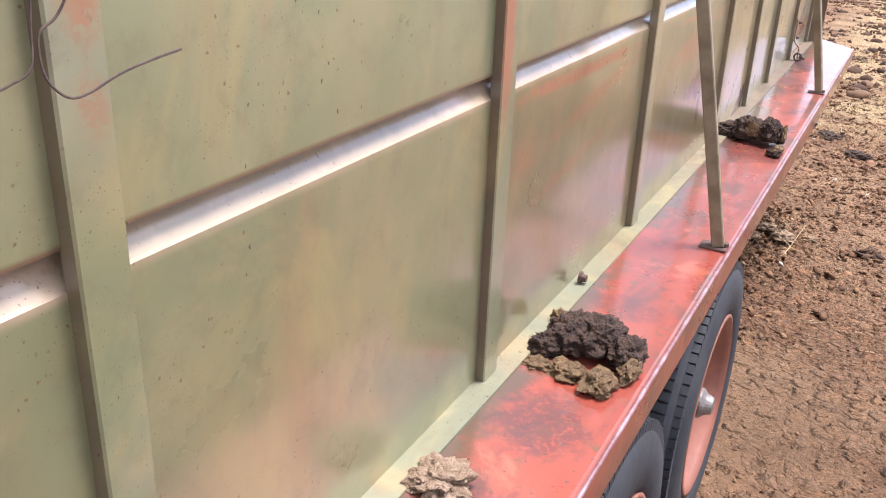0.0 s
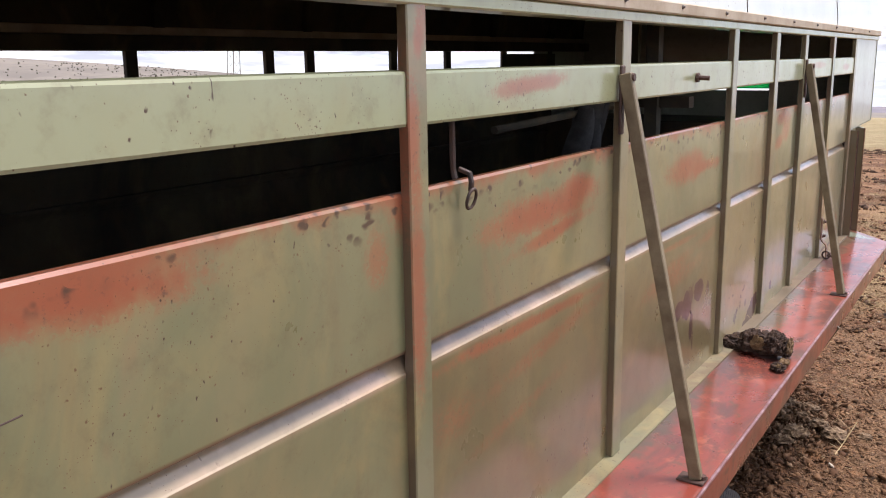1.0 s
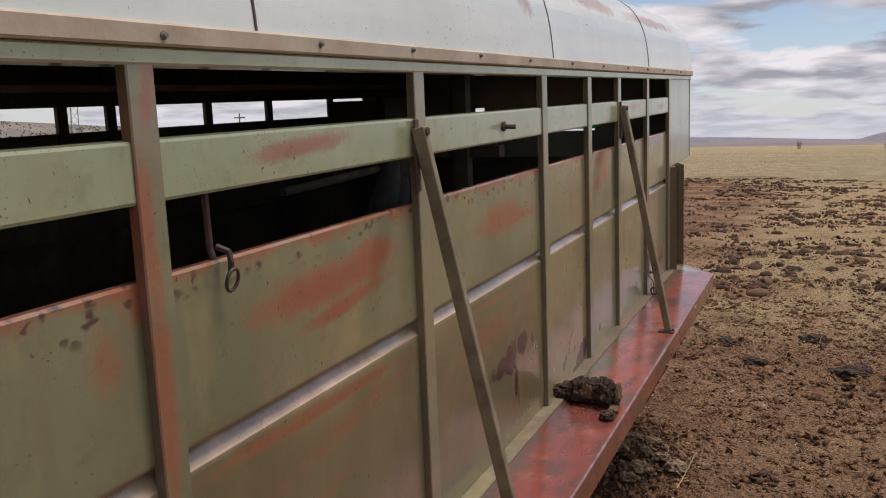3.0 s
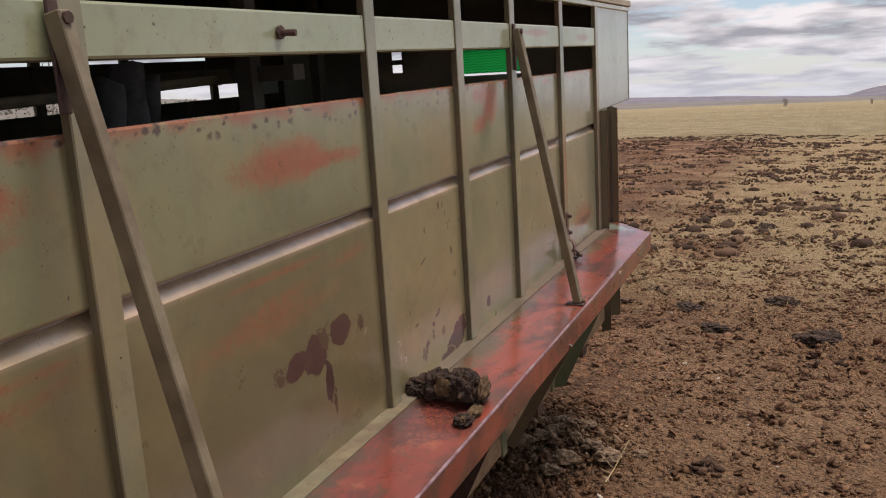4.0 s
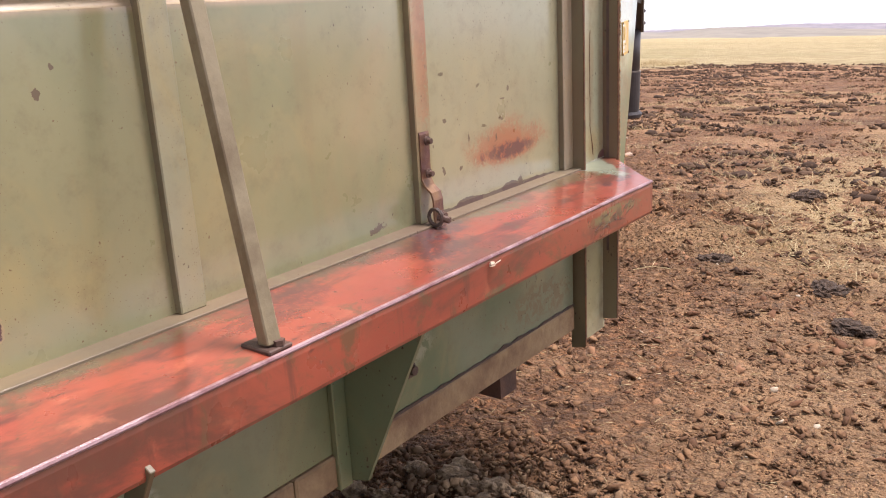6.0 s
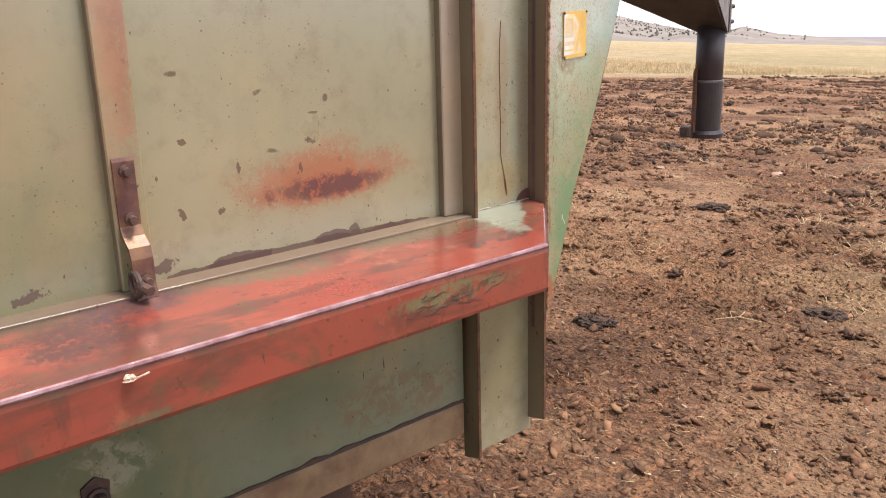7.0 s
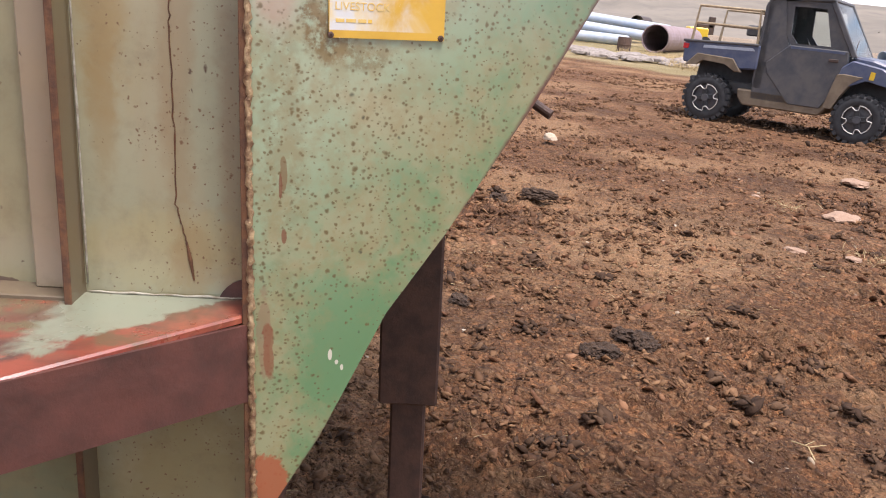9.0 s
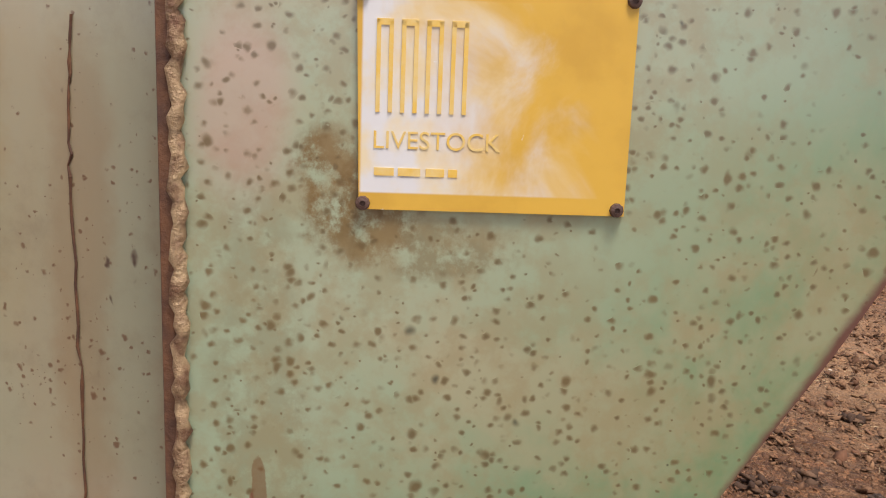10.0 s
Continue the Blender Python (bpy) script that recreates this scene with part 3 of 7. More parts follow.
def simple(name, col, col2, scale=8.0, rough=0.6, metal=0.0, bump=0.3, dist=0.004, detail=6):
    s = Shade(name)
    n = s.noise(scale, detail, 0.62, 0.2)
    s.set(Base_Color=s.mix(s.band(n, 0.3, 0.7), col, col2), Metallic=metal,
          Roughness=s.math("ADD", rough - 0.12, s.math("MULTIPLY", s.noise(scale * 2.3, 4), 0.25)))
    s.bump(s.noise(scale * 5, 5, 0.65), bump, dist)
    return s.m


M_TRIM = simple("weathered_tan_trim", (0.54, 0.46, 0.34), (0.40, 0.31, 0.21), 7, 0.55)
M_SEALANT = simple("dried_grey_sealant", (0.40, 0.38, 0.31), (0.20, 0.16, 0.11), 60, 0.7)
M_STEEL = simple("brown_rusty_steel", (0.105, 0.055, 0.038), (0.055, 0.030, 0.024), 30, 0.6)
M_RUSTLINE = simple("rust_line", (0.17, 0.075, 0.032), (0.075, 0.034, 0.020), 70, 0.7)
M_DARKIRON = simple("dark_iron", (0.045, 0.036, 0.033), (0.09, 0.05, 0.035), 40, 0.55)
M_WELD = simple("rusty_weld", (0.50, 0.36, 0.20), (0.13, 0.055, 0.026), 95, 0.5, 0.2, 0.8, 0.002)
M_BRACE = simple("tan_brown_brace_paint", (0.25, 0.205, 0.125), (0.15, 0.11, 0.062), 14, 0.5)
M_PLANK = simple("weathered_rusty_plank", (0.34, 0.235, 0.125), (0.17, 0.095, 0.05), 9, 0.75, 0, 0.6, 0.006)
M_ENDPLATE = simple("dark_red_brown_paint", (0.125, 0.048, 0.038), (0.055, 0.028, 0.024), 13, 0.42)
M_TYRE = simple("tyre_rubber", (0.020, 0.022, 0.026), (0.034, 0.036, 0.040), 12, 0.7, 0, 0.3, 0.003)
M_RIM = simple("red_rim_paint", (0.28, 0.105, 0.065), (0.18, 0.07, 0.045), 9, 0.5)
M_COUPLER = simple("dark_mauve_coupler_paint", (0.062, 0.052, 0.056), (0.040, 0.034, 0.036), 9, 0.5)
M_HUB = simple("grey_hub_steel", (0.24, 0.22, 0.20), (0.12, 0.10, 0.085), 30, 0.5, 0.3)
# worn metal, with the edge's lilac highlight put into its colour
M_WORN_GLINT = simple("worn_lip_highlight", (0.38, 0.25, 0.26), (0.19, 0.085, 0.085), 26, 0.36, 0.25)
M_DUNG = simple("dark_dung", (0.020, 0.010, 0.007), (0.080, 0.043, 0.025), 60, 0.9, 0, 0.8, 0.008)
M_DUNGPALE = simple("pale_dry_dung", (0.56, 0.40, 0.27), (0.30, 0.19, 0.11), 90, 0.9, 0, 1.0, 0.010)
M_DUNGTAN = simple("dry_straw_dung", (0.31, 0.195, 0.088), (0.14, 0.08, 0.038), 90, 0.9, 0, 1.0, 0.010)
M_CLOTH = simple("grey_cloth", (0.075, 0.078, 0.080), (0.035, 0.036, 0.038), 25, 0.9)
M_TWINE = simple("pale_twine", (0.62, 0.50, 0.38), (0.45, 0.30, 0.22), 60, 0.8)
M_WIRE = simple("rusty_wire", (0.10, 0.065, 0.05), (0.05, 0.033, 0.028), 60, 0.6, 0.3)
M_FLOOR = simple("dung_covered_floor", (0.055, 0.036, 0.024), (0.028, 0.018, 0.013), 6, 0.9)
M_CRATE = simple("green_plastic", (0.012, 0.55, 0.20), (0.010, 0.42, 0.15), 20, 0.45)


# ---- mesh tools ----
def part(name, bm, material, parent=None, label="", smooth=False):
    """Links a bmesh as one mesh object, under a thing or a part."""
    me = bpy.data.meshes.new(name)
    bmesh.ops.recalc_face_normals(bm, faces=bm.faces)
    bm.to_mesh(me)
    bm.free()
    me.materials.append(material)
    if smooth:
        for p in me.polygons:
            p.use_smooth = True
    ob = new(name, me)
    if parent is not None:
        ob.parent = parent
    if label:
        tagged(ob, label)
    return ob


def thing(name, m, label, category, group="", kind=""):
    ob = new(name)
    ob.empty_display_size = 0.1
    ob.matrix_world = m
    return tagged(ob, label, category, group, kind)


def box(x0, x1, y0, y1, z0, z1, bevel=0.0, bm=None, seg=1):
    own = bmesh.new()
    bmesh.ops.create_cube(own, size=1, matrix=Matrix.LocRotScale(((x0 + x1) / 2, (y0 + y1) / 2, (z0 + z1) / 2), None, (abs(x1 - x0), abs(y1 - y0), abs(z1 - z0))))
    if bevel:
        bmesh.ops.bevel(own, geom=own.edges[:], offset=bevel, segments=seg, affect="EDGES", clamp_overlap=True)
    if bm is None:
        return own
    return join(bm, own)


def join(bm, own, m=None):
    if m is not None:
        own.transform(m)
    me = bpy.data.meshes.new("tmp")
    own.to_mesh(me)
    own.free()
    bm.from_mesh(me)
    bpy.data.meshes.remove(me)
    return bm


def prism(points, axis, a, b, bevel=0.0):
    """A flat outline pushed along an axis from a to b. points: the two other coordinates, in the order of x, y, z."""
    bm = bmesh.new()
    n = "xyz".index(axis)

    def at(p, v):
        c = list(p)
        c.insert(n, v)
        return bm.verts.new(c)

    lo, hi = [at(p, a) for p in points], [at(p, b) for p in points]
    bm.faces.new(lo)
    bm.faces.new(hi[::-1])
    for i in range(len(points)):
        j = (i + 1) % len(points)
        bm.faces.new((lo[i], hi[i], hi[j], lo[j]))
    if bevel:
        bmesh.ops.bevel(bm, geom=bm.edges[:], offset=bevel, segments=1, affect="EDGES", clamp_overlap=True)
    return bm


def strip(profile, axis, a, b, thick, steps=1):
    """An open sheet profile (two coordinates) with a thickness, pushed along an axis."""
    pts = [Vector(p) for p in profile]
    off = []
    for i, p in enumerate(pts):
        d = (pts[min(i + 1, len(pts) - 1)] - pts[max(i - 1, 0)]).normalized()
        off.append(p + Vector((-d.y, d.x)) * thick)
    return prism([tuple(p) for p in pts] + [tuple(p) for p in off[::-1]], axis, a, b)


def rod(points, r, sides=8, bm=None, closed=False):
    """A round bar along a line of points."""
    bm = bm or bmesh.new()
    pts = [Vector(p) for p in points]
    rings = []
    for i, p in enumerate(pts):
        d = (pts[(i + 1) % len(pts) if closed else min(i + 1, len(pts) - 1)] - pts[i - 1 if closed else max(i - 1, 0)]).normalized()
        u = d.orthogonal().normalized() if i == 0 else (u - d * u.dot(d)).normalized()
        v = d.cross(u)
        rr = r[i] if isinstance(r, (list, tuple)) else r
        rings.append([bm.verts.new(p + (u * math.cos(k * math.tau / sides) + v * math.sin(k * math.tau / sides)) * rr) for k in range(sides)])
    for i in range(len(rings) - (0 if closed else 1)):
        a, b = rings[i], rings[(i + 1) % len(rings)]
        for k in range(sides):
            bm.faces.new((a[k], a[(k + 1) % sides], b[(k + 1) % sides], b[k]))
    if not closed:
        bm.faces.new(rings[0][::-1])
        bm.faces.new(rings[-1])
    return bm


def bend(points, n=5):
    """A smooth line through points."""
    q = [Vector(p) for p in points]
    q = [2 * q[0] - q[1]] + q + [2 * q[-1] - q[-2]]
    out = []
    for a, b, c, d in zip(q, q[1:], q[2:], q[3:]):
        for i in range(n):
            t = i / n
            out.append(0.5 * (2 * b + (c - a) * t + (2 * a - 5 * b + 4 * c - d) * t * t + (3 * b - a - 3 * c + d) * t ** 3))
    return out + [q[-2]]


def lathe(profile, axis, centre, sides=32, bm=None):
    """A closed outline (radius, along) turned round an axis through the centre."""
    bm = bm or bmesh.new()
    n = "xyz".index(axis)
    rings = []
    for k in range(sides):
        a = k * math.tau / sides
        ring = []
        for r, h in profile:
            c = [r * math.cos(a), r * math.sin(a)]
            c.insert(n, h)
            ring.append(bm.verts.new(Vector(c) + Vector(centre)))
        rings.append(ring)
    for k in range(sides):
        a, b = rings[k], rings[(k + 1) % sides]
        for i in range(len(profile)):
            j = (i + 1) % len(profile)
            bm.faces.new((a[i], a[j], b[j], b[i]))
    return bm


def lump(centre, size, seed, detail=3, rough=0.35, freq=1.6, bm=None, flat=0.0):
    """A clod: a ball pushed in and out by noise."""
    own = bmesh.new()
    bmesh.ops.create_icosphere(own, subdivisions=detail, radius=1)
    o = Vector((seed * 7.31, seed * 3.77, seed * 1.93))
    for v in own.verts:
        d = noise.fractal(v.co * freq + o, 0.9, 2.1, 4) * rough + noise.noise(v.co * freq * 4 + o) * rough * 0.25
        v.co *= 1 + d
        if v.co.z < -flat:
            v.co.z = -flat + (v.co.z + flat) * 0.15
        v.co = Vector((v.co.x * size[0], v.co.y * size[1], v.co.z * size[2])) + Vector(centre)
    if bm is None:
        return own
    return join(bm, own)




def fbm(x, y, freq, octaves=5, seed=0, gain=0.5):
    """Value noise summed over octaves, about -1 to 1."""
    out, amp, total = np.zeros(np.broadcast(x, y).shape), 1.0, 0.0
    r = np.random.default_rng(seed)
    for _ in range(octaves):
        table = r.uniform(-1, 1, (256, 256))
        u, v = np.broadcast_arrays(x * freq + 17.3 * (seed + 1), y * freq - 9.1 * (seed + 1))
        iu, iv = np.floor(u).astype(int), np.floor(v).astype(int)
        fu, fv = u - iu, v - iv
        fu, fv = fu * fu * (3 - 2 * fu), fv * fv * (3 - 2 * fv)
        a, b = table[iu % 256, iv % 256], table[(iu + 1) % 256, iv % 256]
        c, d = table[iu % 256, (iv + 1) % 256], table[(iu + 1) % 256, (iv + 1) % 256]
        out = out + amp * ((a * (1 - fu) + b * fu) * (1 - fv) + (c * (1 - fu) + d * fu) * fv)
        total += amp
        amp, freq = amp * gain, freq * 2.03
    return out / total


def from_arrays(name, verts, faces, material, smooth=False):
    me = bpy.data.meshes.new(name)
    faces = np.asarray(faces)
    me.vertices.add(len(verts))
    me.vertices.foreach_set("co", np.asarray(verts, np.float32).ravel())
    k = faces.shape[1]
    me.loops.add(faces.size)
    me.loops.foreach_set("vertex_index", faces.astype(np.int32).ravel())
    me.polygons.add(len(faces))
    me.polygons.foreach_set("loop_start", np.arange(0, faces.size, k, dtype=np.int32))
    me.update(calc_edges=True)
    me.validate()
    me.materials.append(material)
    if smooth:
        me.polygons.foreach_set("use_smooth", np.ones(len(faces), bool))
    return new(name, me)


M_STRAP = simple("purple_brown_strap", (0.115, 0.052, 0.048), (0.22, 0.12, 0.06), 18, 0.45, 0.3)
s = Shade("faded_yellow_and_white")
p = s.xyz()
fade = s.math("ADD", s.math("MULTIPLY", s.math("SUBTRACT", p["Y"], 1.8990), 10.0), s.math("MULTIPLY", s.math("SUBTRACT", s.noise(22, 5, 0.6, 0.5), 0.5), 1.7))
fade = s.math("ADD", fade, s.math("MULTIPLY", s.math("SUBTRACT", p["Z"], 1.1509), 3.0))
inner = s.math("MULTIPLY", s.math("MULTIPLY", s.band(p["Y"], 1.8509, 1.8520), s.band(p["Z"], 1.1878, 1.1868)), s.band(p["Z"], 1.1130, 1.1140))
white = s.math("MULTIPLY", s.band(fade, 0.34, -0.34), inner)
flake = s.band(s.noise(75, 4, 0.6, 1.2), 0.70, 0.73)
col = s.mix(s.band(s.noise(40, 5), 0.35, 0.7), (0.66, 0.40, 0.055), (0.58, 0.34, 0.045))
col = s.mix(white, col, s.mix(s.band(s.noise(45, 4), 0.4, 0.65), (0.66, 0.67, 0.66), (0.72, 0.62, 0.40)))
col = s.mix(s.math("MULTIPLY", flake, 0.8), col, (0.70, 0.70, 0.68))
s.set(Base_Color=col, Roughness=0.4)
s.bump(s.noise(60, 4), 0.2, 0.0005)
M_SIGN = s.m
M_LETTER = simple("yellow_lettering", (0.74, 0.47, 0.07), (0.72, 0.56, 0.24), 90, 0.45, 0, 0.1, 0.0003)


# ---- ground ----
def dirt_zone(x, y):
    """1 on the trampled dirt, 0 on the dry grass beyond."""
    a, b = (37 - 0.35 * x) - y, x + 30.6 - 0.45 * y
    d = np.minimum(np.minimum(a * 0.35, b), 60 - x) + 2.2 * fbm(x, y, 0.12, 4, 9)
    return np.clip(d / 2.5 + 0.5, 0, 1)


def height(x, y):
    near = np.exp(-(((x + 1.5) / 26) ** 2 + ((y - 8) / 30) ** 2))
    close = np.exp(-(((x + 1.5) / 7) ** 2 + ((y - 3.5) / 7) ** 2))
    lumps = 1 - np.abs(fbm(x, y, 4.2, 5, 2, 0.62)) * 2.2
    fine = np.abs(fbm(x, y, 13.0, 3, 5, 0.6))
    rough = np.clip(0.55 + 1.3 * fbm(x, y, 0.8, 3, 6), 0.15, 1.4)
    h = 0.030 * fbm(x, y, 0.9, 4, 1) + near * 0.030 * np.clip(fbm(x, y, 2.6, 5, 3, 0.6), 0, 1) + close * rough * (0.036 * lumps + 0.080 * fine - 0.046)
    r = np.hypot(x, y)
    h = h + 1.15 * np.exp(-(((x + 80) / 17) ** 2 + ((y - 69) / 17) ** 2)) * 1.0
    return h + 0.25 * np.clip((r - 40) / 200, 0, 1) * fbm(x, y, 0.012, 3, 4)


def axis_steps(lo, hi, step, far):
    mid = np.arange(lo, hi, step)
    grow = step * 1.07 ** np.arange(1, 400)
    out = np.cumsum(grow)
    out = out[out < far]
    return np.concatenate([lo - out[::-1], mid, hi + out])


gx, gy = axis_steps(-4.0, 1.7, 0.019, 3000), axis_steps(0.3, 5.8, 0.019, 3000)
GX, GY = np.meshgrid(gx, gy, indexing="ij")
gv = np.stack([GX, GY, height(GX, GY)], -1).reshape(-1, 3)
ii, jj = np.meshgrid(np.arange(len(gx) - 1), np.arange(len(gy) - 1), indexing="ij")
base = (ii * len(gy) + jj).ravel()
gf = np.stack([base, base + len(gy), base + len(gy) + 1, base + 1], -1)

s = Shade("ground_dirt_and_grass")
p = s.xyz()
edge_a = s.math("MULTIPLY", s.math("SUBTRACT", s.math("SUBTRACT", 37.0, s.math("MULTIPLY", p["X"], 0.35)), p["Y"]), 0.35)
edge_b = s.math("ADD", s.math("ADD", p["X"], 29.0), s.math("MULTIPLY", p["Y"], -0.45))
zone = s.math("ADD", s.math("MINIMUM", s.math("MINIMUM", edge_a, edge_b), s.math("SUBTRACT", 60, p["X"])), s.math("MULTIPLY", s.math("SUBTRACT", s.noise(0.16, 5), 0.5), 9.0))
zone = s.band(zone, -1.3, 1.3)
grain, mid, broad = s.noise(70, 6, 0.72), s.noise(14, 6, 0.7), s.noise(0.55, 5, 0.6)
dirt = s.mix(s.band(grain, 0.36, 0.64), (0.205, 0.084, 0.037), (0.53, 0.248, 0.110))
dirt = s.mix(s.math("MULTIPLY", s.band(mid, 0.50, 0.64), 0.7), dirt, (0.130, 0.062, 0.033))
dark = s.math("MULTIPLY", s.band(s.math("ADD", s.noise(0.9, 6, 0.66, 0.4), s.math("MULTIPLY", mid, 0.25)), 0.62, 0.74), 0.6)
dirt = s.mix(s.math("MULTIPLY", s.band(s.noise(34, 5, 0.7, 0.6), 0.52, 0.62), 0.55), dirt, (0.100, 0.048, 0.027))
warp = s.t.nodes.new("ShaderNodeVectorMath")
warp.operation = "MULTIPLY_ADD"
wn = s.t.nodes.new("ShaderNodeTexNoise")
wn.inputs["Scale"].default_value, wn.inputs["Detail"].default_value = 22.0, 5.0
s.t.links.new(s.co, wn.inputs["Vector"])
s.t.links.new(wn.outputs["Color"], warp.inputs[0])
warp.inputs[1].default_value = (0.05, 0.05, 0.05)
s.t.links.new(s.co, warp.inputs[2])
rise = 0.0
for size, share in ((17.0, 0.55), (42.0, 0.6)):
    v = s.t.nodes.new("ShaderNodeTexVoronoi")
    v.inputs["Scale"].default_value = size
    s.t.links.new(warp.outputs[0], v.inputs["Vector"])
    sep = s.t.nodes.new("ShaderNodeSeparateColor")
    s.t.links.new(v.outputs["Color"], sep.inputs[0])
    body = s.math("MULTIPLY", s.band(v.outputs["Distance"], 0.62, 0.30), s.band(sep.outputs[1], 1 - share, 1 - share + 0.05))
    dirt = s.mix(s.math("MULTIPLY", s.band(v.outputs["Distance"], 0.42, 0.70), 0.55), dirt, (0.080, 0.040, 0.023))
    dirt = s.mix(s.math("MULTIPLY", body, 0.6), dirt, s.mix(sep.outputs[0], (0.10, 0.052, 0.030), (0.42, 0.245, 0.130)))
    rise = s.math("ADD", s.math("MULTIPLY", body, 17.0 / size), rise)
dirt = s.mix(dark, dirt, (0.095, 0.047, 0.027))
pale = s.math("MULTIPLY", s.band(s.math("ADD", broad, s.math("MULTIPLY", s.noise(9, 5), 0.2)), 0.55, 0.72), 0.45)
dirt = s.mix(pale, dirt, (0.58, 0.355, 0.19))
side = s.math("MULTIPLY", s.band(s.math("ADD", p["X"], s.math("MULTIPLY", s.noise(0.8, 4), 1.0)), 0.2, 1.1), s.band(p["Y"], 9, 5))
sandy = s.band(s.math("ADD", p["Y"], s.math("MULTIPLY", s.noise(0.9, 4), 1.2)), -0.2, 1.2)
dirt = s.mix(s.math("MULTIPLY", s.math("MULTIPLY", side, sandy), 0.55), dirt, s.mix(s.band(grain, 0.40, 0.62), (0.22, 0.125, 0.066), (0.52, 0.33, 0.175)))
dirt = s.mix(s.math("MULTIPLY", s.math("MULTIPLY", side, s.math("SUBTRACT", 1.0, sandy)), 0.45), dirt, (0.115, 0.062, 0.034))
dirt = s.mix(s.math("MULTIPLY", s.band(s.noise(160, 4, 0.6), 0.60, 0.68), 0.6), dirt, (0.55, 0.39, 0.23))
grass = s.mix(s.band(s.noise(0.9, 6, 0.6, 0, s.scaled(1, 0.35, 1)), 0.35, 0.65), (0.36, 0.275, 0.145), (0.47, 0.375, 0.21))
grass = s.mix(s.math("MULTIPLY", s.band(s.noise(0.045, 4), 0.45, 0.62), 0.5), grass, (0.30, 0.26, 0.125))
grass = s.mix(s.math("MULTIPLY", s.band(s.noise(0.5, 6, 0.7, 0.3, s.scaled(0.25, 1.0, 1)), 0.58, 0.68), 0.5), grass, (0.20, 0.125, 0.07))
flank = s.math("MULTIPLY", s.band(s.math("ADD", p["X"], s.math("MULTIPLY", s.noise(0.03, 4), 26)), -52, -72), s.band(s.math("ADD", s.math("MULTIPLY", p["X"], 0.70), p["Y"]), 6, -4))
grass = s.mix(s.math("MULTIPLY", flank, 0.85), grass, s.mix(s.band(s.noise(0.2, 5, 0.65), 0.38, 0.62), (0.36, 0.285, 0.22), (0.25, 0.19, 0.15)))
straw = s.math("MULTIPLY", s.band(s.math("ADD", s.noise(0.8, 7, 0.72, 0.5), s.math("ADD", s.math("MULTIPLY", s.noise(18, 4, 0.7), 0.15), s.math("MULTIPLY", s.band(p["X"], 0.3, 2.5), 0.22))), 0.46, 0.60), s.math("MULTIPLY", s.band(p["Y"], 3.2, 6.5), s.band(p["X"], -1.8, 0.0)))
dirt = s.mix(s.math("MULTIPLY", straw, 0.9), dirt, s.mix(s.band(s.noise(60, 5, 0.7), 0.38, 0.62), (0.36, 0.235, 0.115), (0.62, 0.47, 0.25)))
s.set(Base_Color=s.mix(zone, grass, dirt), Roughness=0.92)
s.b.inputs["Specular IOR Level"].default_value = 0.25
s.bump(s.math("ADD", s.math("ADD", s.math("MULTIPLY", grain, 0.5), mid), s.math("ADD", rise, s.math("MULTIPLY", s.noise(34, 5, 0.7, 0.6), 0.8))), 1.0, 0.045)
ground = from_arrays("ground", gv, gf, s.m, True)
tagged(ground, "brown trampled dirt with dry yellow grass beyond", "ground", kind="structure")

# ---- livestock trailer ----
PITCH = math.degrees(math.atan(0.0600))
TRAILER = Matrix.Translation((0, 0, -0.01)) @ pose(0, 0, 0, PITCH, 0, 0)
trailer = thing("livestock_trailer", TRAILER, "long old green gooseneck livestock trailer with red running board, worn paint", "trailer")
XS, WIDE = -0.015, 1.74
POST_W = 0.046
POSTS = [-4.22, -3.51, -2.797, -2.108, -1.348, -0.524, -0.020, 0.430, 0.998, 1.566]
FAR_POSTS = [-4.20, -3.45, -2.65, -1.93, -1.233, -0.604, -0.372, 0.195, 0.650, 1.222, 1.78]
BACK, FRONT, NOSE = -4.34, 1.613, 2.30
Z_BOARD, Z_SILL, Z_TOP = 0.843, 0.856, 1.5545


def flip(bm):
    """The same piece on the far side."""
    for v in bm.verts:
        v.co.x = -WIDE - v.co.x
    return bm


def panel_profile(top):
    return [(XS, 0.852), (XS, 1.2905), (XS - 0.003, 1.2925), (XS - 0.020, 1.3135), (XS - 0.021, 1.3190), (XS - 0.003, 1.3205), (XS, 1.3225), (XS, top - 0.004), (XS - 0.004, top), (XS - 0.016, top)]


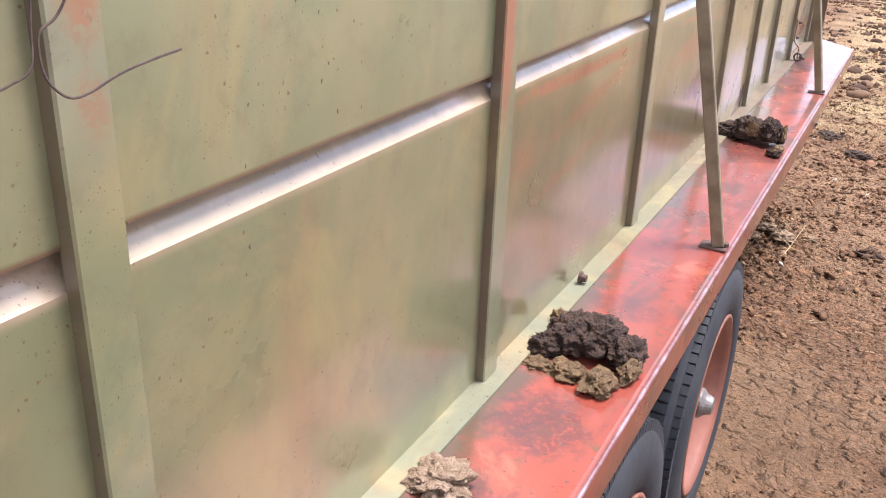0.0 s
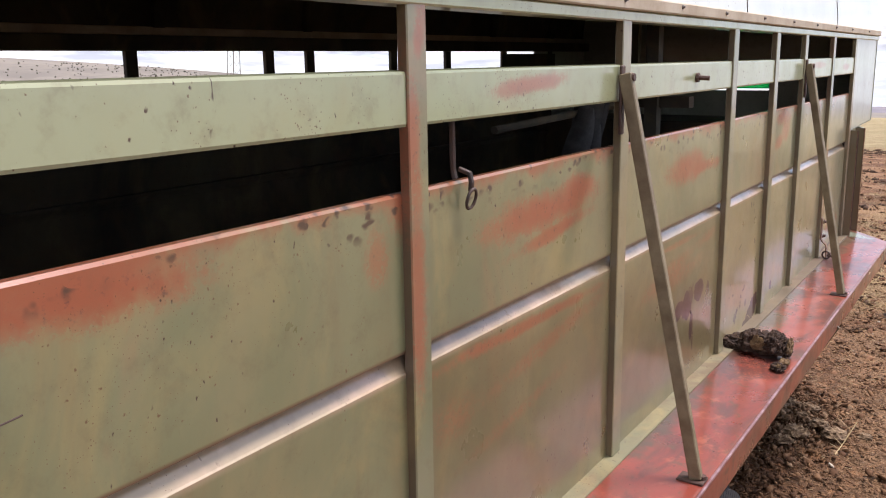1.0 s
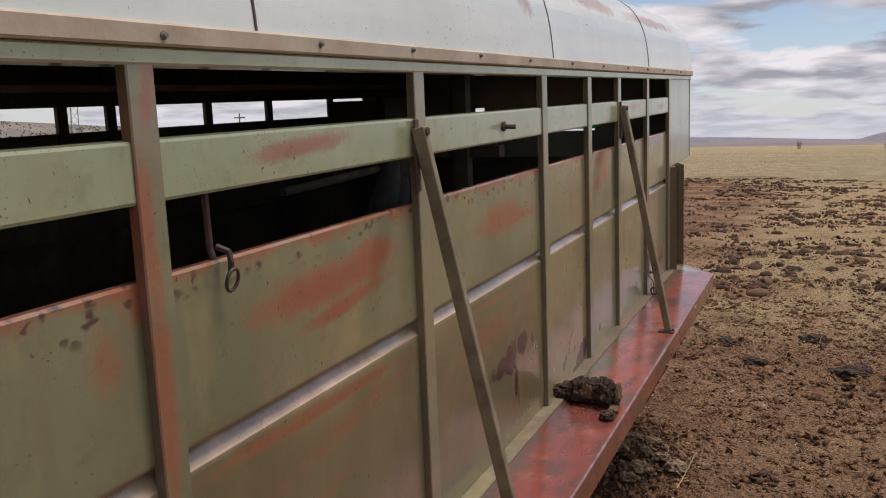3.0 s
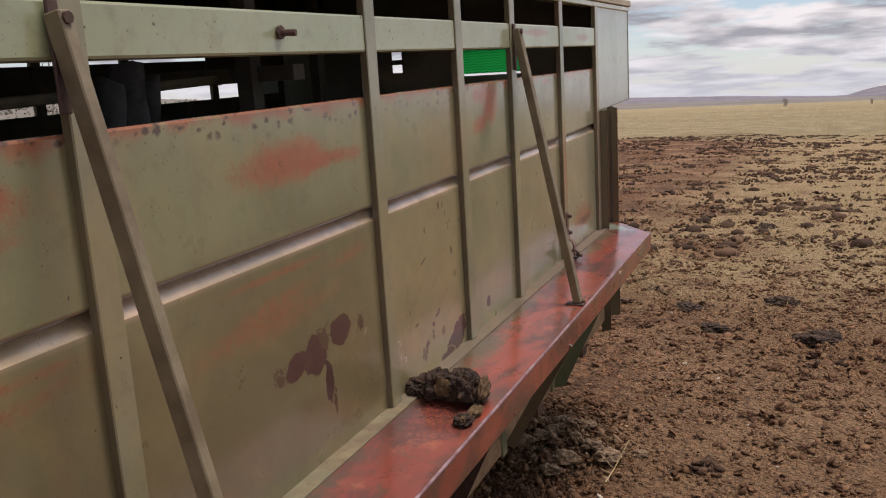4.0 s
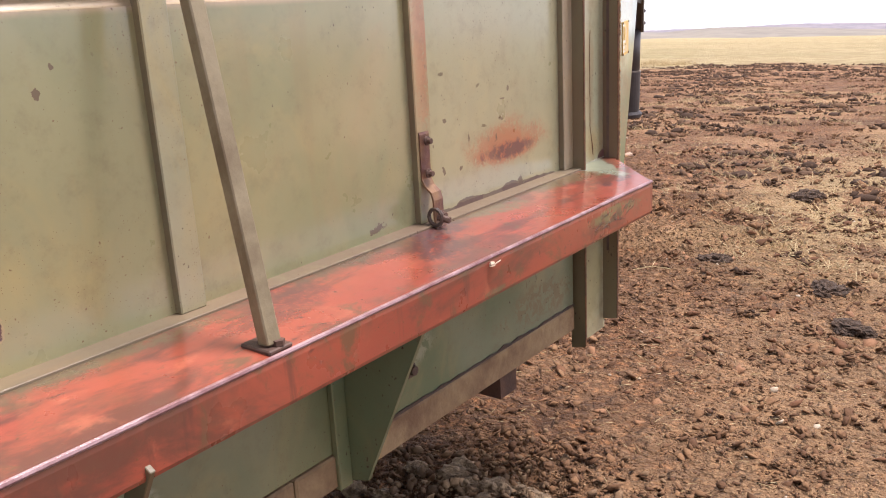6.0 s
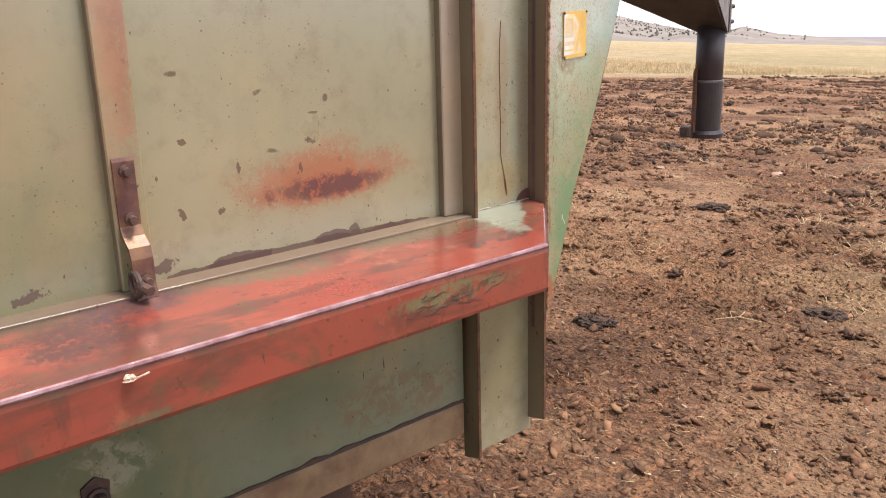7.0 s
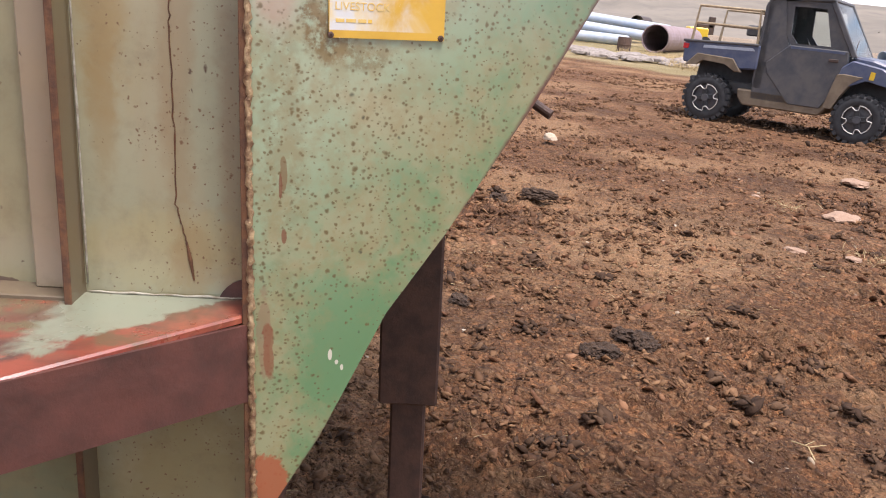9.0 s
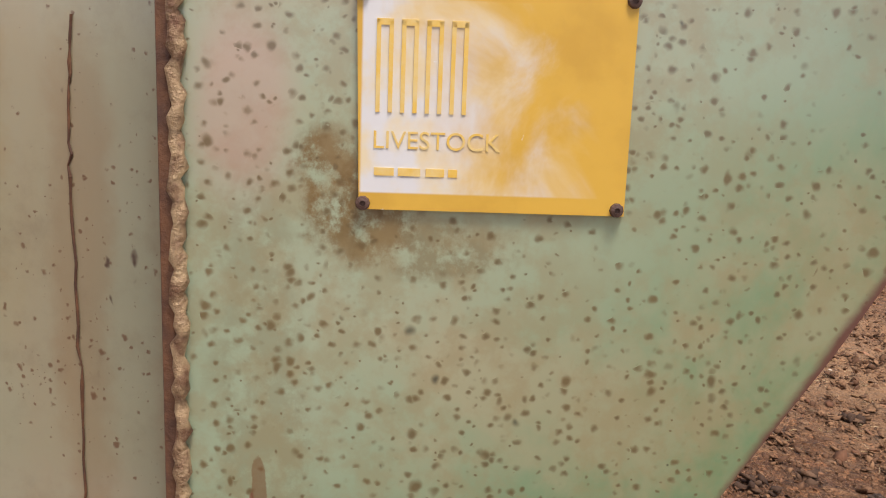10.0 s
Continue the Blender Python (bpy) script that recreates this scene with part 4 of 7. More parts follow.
for side in (0, 1):
    turn = flip if side else (lambda bm: bm)
    # the far side takes the inside's shade as its colour, not the green
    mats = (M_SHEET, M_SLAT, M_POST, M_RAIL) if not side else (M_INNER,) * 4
    line = FAR_POSTS if side else POSTS
    for i, y in enumerate(line):
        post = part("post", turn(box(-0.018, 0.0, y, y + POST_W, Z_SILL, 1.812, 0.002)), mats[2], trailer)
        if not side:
            # faces turned along the trailer get the brown with painted shade
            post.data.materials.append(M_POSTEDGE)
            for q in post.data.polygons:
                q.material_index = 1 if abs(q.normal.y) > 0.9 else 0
        if i + 1 < len(line):
            a, b = y + POST_W / 2 + 0.0005, line[i + 1] + POST_W / 2 - 0.0005
            lo, hi = (1.578, 1.690) if side else (1.645, 1.723)
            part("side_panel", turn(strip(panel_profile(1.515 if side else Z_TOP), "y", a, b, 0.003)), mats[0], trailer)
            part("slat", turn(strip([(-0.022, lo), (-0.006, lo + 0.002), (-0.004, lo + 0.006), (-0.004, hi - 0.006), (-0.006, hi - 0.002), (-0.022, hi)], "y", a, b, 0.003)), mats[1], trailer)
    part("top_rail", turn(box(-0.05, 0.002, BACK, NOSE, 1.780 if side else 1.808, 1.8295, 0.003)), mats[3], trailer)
    part("eave_trim", turn(box(-0.02, 0.010, BACK, NOSE, 1.830, 1.8575, 0.003)), M_TRIM, trailer, "weathered tan eave trim")
    part("sill", turn(box(-0.03, 0.024, BACK, FRONT - 0.005, 0.834, 0.8565, 0.0012)), M_SILL if not side else M_INNER, trailer)

# roof: a barrel in lengths, with lapped seams
half = [(0.004, 1.850), (0.002, 1.894), (-0.008, 1.974), (-0.024, 2.034), (-0.052, 2.089), (-0.092, 2.129), (-0.15, 2.162), (-0.23, 2.189), (-0.36, 2.216), (-0.52, 2.236), (-0.70, 2.248), (-0.87, 2.252)]
ref = np.array(half)
step = np.concatenate([[0], np.cumsum(np.hypot(*np.diff(ref, axis=0).T))])
at_ = np.linspace(0, step[-1], 44)
soft_x, soft_z = np.interp(at_, step, ref[:, 0]), np.interp(at_, step, ref[:, 1])
for _ in range(6):
    soft_x[1:-1] = (soft_x[:-2] + 2 * soft_x[1:-1] + soft_x[2:]) / 4
    soft_z[1:-1] = (soft_z[:-2] + 2 * soft_z[1:-1] + soft_z[2:]) / 4
half = [(float(a), float(b)) for a, b in zip(soft_x, soft_z)]
arch = half + [(-WIDE - x, z) for x, z in half[-2::-1]]
ROOF_CUTS = [BACK, -1.856, -0.425, 1.016, NOSE]
for i in range(len(ROOF_CUTS) - 1):
    a, b = ROOF_CUTS[i], ROOF_CUTS[i + 1]
    lift = 0.0015 * (i % 2)
    part("roof_sheet", strip([(x, z + lift) for x, z in arch], "y", a + 0.002, b - 0.002, 0.003), M_ROOF, trailer, smooth=False)
# dark sheet added under the roof to stand for the shade inside
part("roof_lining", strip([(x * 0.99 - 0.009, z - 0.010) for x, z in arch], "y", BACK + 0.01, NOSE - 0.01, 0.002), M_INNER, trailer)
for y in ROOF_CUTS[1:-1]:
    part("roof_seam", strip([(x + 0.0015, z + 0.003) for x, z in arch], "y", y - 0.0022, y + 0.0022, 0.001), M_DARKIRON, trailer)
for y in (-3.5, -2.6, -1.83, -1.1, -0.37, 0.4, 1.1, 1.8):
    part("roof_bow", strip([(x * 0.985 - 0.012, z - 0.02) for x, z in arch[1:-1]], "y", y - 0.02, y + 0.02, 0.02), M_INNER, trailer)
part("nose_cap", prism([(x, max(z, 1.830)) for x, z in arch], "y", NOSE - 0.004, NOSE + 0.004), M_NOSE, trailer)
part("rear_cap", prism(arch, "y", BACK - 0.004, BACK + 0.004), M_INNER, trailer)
# nose over the neck
for side in (0, 1):
    turn = flip if side else (lambda bm: bm)
    part("nose_side", turn(prism([(1.604, 1.374), (NOSE, 1.384), (NOSE, 1.830), (1.604, 1.830)], "x", -0.012, -0.008)), M_NOSE, trailer, "pale grey green nose panel")
    part("nose_lip", turn(strip([(1.604, 1.3705), (NOSE, 1.3805), (NOSE, 1.4045)], "x", -0.02, -0.0065, 0.001)), M_NOSE, trailer)
part("nose_floor", box(-WIDE + 0.01, -0.012, FRONT + 0.15, NOSE, 1.378, 1.388), M_INNER, trailer)
# front of the nose, with a small covered window and two round gaps
for a, b, c, d in ((-WIDE + 0.005, -1.31, 1.384, 1.86), (-1.25, -0.90, 1.384, 1.86), (-0.555, -0.005, 1.384, 1.86), (-0.90, -0.555, 1.384, 1.539), (-0.90, -0.555, 1.689, 1.86),
                   (-1.31, -1.25, 1.384, 1.576), (-1.31, -1.25, 1.620, 1.646), (-1.31, -1.25, 1.692, 1.86)):
    part("nose_front", box(a, b, NOSE - 0.004, NOSE, c, d), M_NOSE, trailer)
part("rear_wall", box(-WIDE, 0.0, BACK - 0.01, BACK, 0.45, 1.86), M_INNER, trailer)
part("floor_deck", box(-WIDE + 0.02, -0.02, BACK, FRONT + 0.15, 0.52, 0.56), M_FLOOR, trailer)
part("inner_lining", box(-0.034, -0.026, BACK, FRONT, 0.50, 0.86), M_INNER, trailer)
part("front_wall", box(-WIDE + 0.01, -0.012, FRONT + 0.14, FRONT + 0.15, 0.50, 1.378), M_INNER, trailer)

# front column: a channel of web and two flanges
part("column_web", box(-0.012, -0.004, 1.613, 1.784, 0.375, 1.374), M_COLUMN, trailer)
part("column_flange", prism([(-0.010, 0.375), (0.030, 0.385), (0.030, 1.374), (-0.010, 1.374)], "y", 1.608, 1.614), M_FLANGE, trailer)
part("column_flange", prism([(-0.010, 0.40), (0.037, 0.41), (0.037, 1.374), (-0.010, 1.374)], "y", 1.777, 1.783), M_FLANGE, trailer)
part("corner_filler", box(-0.02, -0.006, 1.600, 1.612, 0.850, 1.374), M_FLANGE, trailer)

for x, y0, y1, z0 in ((0.030, 1.6075, 1.6145, 0.385), (0.037, 1.7765, 1.7835, 0.41)):
    part("rusty_flange_edge", box(x - 0.001, x + 0.002, y0, y1, z0, 1.374, 0.0008), M_RUSTLINE, trailer, "orange brown rusted flange edge")
# pale sealant where column and board meet
CAULK = [[(-0.001, 1.618 + 0.0106 * i, 0.8545 + 0.0006 * math.sin(i * 1.9)) for i in range(16)], [(-0.003, 1.6165, 0.862 + 0.0170 * i) for i in range(31)]]
for line in CAULK:
    part("sealant_bead", rod(line, [0.0007 + 0.0007 * abs(math.sin(i * 2.7)) for i in range(len(line))], 6), M_SEALANT, trailer, "pale dried sealant bead", True)

# slanted nose plate, turned in by 18 degrees from the column
PL = Matrix.Translation((0.036, 1.784, 0)) @ Matrix.Rotation(math.atan(0.32), 4, "Z")
k = math.hypot(1, 0.32)
rim = [(0.000 * k, 0.621), (0.011 * k, 0.637), (0.062 * k, 0.720), (0.123 * k, 0.846), (0.177 * k, 0.924), (0.256 * k, 1.050), (0.336 * k, 1.192), (0.424 * k, 1.374), (0.000 * k, 1.374)]
bm = prism(rim, "x", -0.006, 0.0)
bm.transform(PL)
part("nose_plate", bm, M_PLATE, trailer, "rust-speckled green slanted nose plate")
bm = prism([(0.0, 0.60), (0.020, 0.62), (0.045 * k, 0.700), (0.110 * k, 0.825), (0.24 * k, 1.03), (0.40 * k, 1.36), (0.0, 1.36)], "x", -0.030, -0.007)
bm.transform(PL)
part("nose_gusset", bm, M_STEEL, trailer, "brown rusty gusset")
# weld bead
zs = np.arange(0.64, 1.374, 0.0045)
bm = rod([(0.0385 + 0.0006 * math.sin(i * 2.1), 1.7848 + 0.0010 * math.sin(i * 1.3 + noise.noise((i * 0.7, 0, 0)) * 3), z) for i, z in enumerate(zs)],
         [0.0023 + 0.0013 * abs(math.sin(i * 1.57)) + 0.0012 * noise.noise((i * 0.37, 3, 1)) for i in range(len(zs))], 9)
part("weld_bead", bm, M_WELD, trailer, "lumpy rusty weld bead", True)

# running board
TAPER = [(0.0, BACK), (0.212, BACK), (0.212, 1.592), (0.037, 1.777), (-0.004, 1.777), (-0.004, 1.614), (0.0, 1.614)]
bm = prism(TAPER, "z", 0.834, Z_BOARD, 0.002)
for v in bm.verts:
    v.co.z += (0.205 - v.co.x) * 0.05
part("running_board", bm, M_BOARD, trailer, "worn red running board")
part("board_lip", strip([(0.203, 0.8435), (0.210, 0.8425), (0.2145, 0.838), (0.2155, 0.831), (0.2155, 0.773), (0.213, 0.767), (0.205, 0.765)], "y", BACK, 1.5935, -0.003), M_BOARD, trailer)
# thin rod added along the worn edge to draw its highlight
part("worn_edge", rod([(0.2128, BACK, 0.8415), (0.2128, 1.592, 0.8415)], 0.0040, 8), M_WORN_GLINT, trailer, "worn board edge with a painted pale highlight")
bm = prism([(0.2155, 1.5935), (0.039, 1.7810), (0.036, 1.7775), (0.2125, 1.590)], "z", 0.765, 0.8425)
part("corner_patch", prism([(1.777 + 0.034 * math.cos(a), 0.845 + 0.030 * math.sin(a)) for a in np.linspace(math.pi / 2, math.pi, 9)] + [(1.777, 0.845)], "x", -0.0035, -0.001), M_ENDPLATE, trailer, "dark rusted corner patch")
part("board_end_plate", bm, M_ENDPLATE, trailer, "dark red rusty end plate")
for y in (-3.3, -0.42, 0.735):
    part("board_bracket", prism([(0.0, 0.833), (0.20, 0.833), (0.20, 0.763), (0.050, 0.445), (0.0, 0.430)], "y", y, y + 0.008), M_SKIRT if y > 0 else M_STEEL, trailer)
    part("skirt_stiffener", box(0.0, 0.014, y - 0.034, y - 0.001, 0.428, 0.833, 0.002), M_SKIRT, trailer)
part("skirt_stiffener", box(0.0, 0.014, 0.150, 0.188, 0.428, 0.833, 0.002), M_SKIRT, trailer)
part("board_strut", join(bmesh.new(), box(-0.004, 0.004, -0.016, 0.016, 0, 0.40, 0.001), look((0.016, 0.205, 0.440), (0.205, 0.205, 0.778)) @ Matrix.Rotation(math.pi, 4, "X")), M_FLANGE, trailer)
for a, b in ((-0.40, 0.19), (0.20, 0.735), (0.745, 1.60)):
    part("skirt_panel", box(-0.006, 0.0, a, b, 0.500, 0.834), M_SKIRT, trailer, "dull green skirt panel")
for a, b in ((-0.40, 0.60), (0.603, 1.597)):
    bm = box(-0.012, 0.006, a, b, 0.432, 0.497, 0.004)
    part("bottom_plank", bm, M_PLANK, trailer, "weathered brown bottom rail")
for y in (0.62, 1.28):
    part("crossmember_end", box(-0.30, -0.02, y, y + 0.07, 0.36, 0.432), M_STEEL, trailer)
part("frame_rail", box(-0.26, -0.20, BACK, 1.7, 0.40, 0.52), M_STEEL, trailer)
part("frame_rail", box(-WIDE + 0.2, -WIDE + 0.26, BACK, 1.7, 0.40, 0.52), M_STEEL, trailer)

# braces from board to post
for y, top in ((-1.338, -0.018), (0.427, 0.030)):
    foot, head = Vector((0.188, y, Z_BOARD + 0.007)), Vector((0.010, y + top, 1.704))
    d = (head - foot).normalized()
    rot = d.to_track_quat("Z", "Y").to_matrix().to_4x4()
    brace = part("brace", join(bmesh.new(), box(-0.011, 0.011, -0.013, 0.013, 0, (head - foot).length, 0.002), Matrix.Translation(foot) @ rot), M_BRACE, trailer, "slanted tan brown steel brace")
    part("brace_foot", box(0.150, 0.208, y - 0.020, y + 0.022, Z_BOARD, Z_BOARD + 0.007, 0.002), M_STEEL, brace)
    bm = lathe([(0.0, 0), (0.009, 0), (0.009, 0.008), (0.0, 0.008)], "z", (0.200, y + 0.004, Z_BOARD + 0.007), 6)
    part("foot_bolt", bm, M_STEEL, brace)
    part("brace_pin", lathe([(0.0, 0), (0.008, 0), (0.008, 0.02), (0.0, 0.02)], "x", (0.010, y + top, 1.696), 8), M_STEEL, brace)
    part("hinge_tab", box(0.0, 0.006, y + top - 0.010, y + top + 0.010, 1.58, 1.72, 0.002), M_STEEL, brace)

# wheels
def wheel(y, z, r, x_out, m_parent):
    w = 0.19
    tyre = part("tyre", lathe([(r * 0.60, -w), (r * 0.70, -w - 0.0), (r * 0.90, -w + 0.005), (r * 0.985, -w + 0.03), (r, -w + 0.06), (r, -0.06), (r * 0.985, -0.03), (r * 0.90, -0.006), (r * 0.78, 0.0), (r * 0.66, -0.004), (r * 0.60, -0.016)],
                        "x", (x_out, y, z), 72), M_TYRE, m_parent, "", True)
    bm = bmesh.new()
    for k in range(96):
        a = k * math.tau / 96
        m = Matrix.Translation((x_out, y, z)) @ Matrix.Rotation(a, 4, "X")
        for x0, x1, dr in ((-0.036, -0.012, 0.955), (-0.075, -0.041, 0.992), (-0.118, -0.080, 0.994), (-0.158, -0.123, 0.992), (-0.186, -0.163, 0.955)):
            join(bm, box(x0, x1, -r * 0.026, r * 0.026, r * dr - 0.012, r * dr + 0.008 + (0.004 if dr > 0.96 else 0)), m)
    part("tread_block", bm, M_TYRE, tyre)
    rimp = part("rim", lathe([(r * 0.605, -0.020), (r * 0.625, -0.006), (r * 0.60, -0.004), (r * 0.565, -0.020), (r * 0.54, -0.045), (r * 0.36, -0.062), (r * 0.18, -0.045), (r * 0.17, -0.052), (r * 0.35, -0.072), (r * 0.56, -0.06)],
                        "x", (x_out, y, z), 48), M_RIM, m_parent, "red-brown steel rim", True)
    part("hub", lathe([(0, -0.055), (0.040, -0.055), (0.036, -0.022), (0.026, -0.012), (0.020, 0.004), (0.0, 0.006)], "x", (x_out, y, z), 20), M_HUB, m_parent, "grey steel hub", False)
    for k in range(6):
        a = k * math.tau / 6
        part("lug_nut", lathe([(0, 0), (0.011, 0), (0.011, 0.016), (0, 0.016)], "x", (x_out - 0.058, y + 0.082 * math.cos(a), z + 0.082 * math.sin(a)), 6), M_STEEL, rimp)


for y in (-1.285, -2.045):
    for side in (0, 1):
        w = new("wheel")
        w.parent = trailer
        if side:
            w.matrix_basis = Matrix.Translation((-WIDE, 0, 0)) @ Matrix.Rotation(math.pi, 4, "Z") @ Matrix.Translation((0, -2 * y, 0))
        wheel(y, 0.428, 0.355, 0.226, w)
part("axle", box(-WIDE, 0.0, -1.31, -1.26, 0.40, 0.45), M_STEEL, trailer)
part("axle", box(-WIDE, 0.0, -2.07, -2.02, 0.40, 0.45), M_STEEL, trailer)

# gooseneck: narrows and drops to the coupler
def neck_shell(stations):
    """A box girder through stations of y, half width, bottom, top."""
    own = bmesh.new()
    rings = [[own.verts.new((XC + sx * w, y, z)) for sx, z in ((-1, lo), (1, lo), (1, hi), (-1, hi))] for y, w, lo, hi in stations]
    for a, b in zip(rings, rings[1:]):
        for k in range(4):
            own.faces.new((a[k], a[(k + 1) % 4], b[(k + 1) % 4], b[k]))
    own.faces.new(rings[0][::-1])
    own.faces.new(rings[-1])
    bmesh.ops.recalc_face_normals(own, faces=own.faces[:])
    return own


XC, YC = -0.782, 3.588
STATIONS = [(2.302, 0.225, 1.388, 1.532), (3.27, 0.205, 1.205, 1.42), (3.600, 0.055, 1.066, 1.32)]
neck = part("gooseneck", neck_shell(STATIONS), M_BLACKPAINT, trailer, "black painted steel gooseneck")
own = bmesh.new()
(y0, w0, lo0, hi0), (y1, w1, lo1, hi1) = STATIONS[1:]
# grey sheet added over the black side to draw its sky reflection
ring = [[own.verts.new((XC + w + dx, y, z)) for dx, y, w, z in ((d, y0, w0, lo0 + 0.012), (d, y1, w1, lo1 + 0.004), (d, y1, w1, hi1), (d, y0, w0, hi0))] for d in (0.001, 0.008)]
for q in range(4):
    own.faces.new((ring[0][q], ring[0][(q + 1) % 4], ring[1][(q + 1) % 4], ring[1][q]))
own.faces.new(ring[0][::-1])
own.faces.new(ring[1])
bmesh.ops.recalc_face_normals(own, faces=own.faces[:])
part("neck_side_plate", own, M_HUB, neck, "neck side with its sky sheen painted grey")
# the end plate's pale grey has the light on it painted in
part("neck_end_plate", prism([(3.602, 1.070), (3.612, 1.070), (3.612, 1.32), (3.602, 1.32)], "x", XC - 0.062, XC + 0.066), M_HUB, neck, "steel end plate, painted pale as if lit")


def lean(bm):
    """The coupler leans a little, upright over the sloping trailer."""
    for v in bm.verts:
        v.co.x += 0.06 * (v.co.z - 0.89)
        v.co.y -= 0.085 * (v.co.z - 0.89)
    return bm


coupler = part("coupler_tube", lean(lathe([(0.0, 0.870), (0.0515, 0.870), (0.0515, 1.10), (0.0, 1.10)], "z", (XC, YC, 0), 28)), M_COUPLER, trailer, "dark vertical coupler tube", True)
part("coupler_sleeve", lean(lathe([(0.0, 0.700), (0.0545, 0.700), (0.0560, 0.886), (0.0535, 0.893), (0.0, 0.893)], "z", (XC, YC, 0), 28)), M_COUPLER, coupler)
part("sleeve_rim", lean(lathe([(0.052, 0.889), (0.0575, 0.890), (0.0575, 0.896), (0.052, 0.897)], "z", (XC, YC, 0), 28)), M_HUB, coupler, "worn pale sleeve rim")
part("coupler_foot", lean(lathe([(0.0, 0.676), (0.066, 0.676), (0.068, 0.692), (0.060, 0.704), (0.0, 0.704)], "z", (XC, YC, 0), 24)), M_COUPLER, coupler)
part("coupler_lever", rod([(XC - 0.020, YC - 0.058, 0.700), (XC - 0.018, YC - 0.060, 0.800), (XC - 0.022, YC - 0.056, 0.925), (XC - 0.020, YC - 0.046, 0.948), (XC - 0.010, YC - 0.030, 0.950)], 0.0085, 8), M_RUSTLINE, coupler, "rusty coupler lever")
part("coupler_block", box(XC - 0.062, XC - 0.020, YC - 0.088, YC - 0.045, 0.682, 0.722, 0.005), M_DARKIRON, coupler)
for z in (1.108, 1.163):
    part("neck_bolt", lathe([(0, 0), (0.012, 0), (0.012, 0.022), (0.008, 0.022), (0.008, 0.045), (0, 0.045)], "y", (XC + 0.045, 3.612, z), 8), M_DARKIRON, neck)
part("neck_chain", rod([(XC, 2.29, 1.37), (XC, 2.345, 1.183), (XC + 0.01, 2.352, 1.178), (XC, 2.41, 1.37)], 0.007, 7), M_DARKIRON, trailer)

# landing leg and stub under the nose
leg = part("landing_leg", box(-0.66, -0.56, 1.86, 1.96, 0.48, 1.378, 0.004), M_STEEL, trailer, "brown rusty landing leg")
part("leg_tube", box(-0.640, -0.580, 1.880, 1.940, 0.28, 0.50, 0.004), M_STEEL, leg)
part("stub_pipe", rod([(-1.907, 2.116, 0.917), (-1.847, 2.256, 0.832)], 0.015, 12), M_STEEL, trailer, "rusty pipe stub")

# ---- distance: hills ----
def ridge(az):
    """The hills' height above eye level, in degrees, by the bearing to the left of ahead."""
    pts = [(-180, 0.4), (-60, 0.3), (-30, 0.12), (-6, 0.08), (0, 0.10), (7, 0.12), (12, 0.22), (16, 0.42), (20, 0.46), (23, 0.22), (26, 0.30), (28.5, 0.45), (30.5, 0.84), (31.6, 0.55), (33.5, 0.55), (36, 0.95), (38.3, 1.42), (42, 1.56), (46, 1.80), (50.4, 2.04), (55, 2.22), (61, 2.35), (67, 2.4), (77, 2.2), (82, 1.9), (90, 1.7), (110, 1.2), (180, 0.5)]
    return np.interp(az, [q[0] for q in pts], [q[1] for q in pts])


az = np.radians(np.linspace(-180, 180, 721))
steps = np.linspace(0, 1, 12)
AZ, ST = np.meshgrid(az, steps, indexing="ij")
near_r, far_r = 420.0, 900.0
rr = near_r + (far_r - near_r) * ST
top = np.tan(np.radians(ridge(np.degrees(AZ)))) * far_r + 1.4
hz = top * ST ** 1.2 + 5.0 * fbm(AZ * 40, ST * 6, 1.0, 4, 21) * np.sin(ST * np.pi) * np.clip(top / 12, 0, 1) - 0.8 * (1 - ST)
hx, hy = -np.sin(AZ) * rr, np.cos(AZ) * rr
s = Shade("hazed_dry_hillside")
p = s.xyz()
col = s.mix(s.band(s.noise(0.012, 5, 0.6), 0.35, 0.65), (0.135, 0.112, 0.080), (0.205, 0.172, 0.128))
col = s.mix(s.math("MULTIPLY", s.band(s.noise(0.05, 6, 0.65), 0.5, 0.7), 0.5), col, (0.095, 0.080, 0.066))
# the mix towards grey is distance haze put into the slope's colour
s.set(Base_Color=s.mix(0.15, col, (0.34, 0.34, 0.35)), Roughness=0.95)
hv = np.stack([hx, hy, hz], -1).reshape(-1, 3)
ii, jj = np.meshgrid(np.arange(720), np.arange(11), indexing="ij")
base = (ii * 12 + jj).ravel()
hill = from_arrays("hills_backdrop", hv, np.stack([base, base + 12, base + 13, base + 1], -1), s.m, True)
tagged(hill, "dry tan hills along the horizon", "hills", kind="structure")

# a dark mesa far behind
mesa = [(-180, 0.3), (-60, 0.4), (-20, 0.6), (-4.2, 0.72), (-3.3, 0.66), (-2.6, 0.50), (-1.6, 0.22), (-0.6, 0.20), (1.5, 0.27), (4.7, 0.40), (8, 0.48), (11, 0.55), (15, 0.60), (20, 0.45), (27, 0.3), (40, 0.2), (180, 0.1)]
m_az = np.linspace(-180, 180, 2881)
m_el = np.interp(m_az, [q[0] for q in mesa], [q[1] for q in mesa]) + 0.022 * fbm(m_az * 2.2, 0 * m_az, 1.0, 5, 71)
m_r, m_a = np.array([2300.0, 2500.0, 2560.0]), np.radians(m_az)
m_h = np.tan(np.radians(m_el))[:, None] * 2560 * np.array([0.0, 0.75, 1.0]) + np.array([-4.0, 1.4, 1.4])
mv = np.stack([-np.sin(m_a)[:, None] * m_r, np.cos(m_a)[:, None] * m_r, m_h], -1).reshape(-1, 3)
ii, jj = np.meshgrid(np.arange(2880), np.arange(2), indexing="ij")
base = (ii * 3 + jj).ravel()
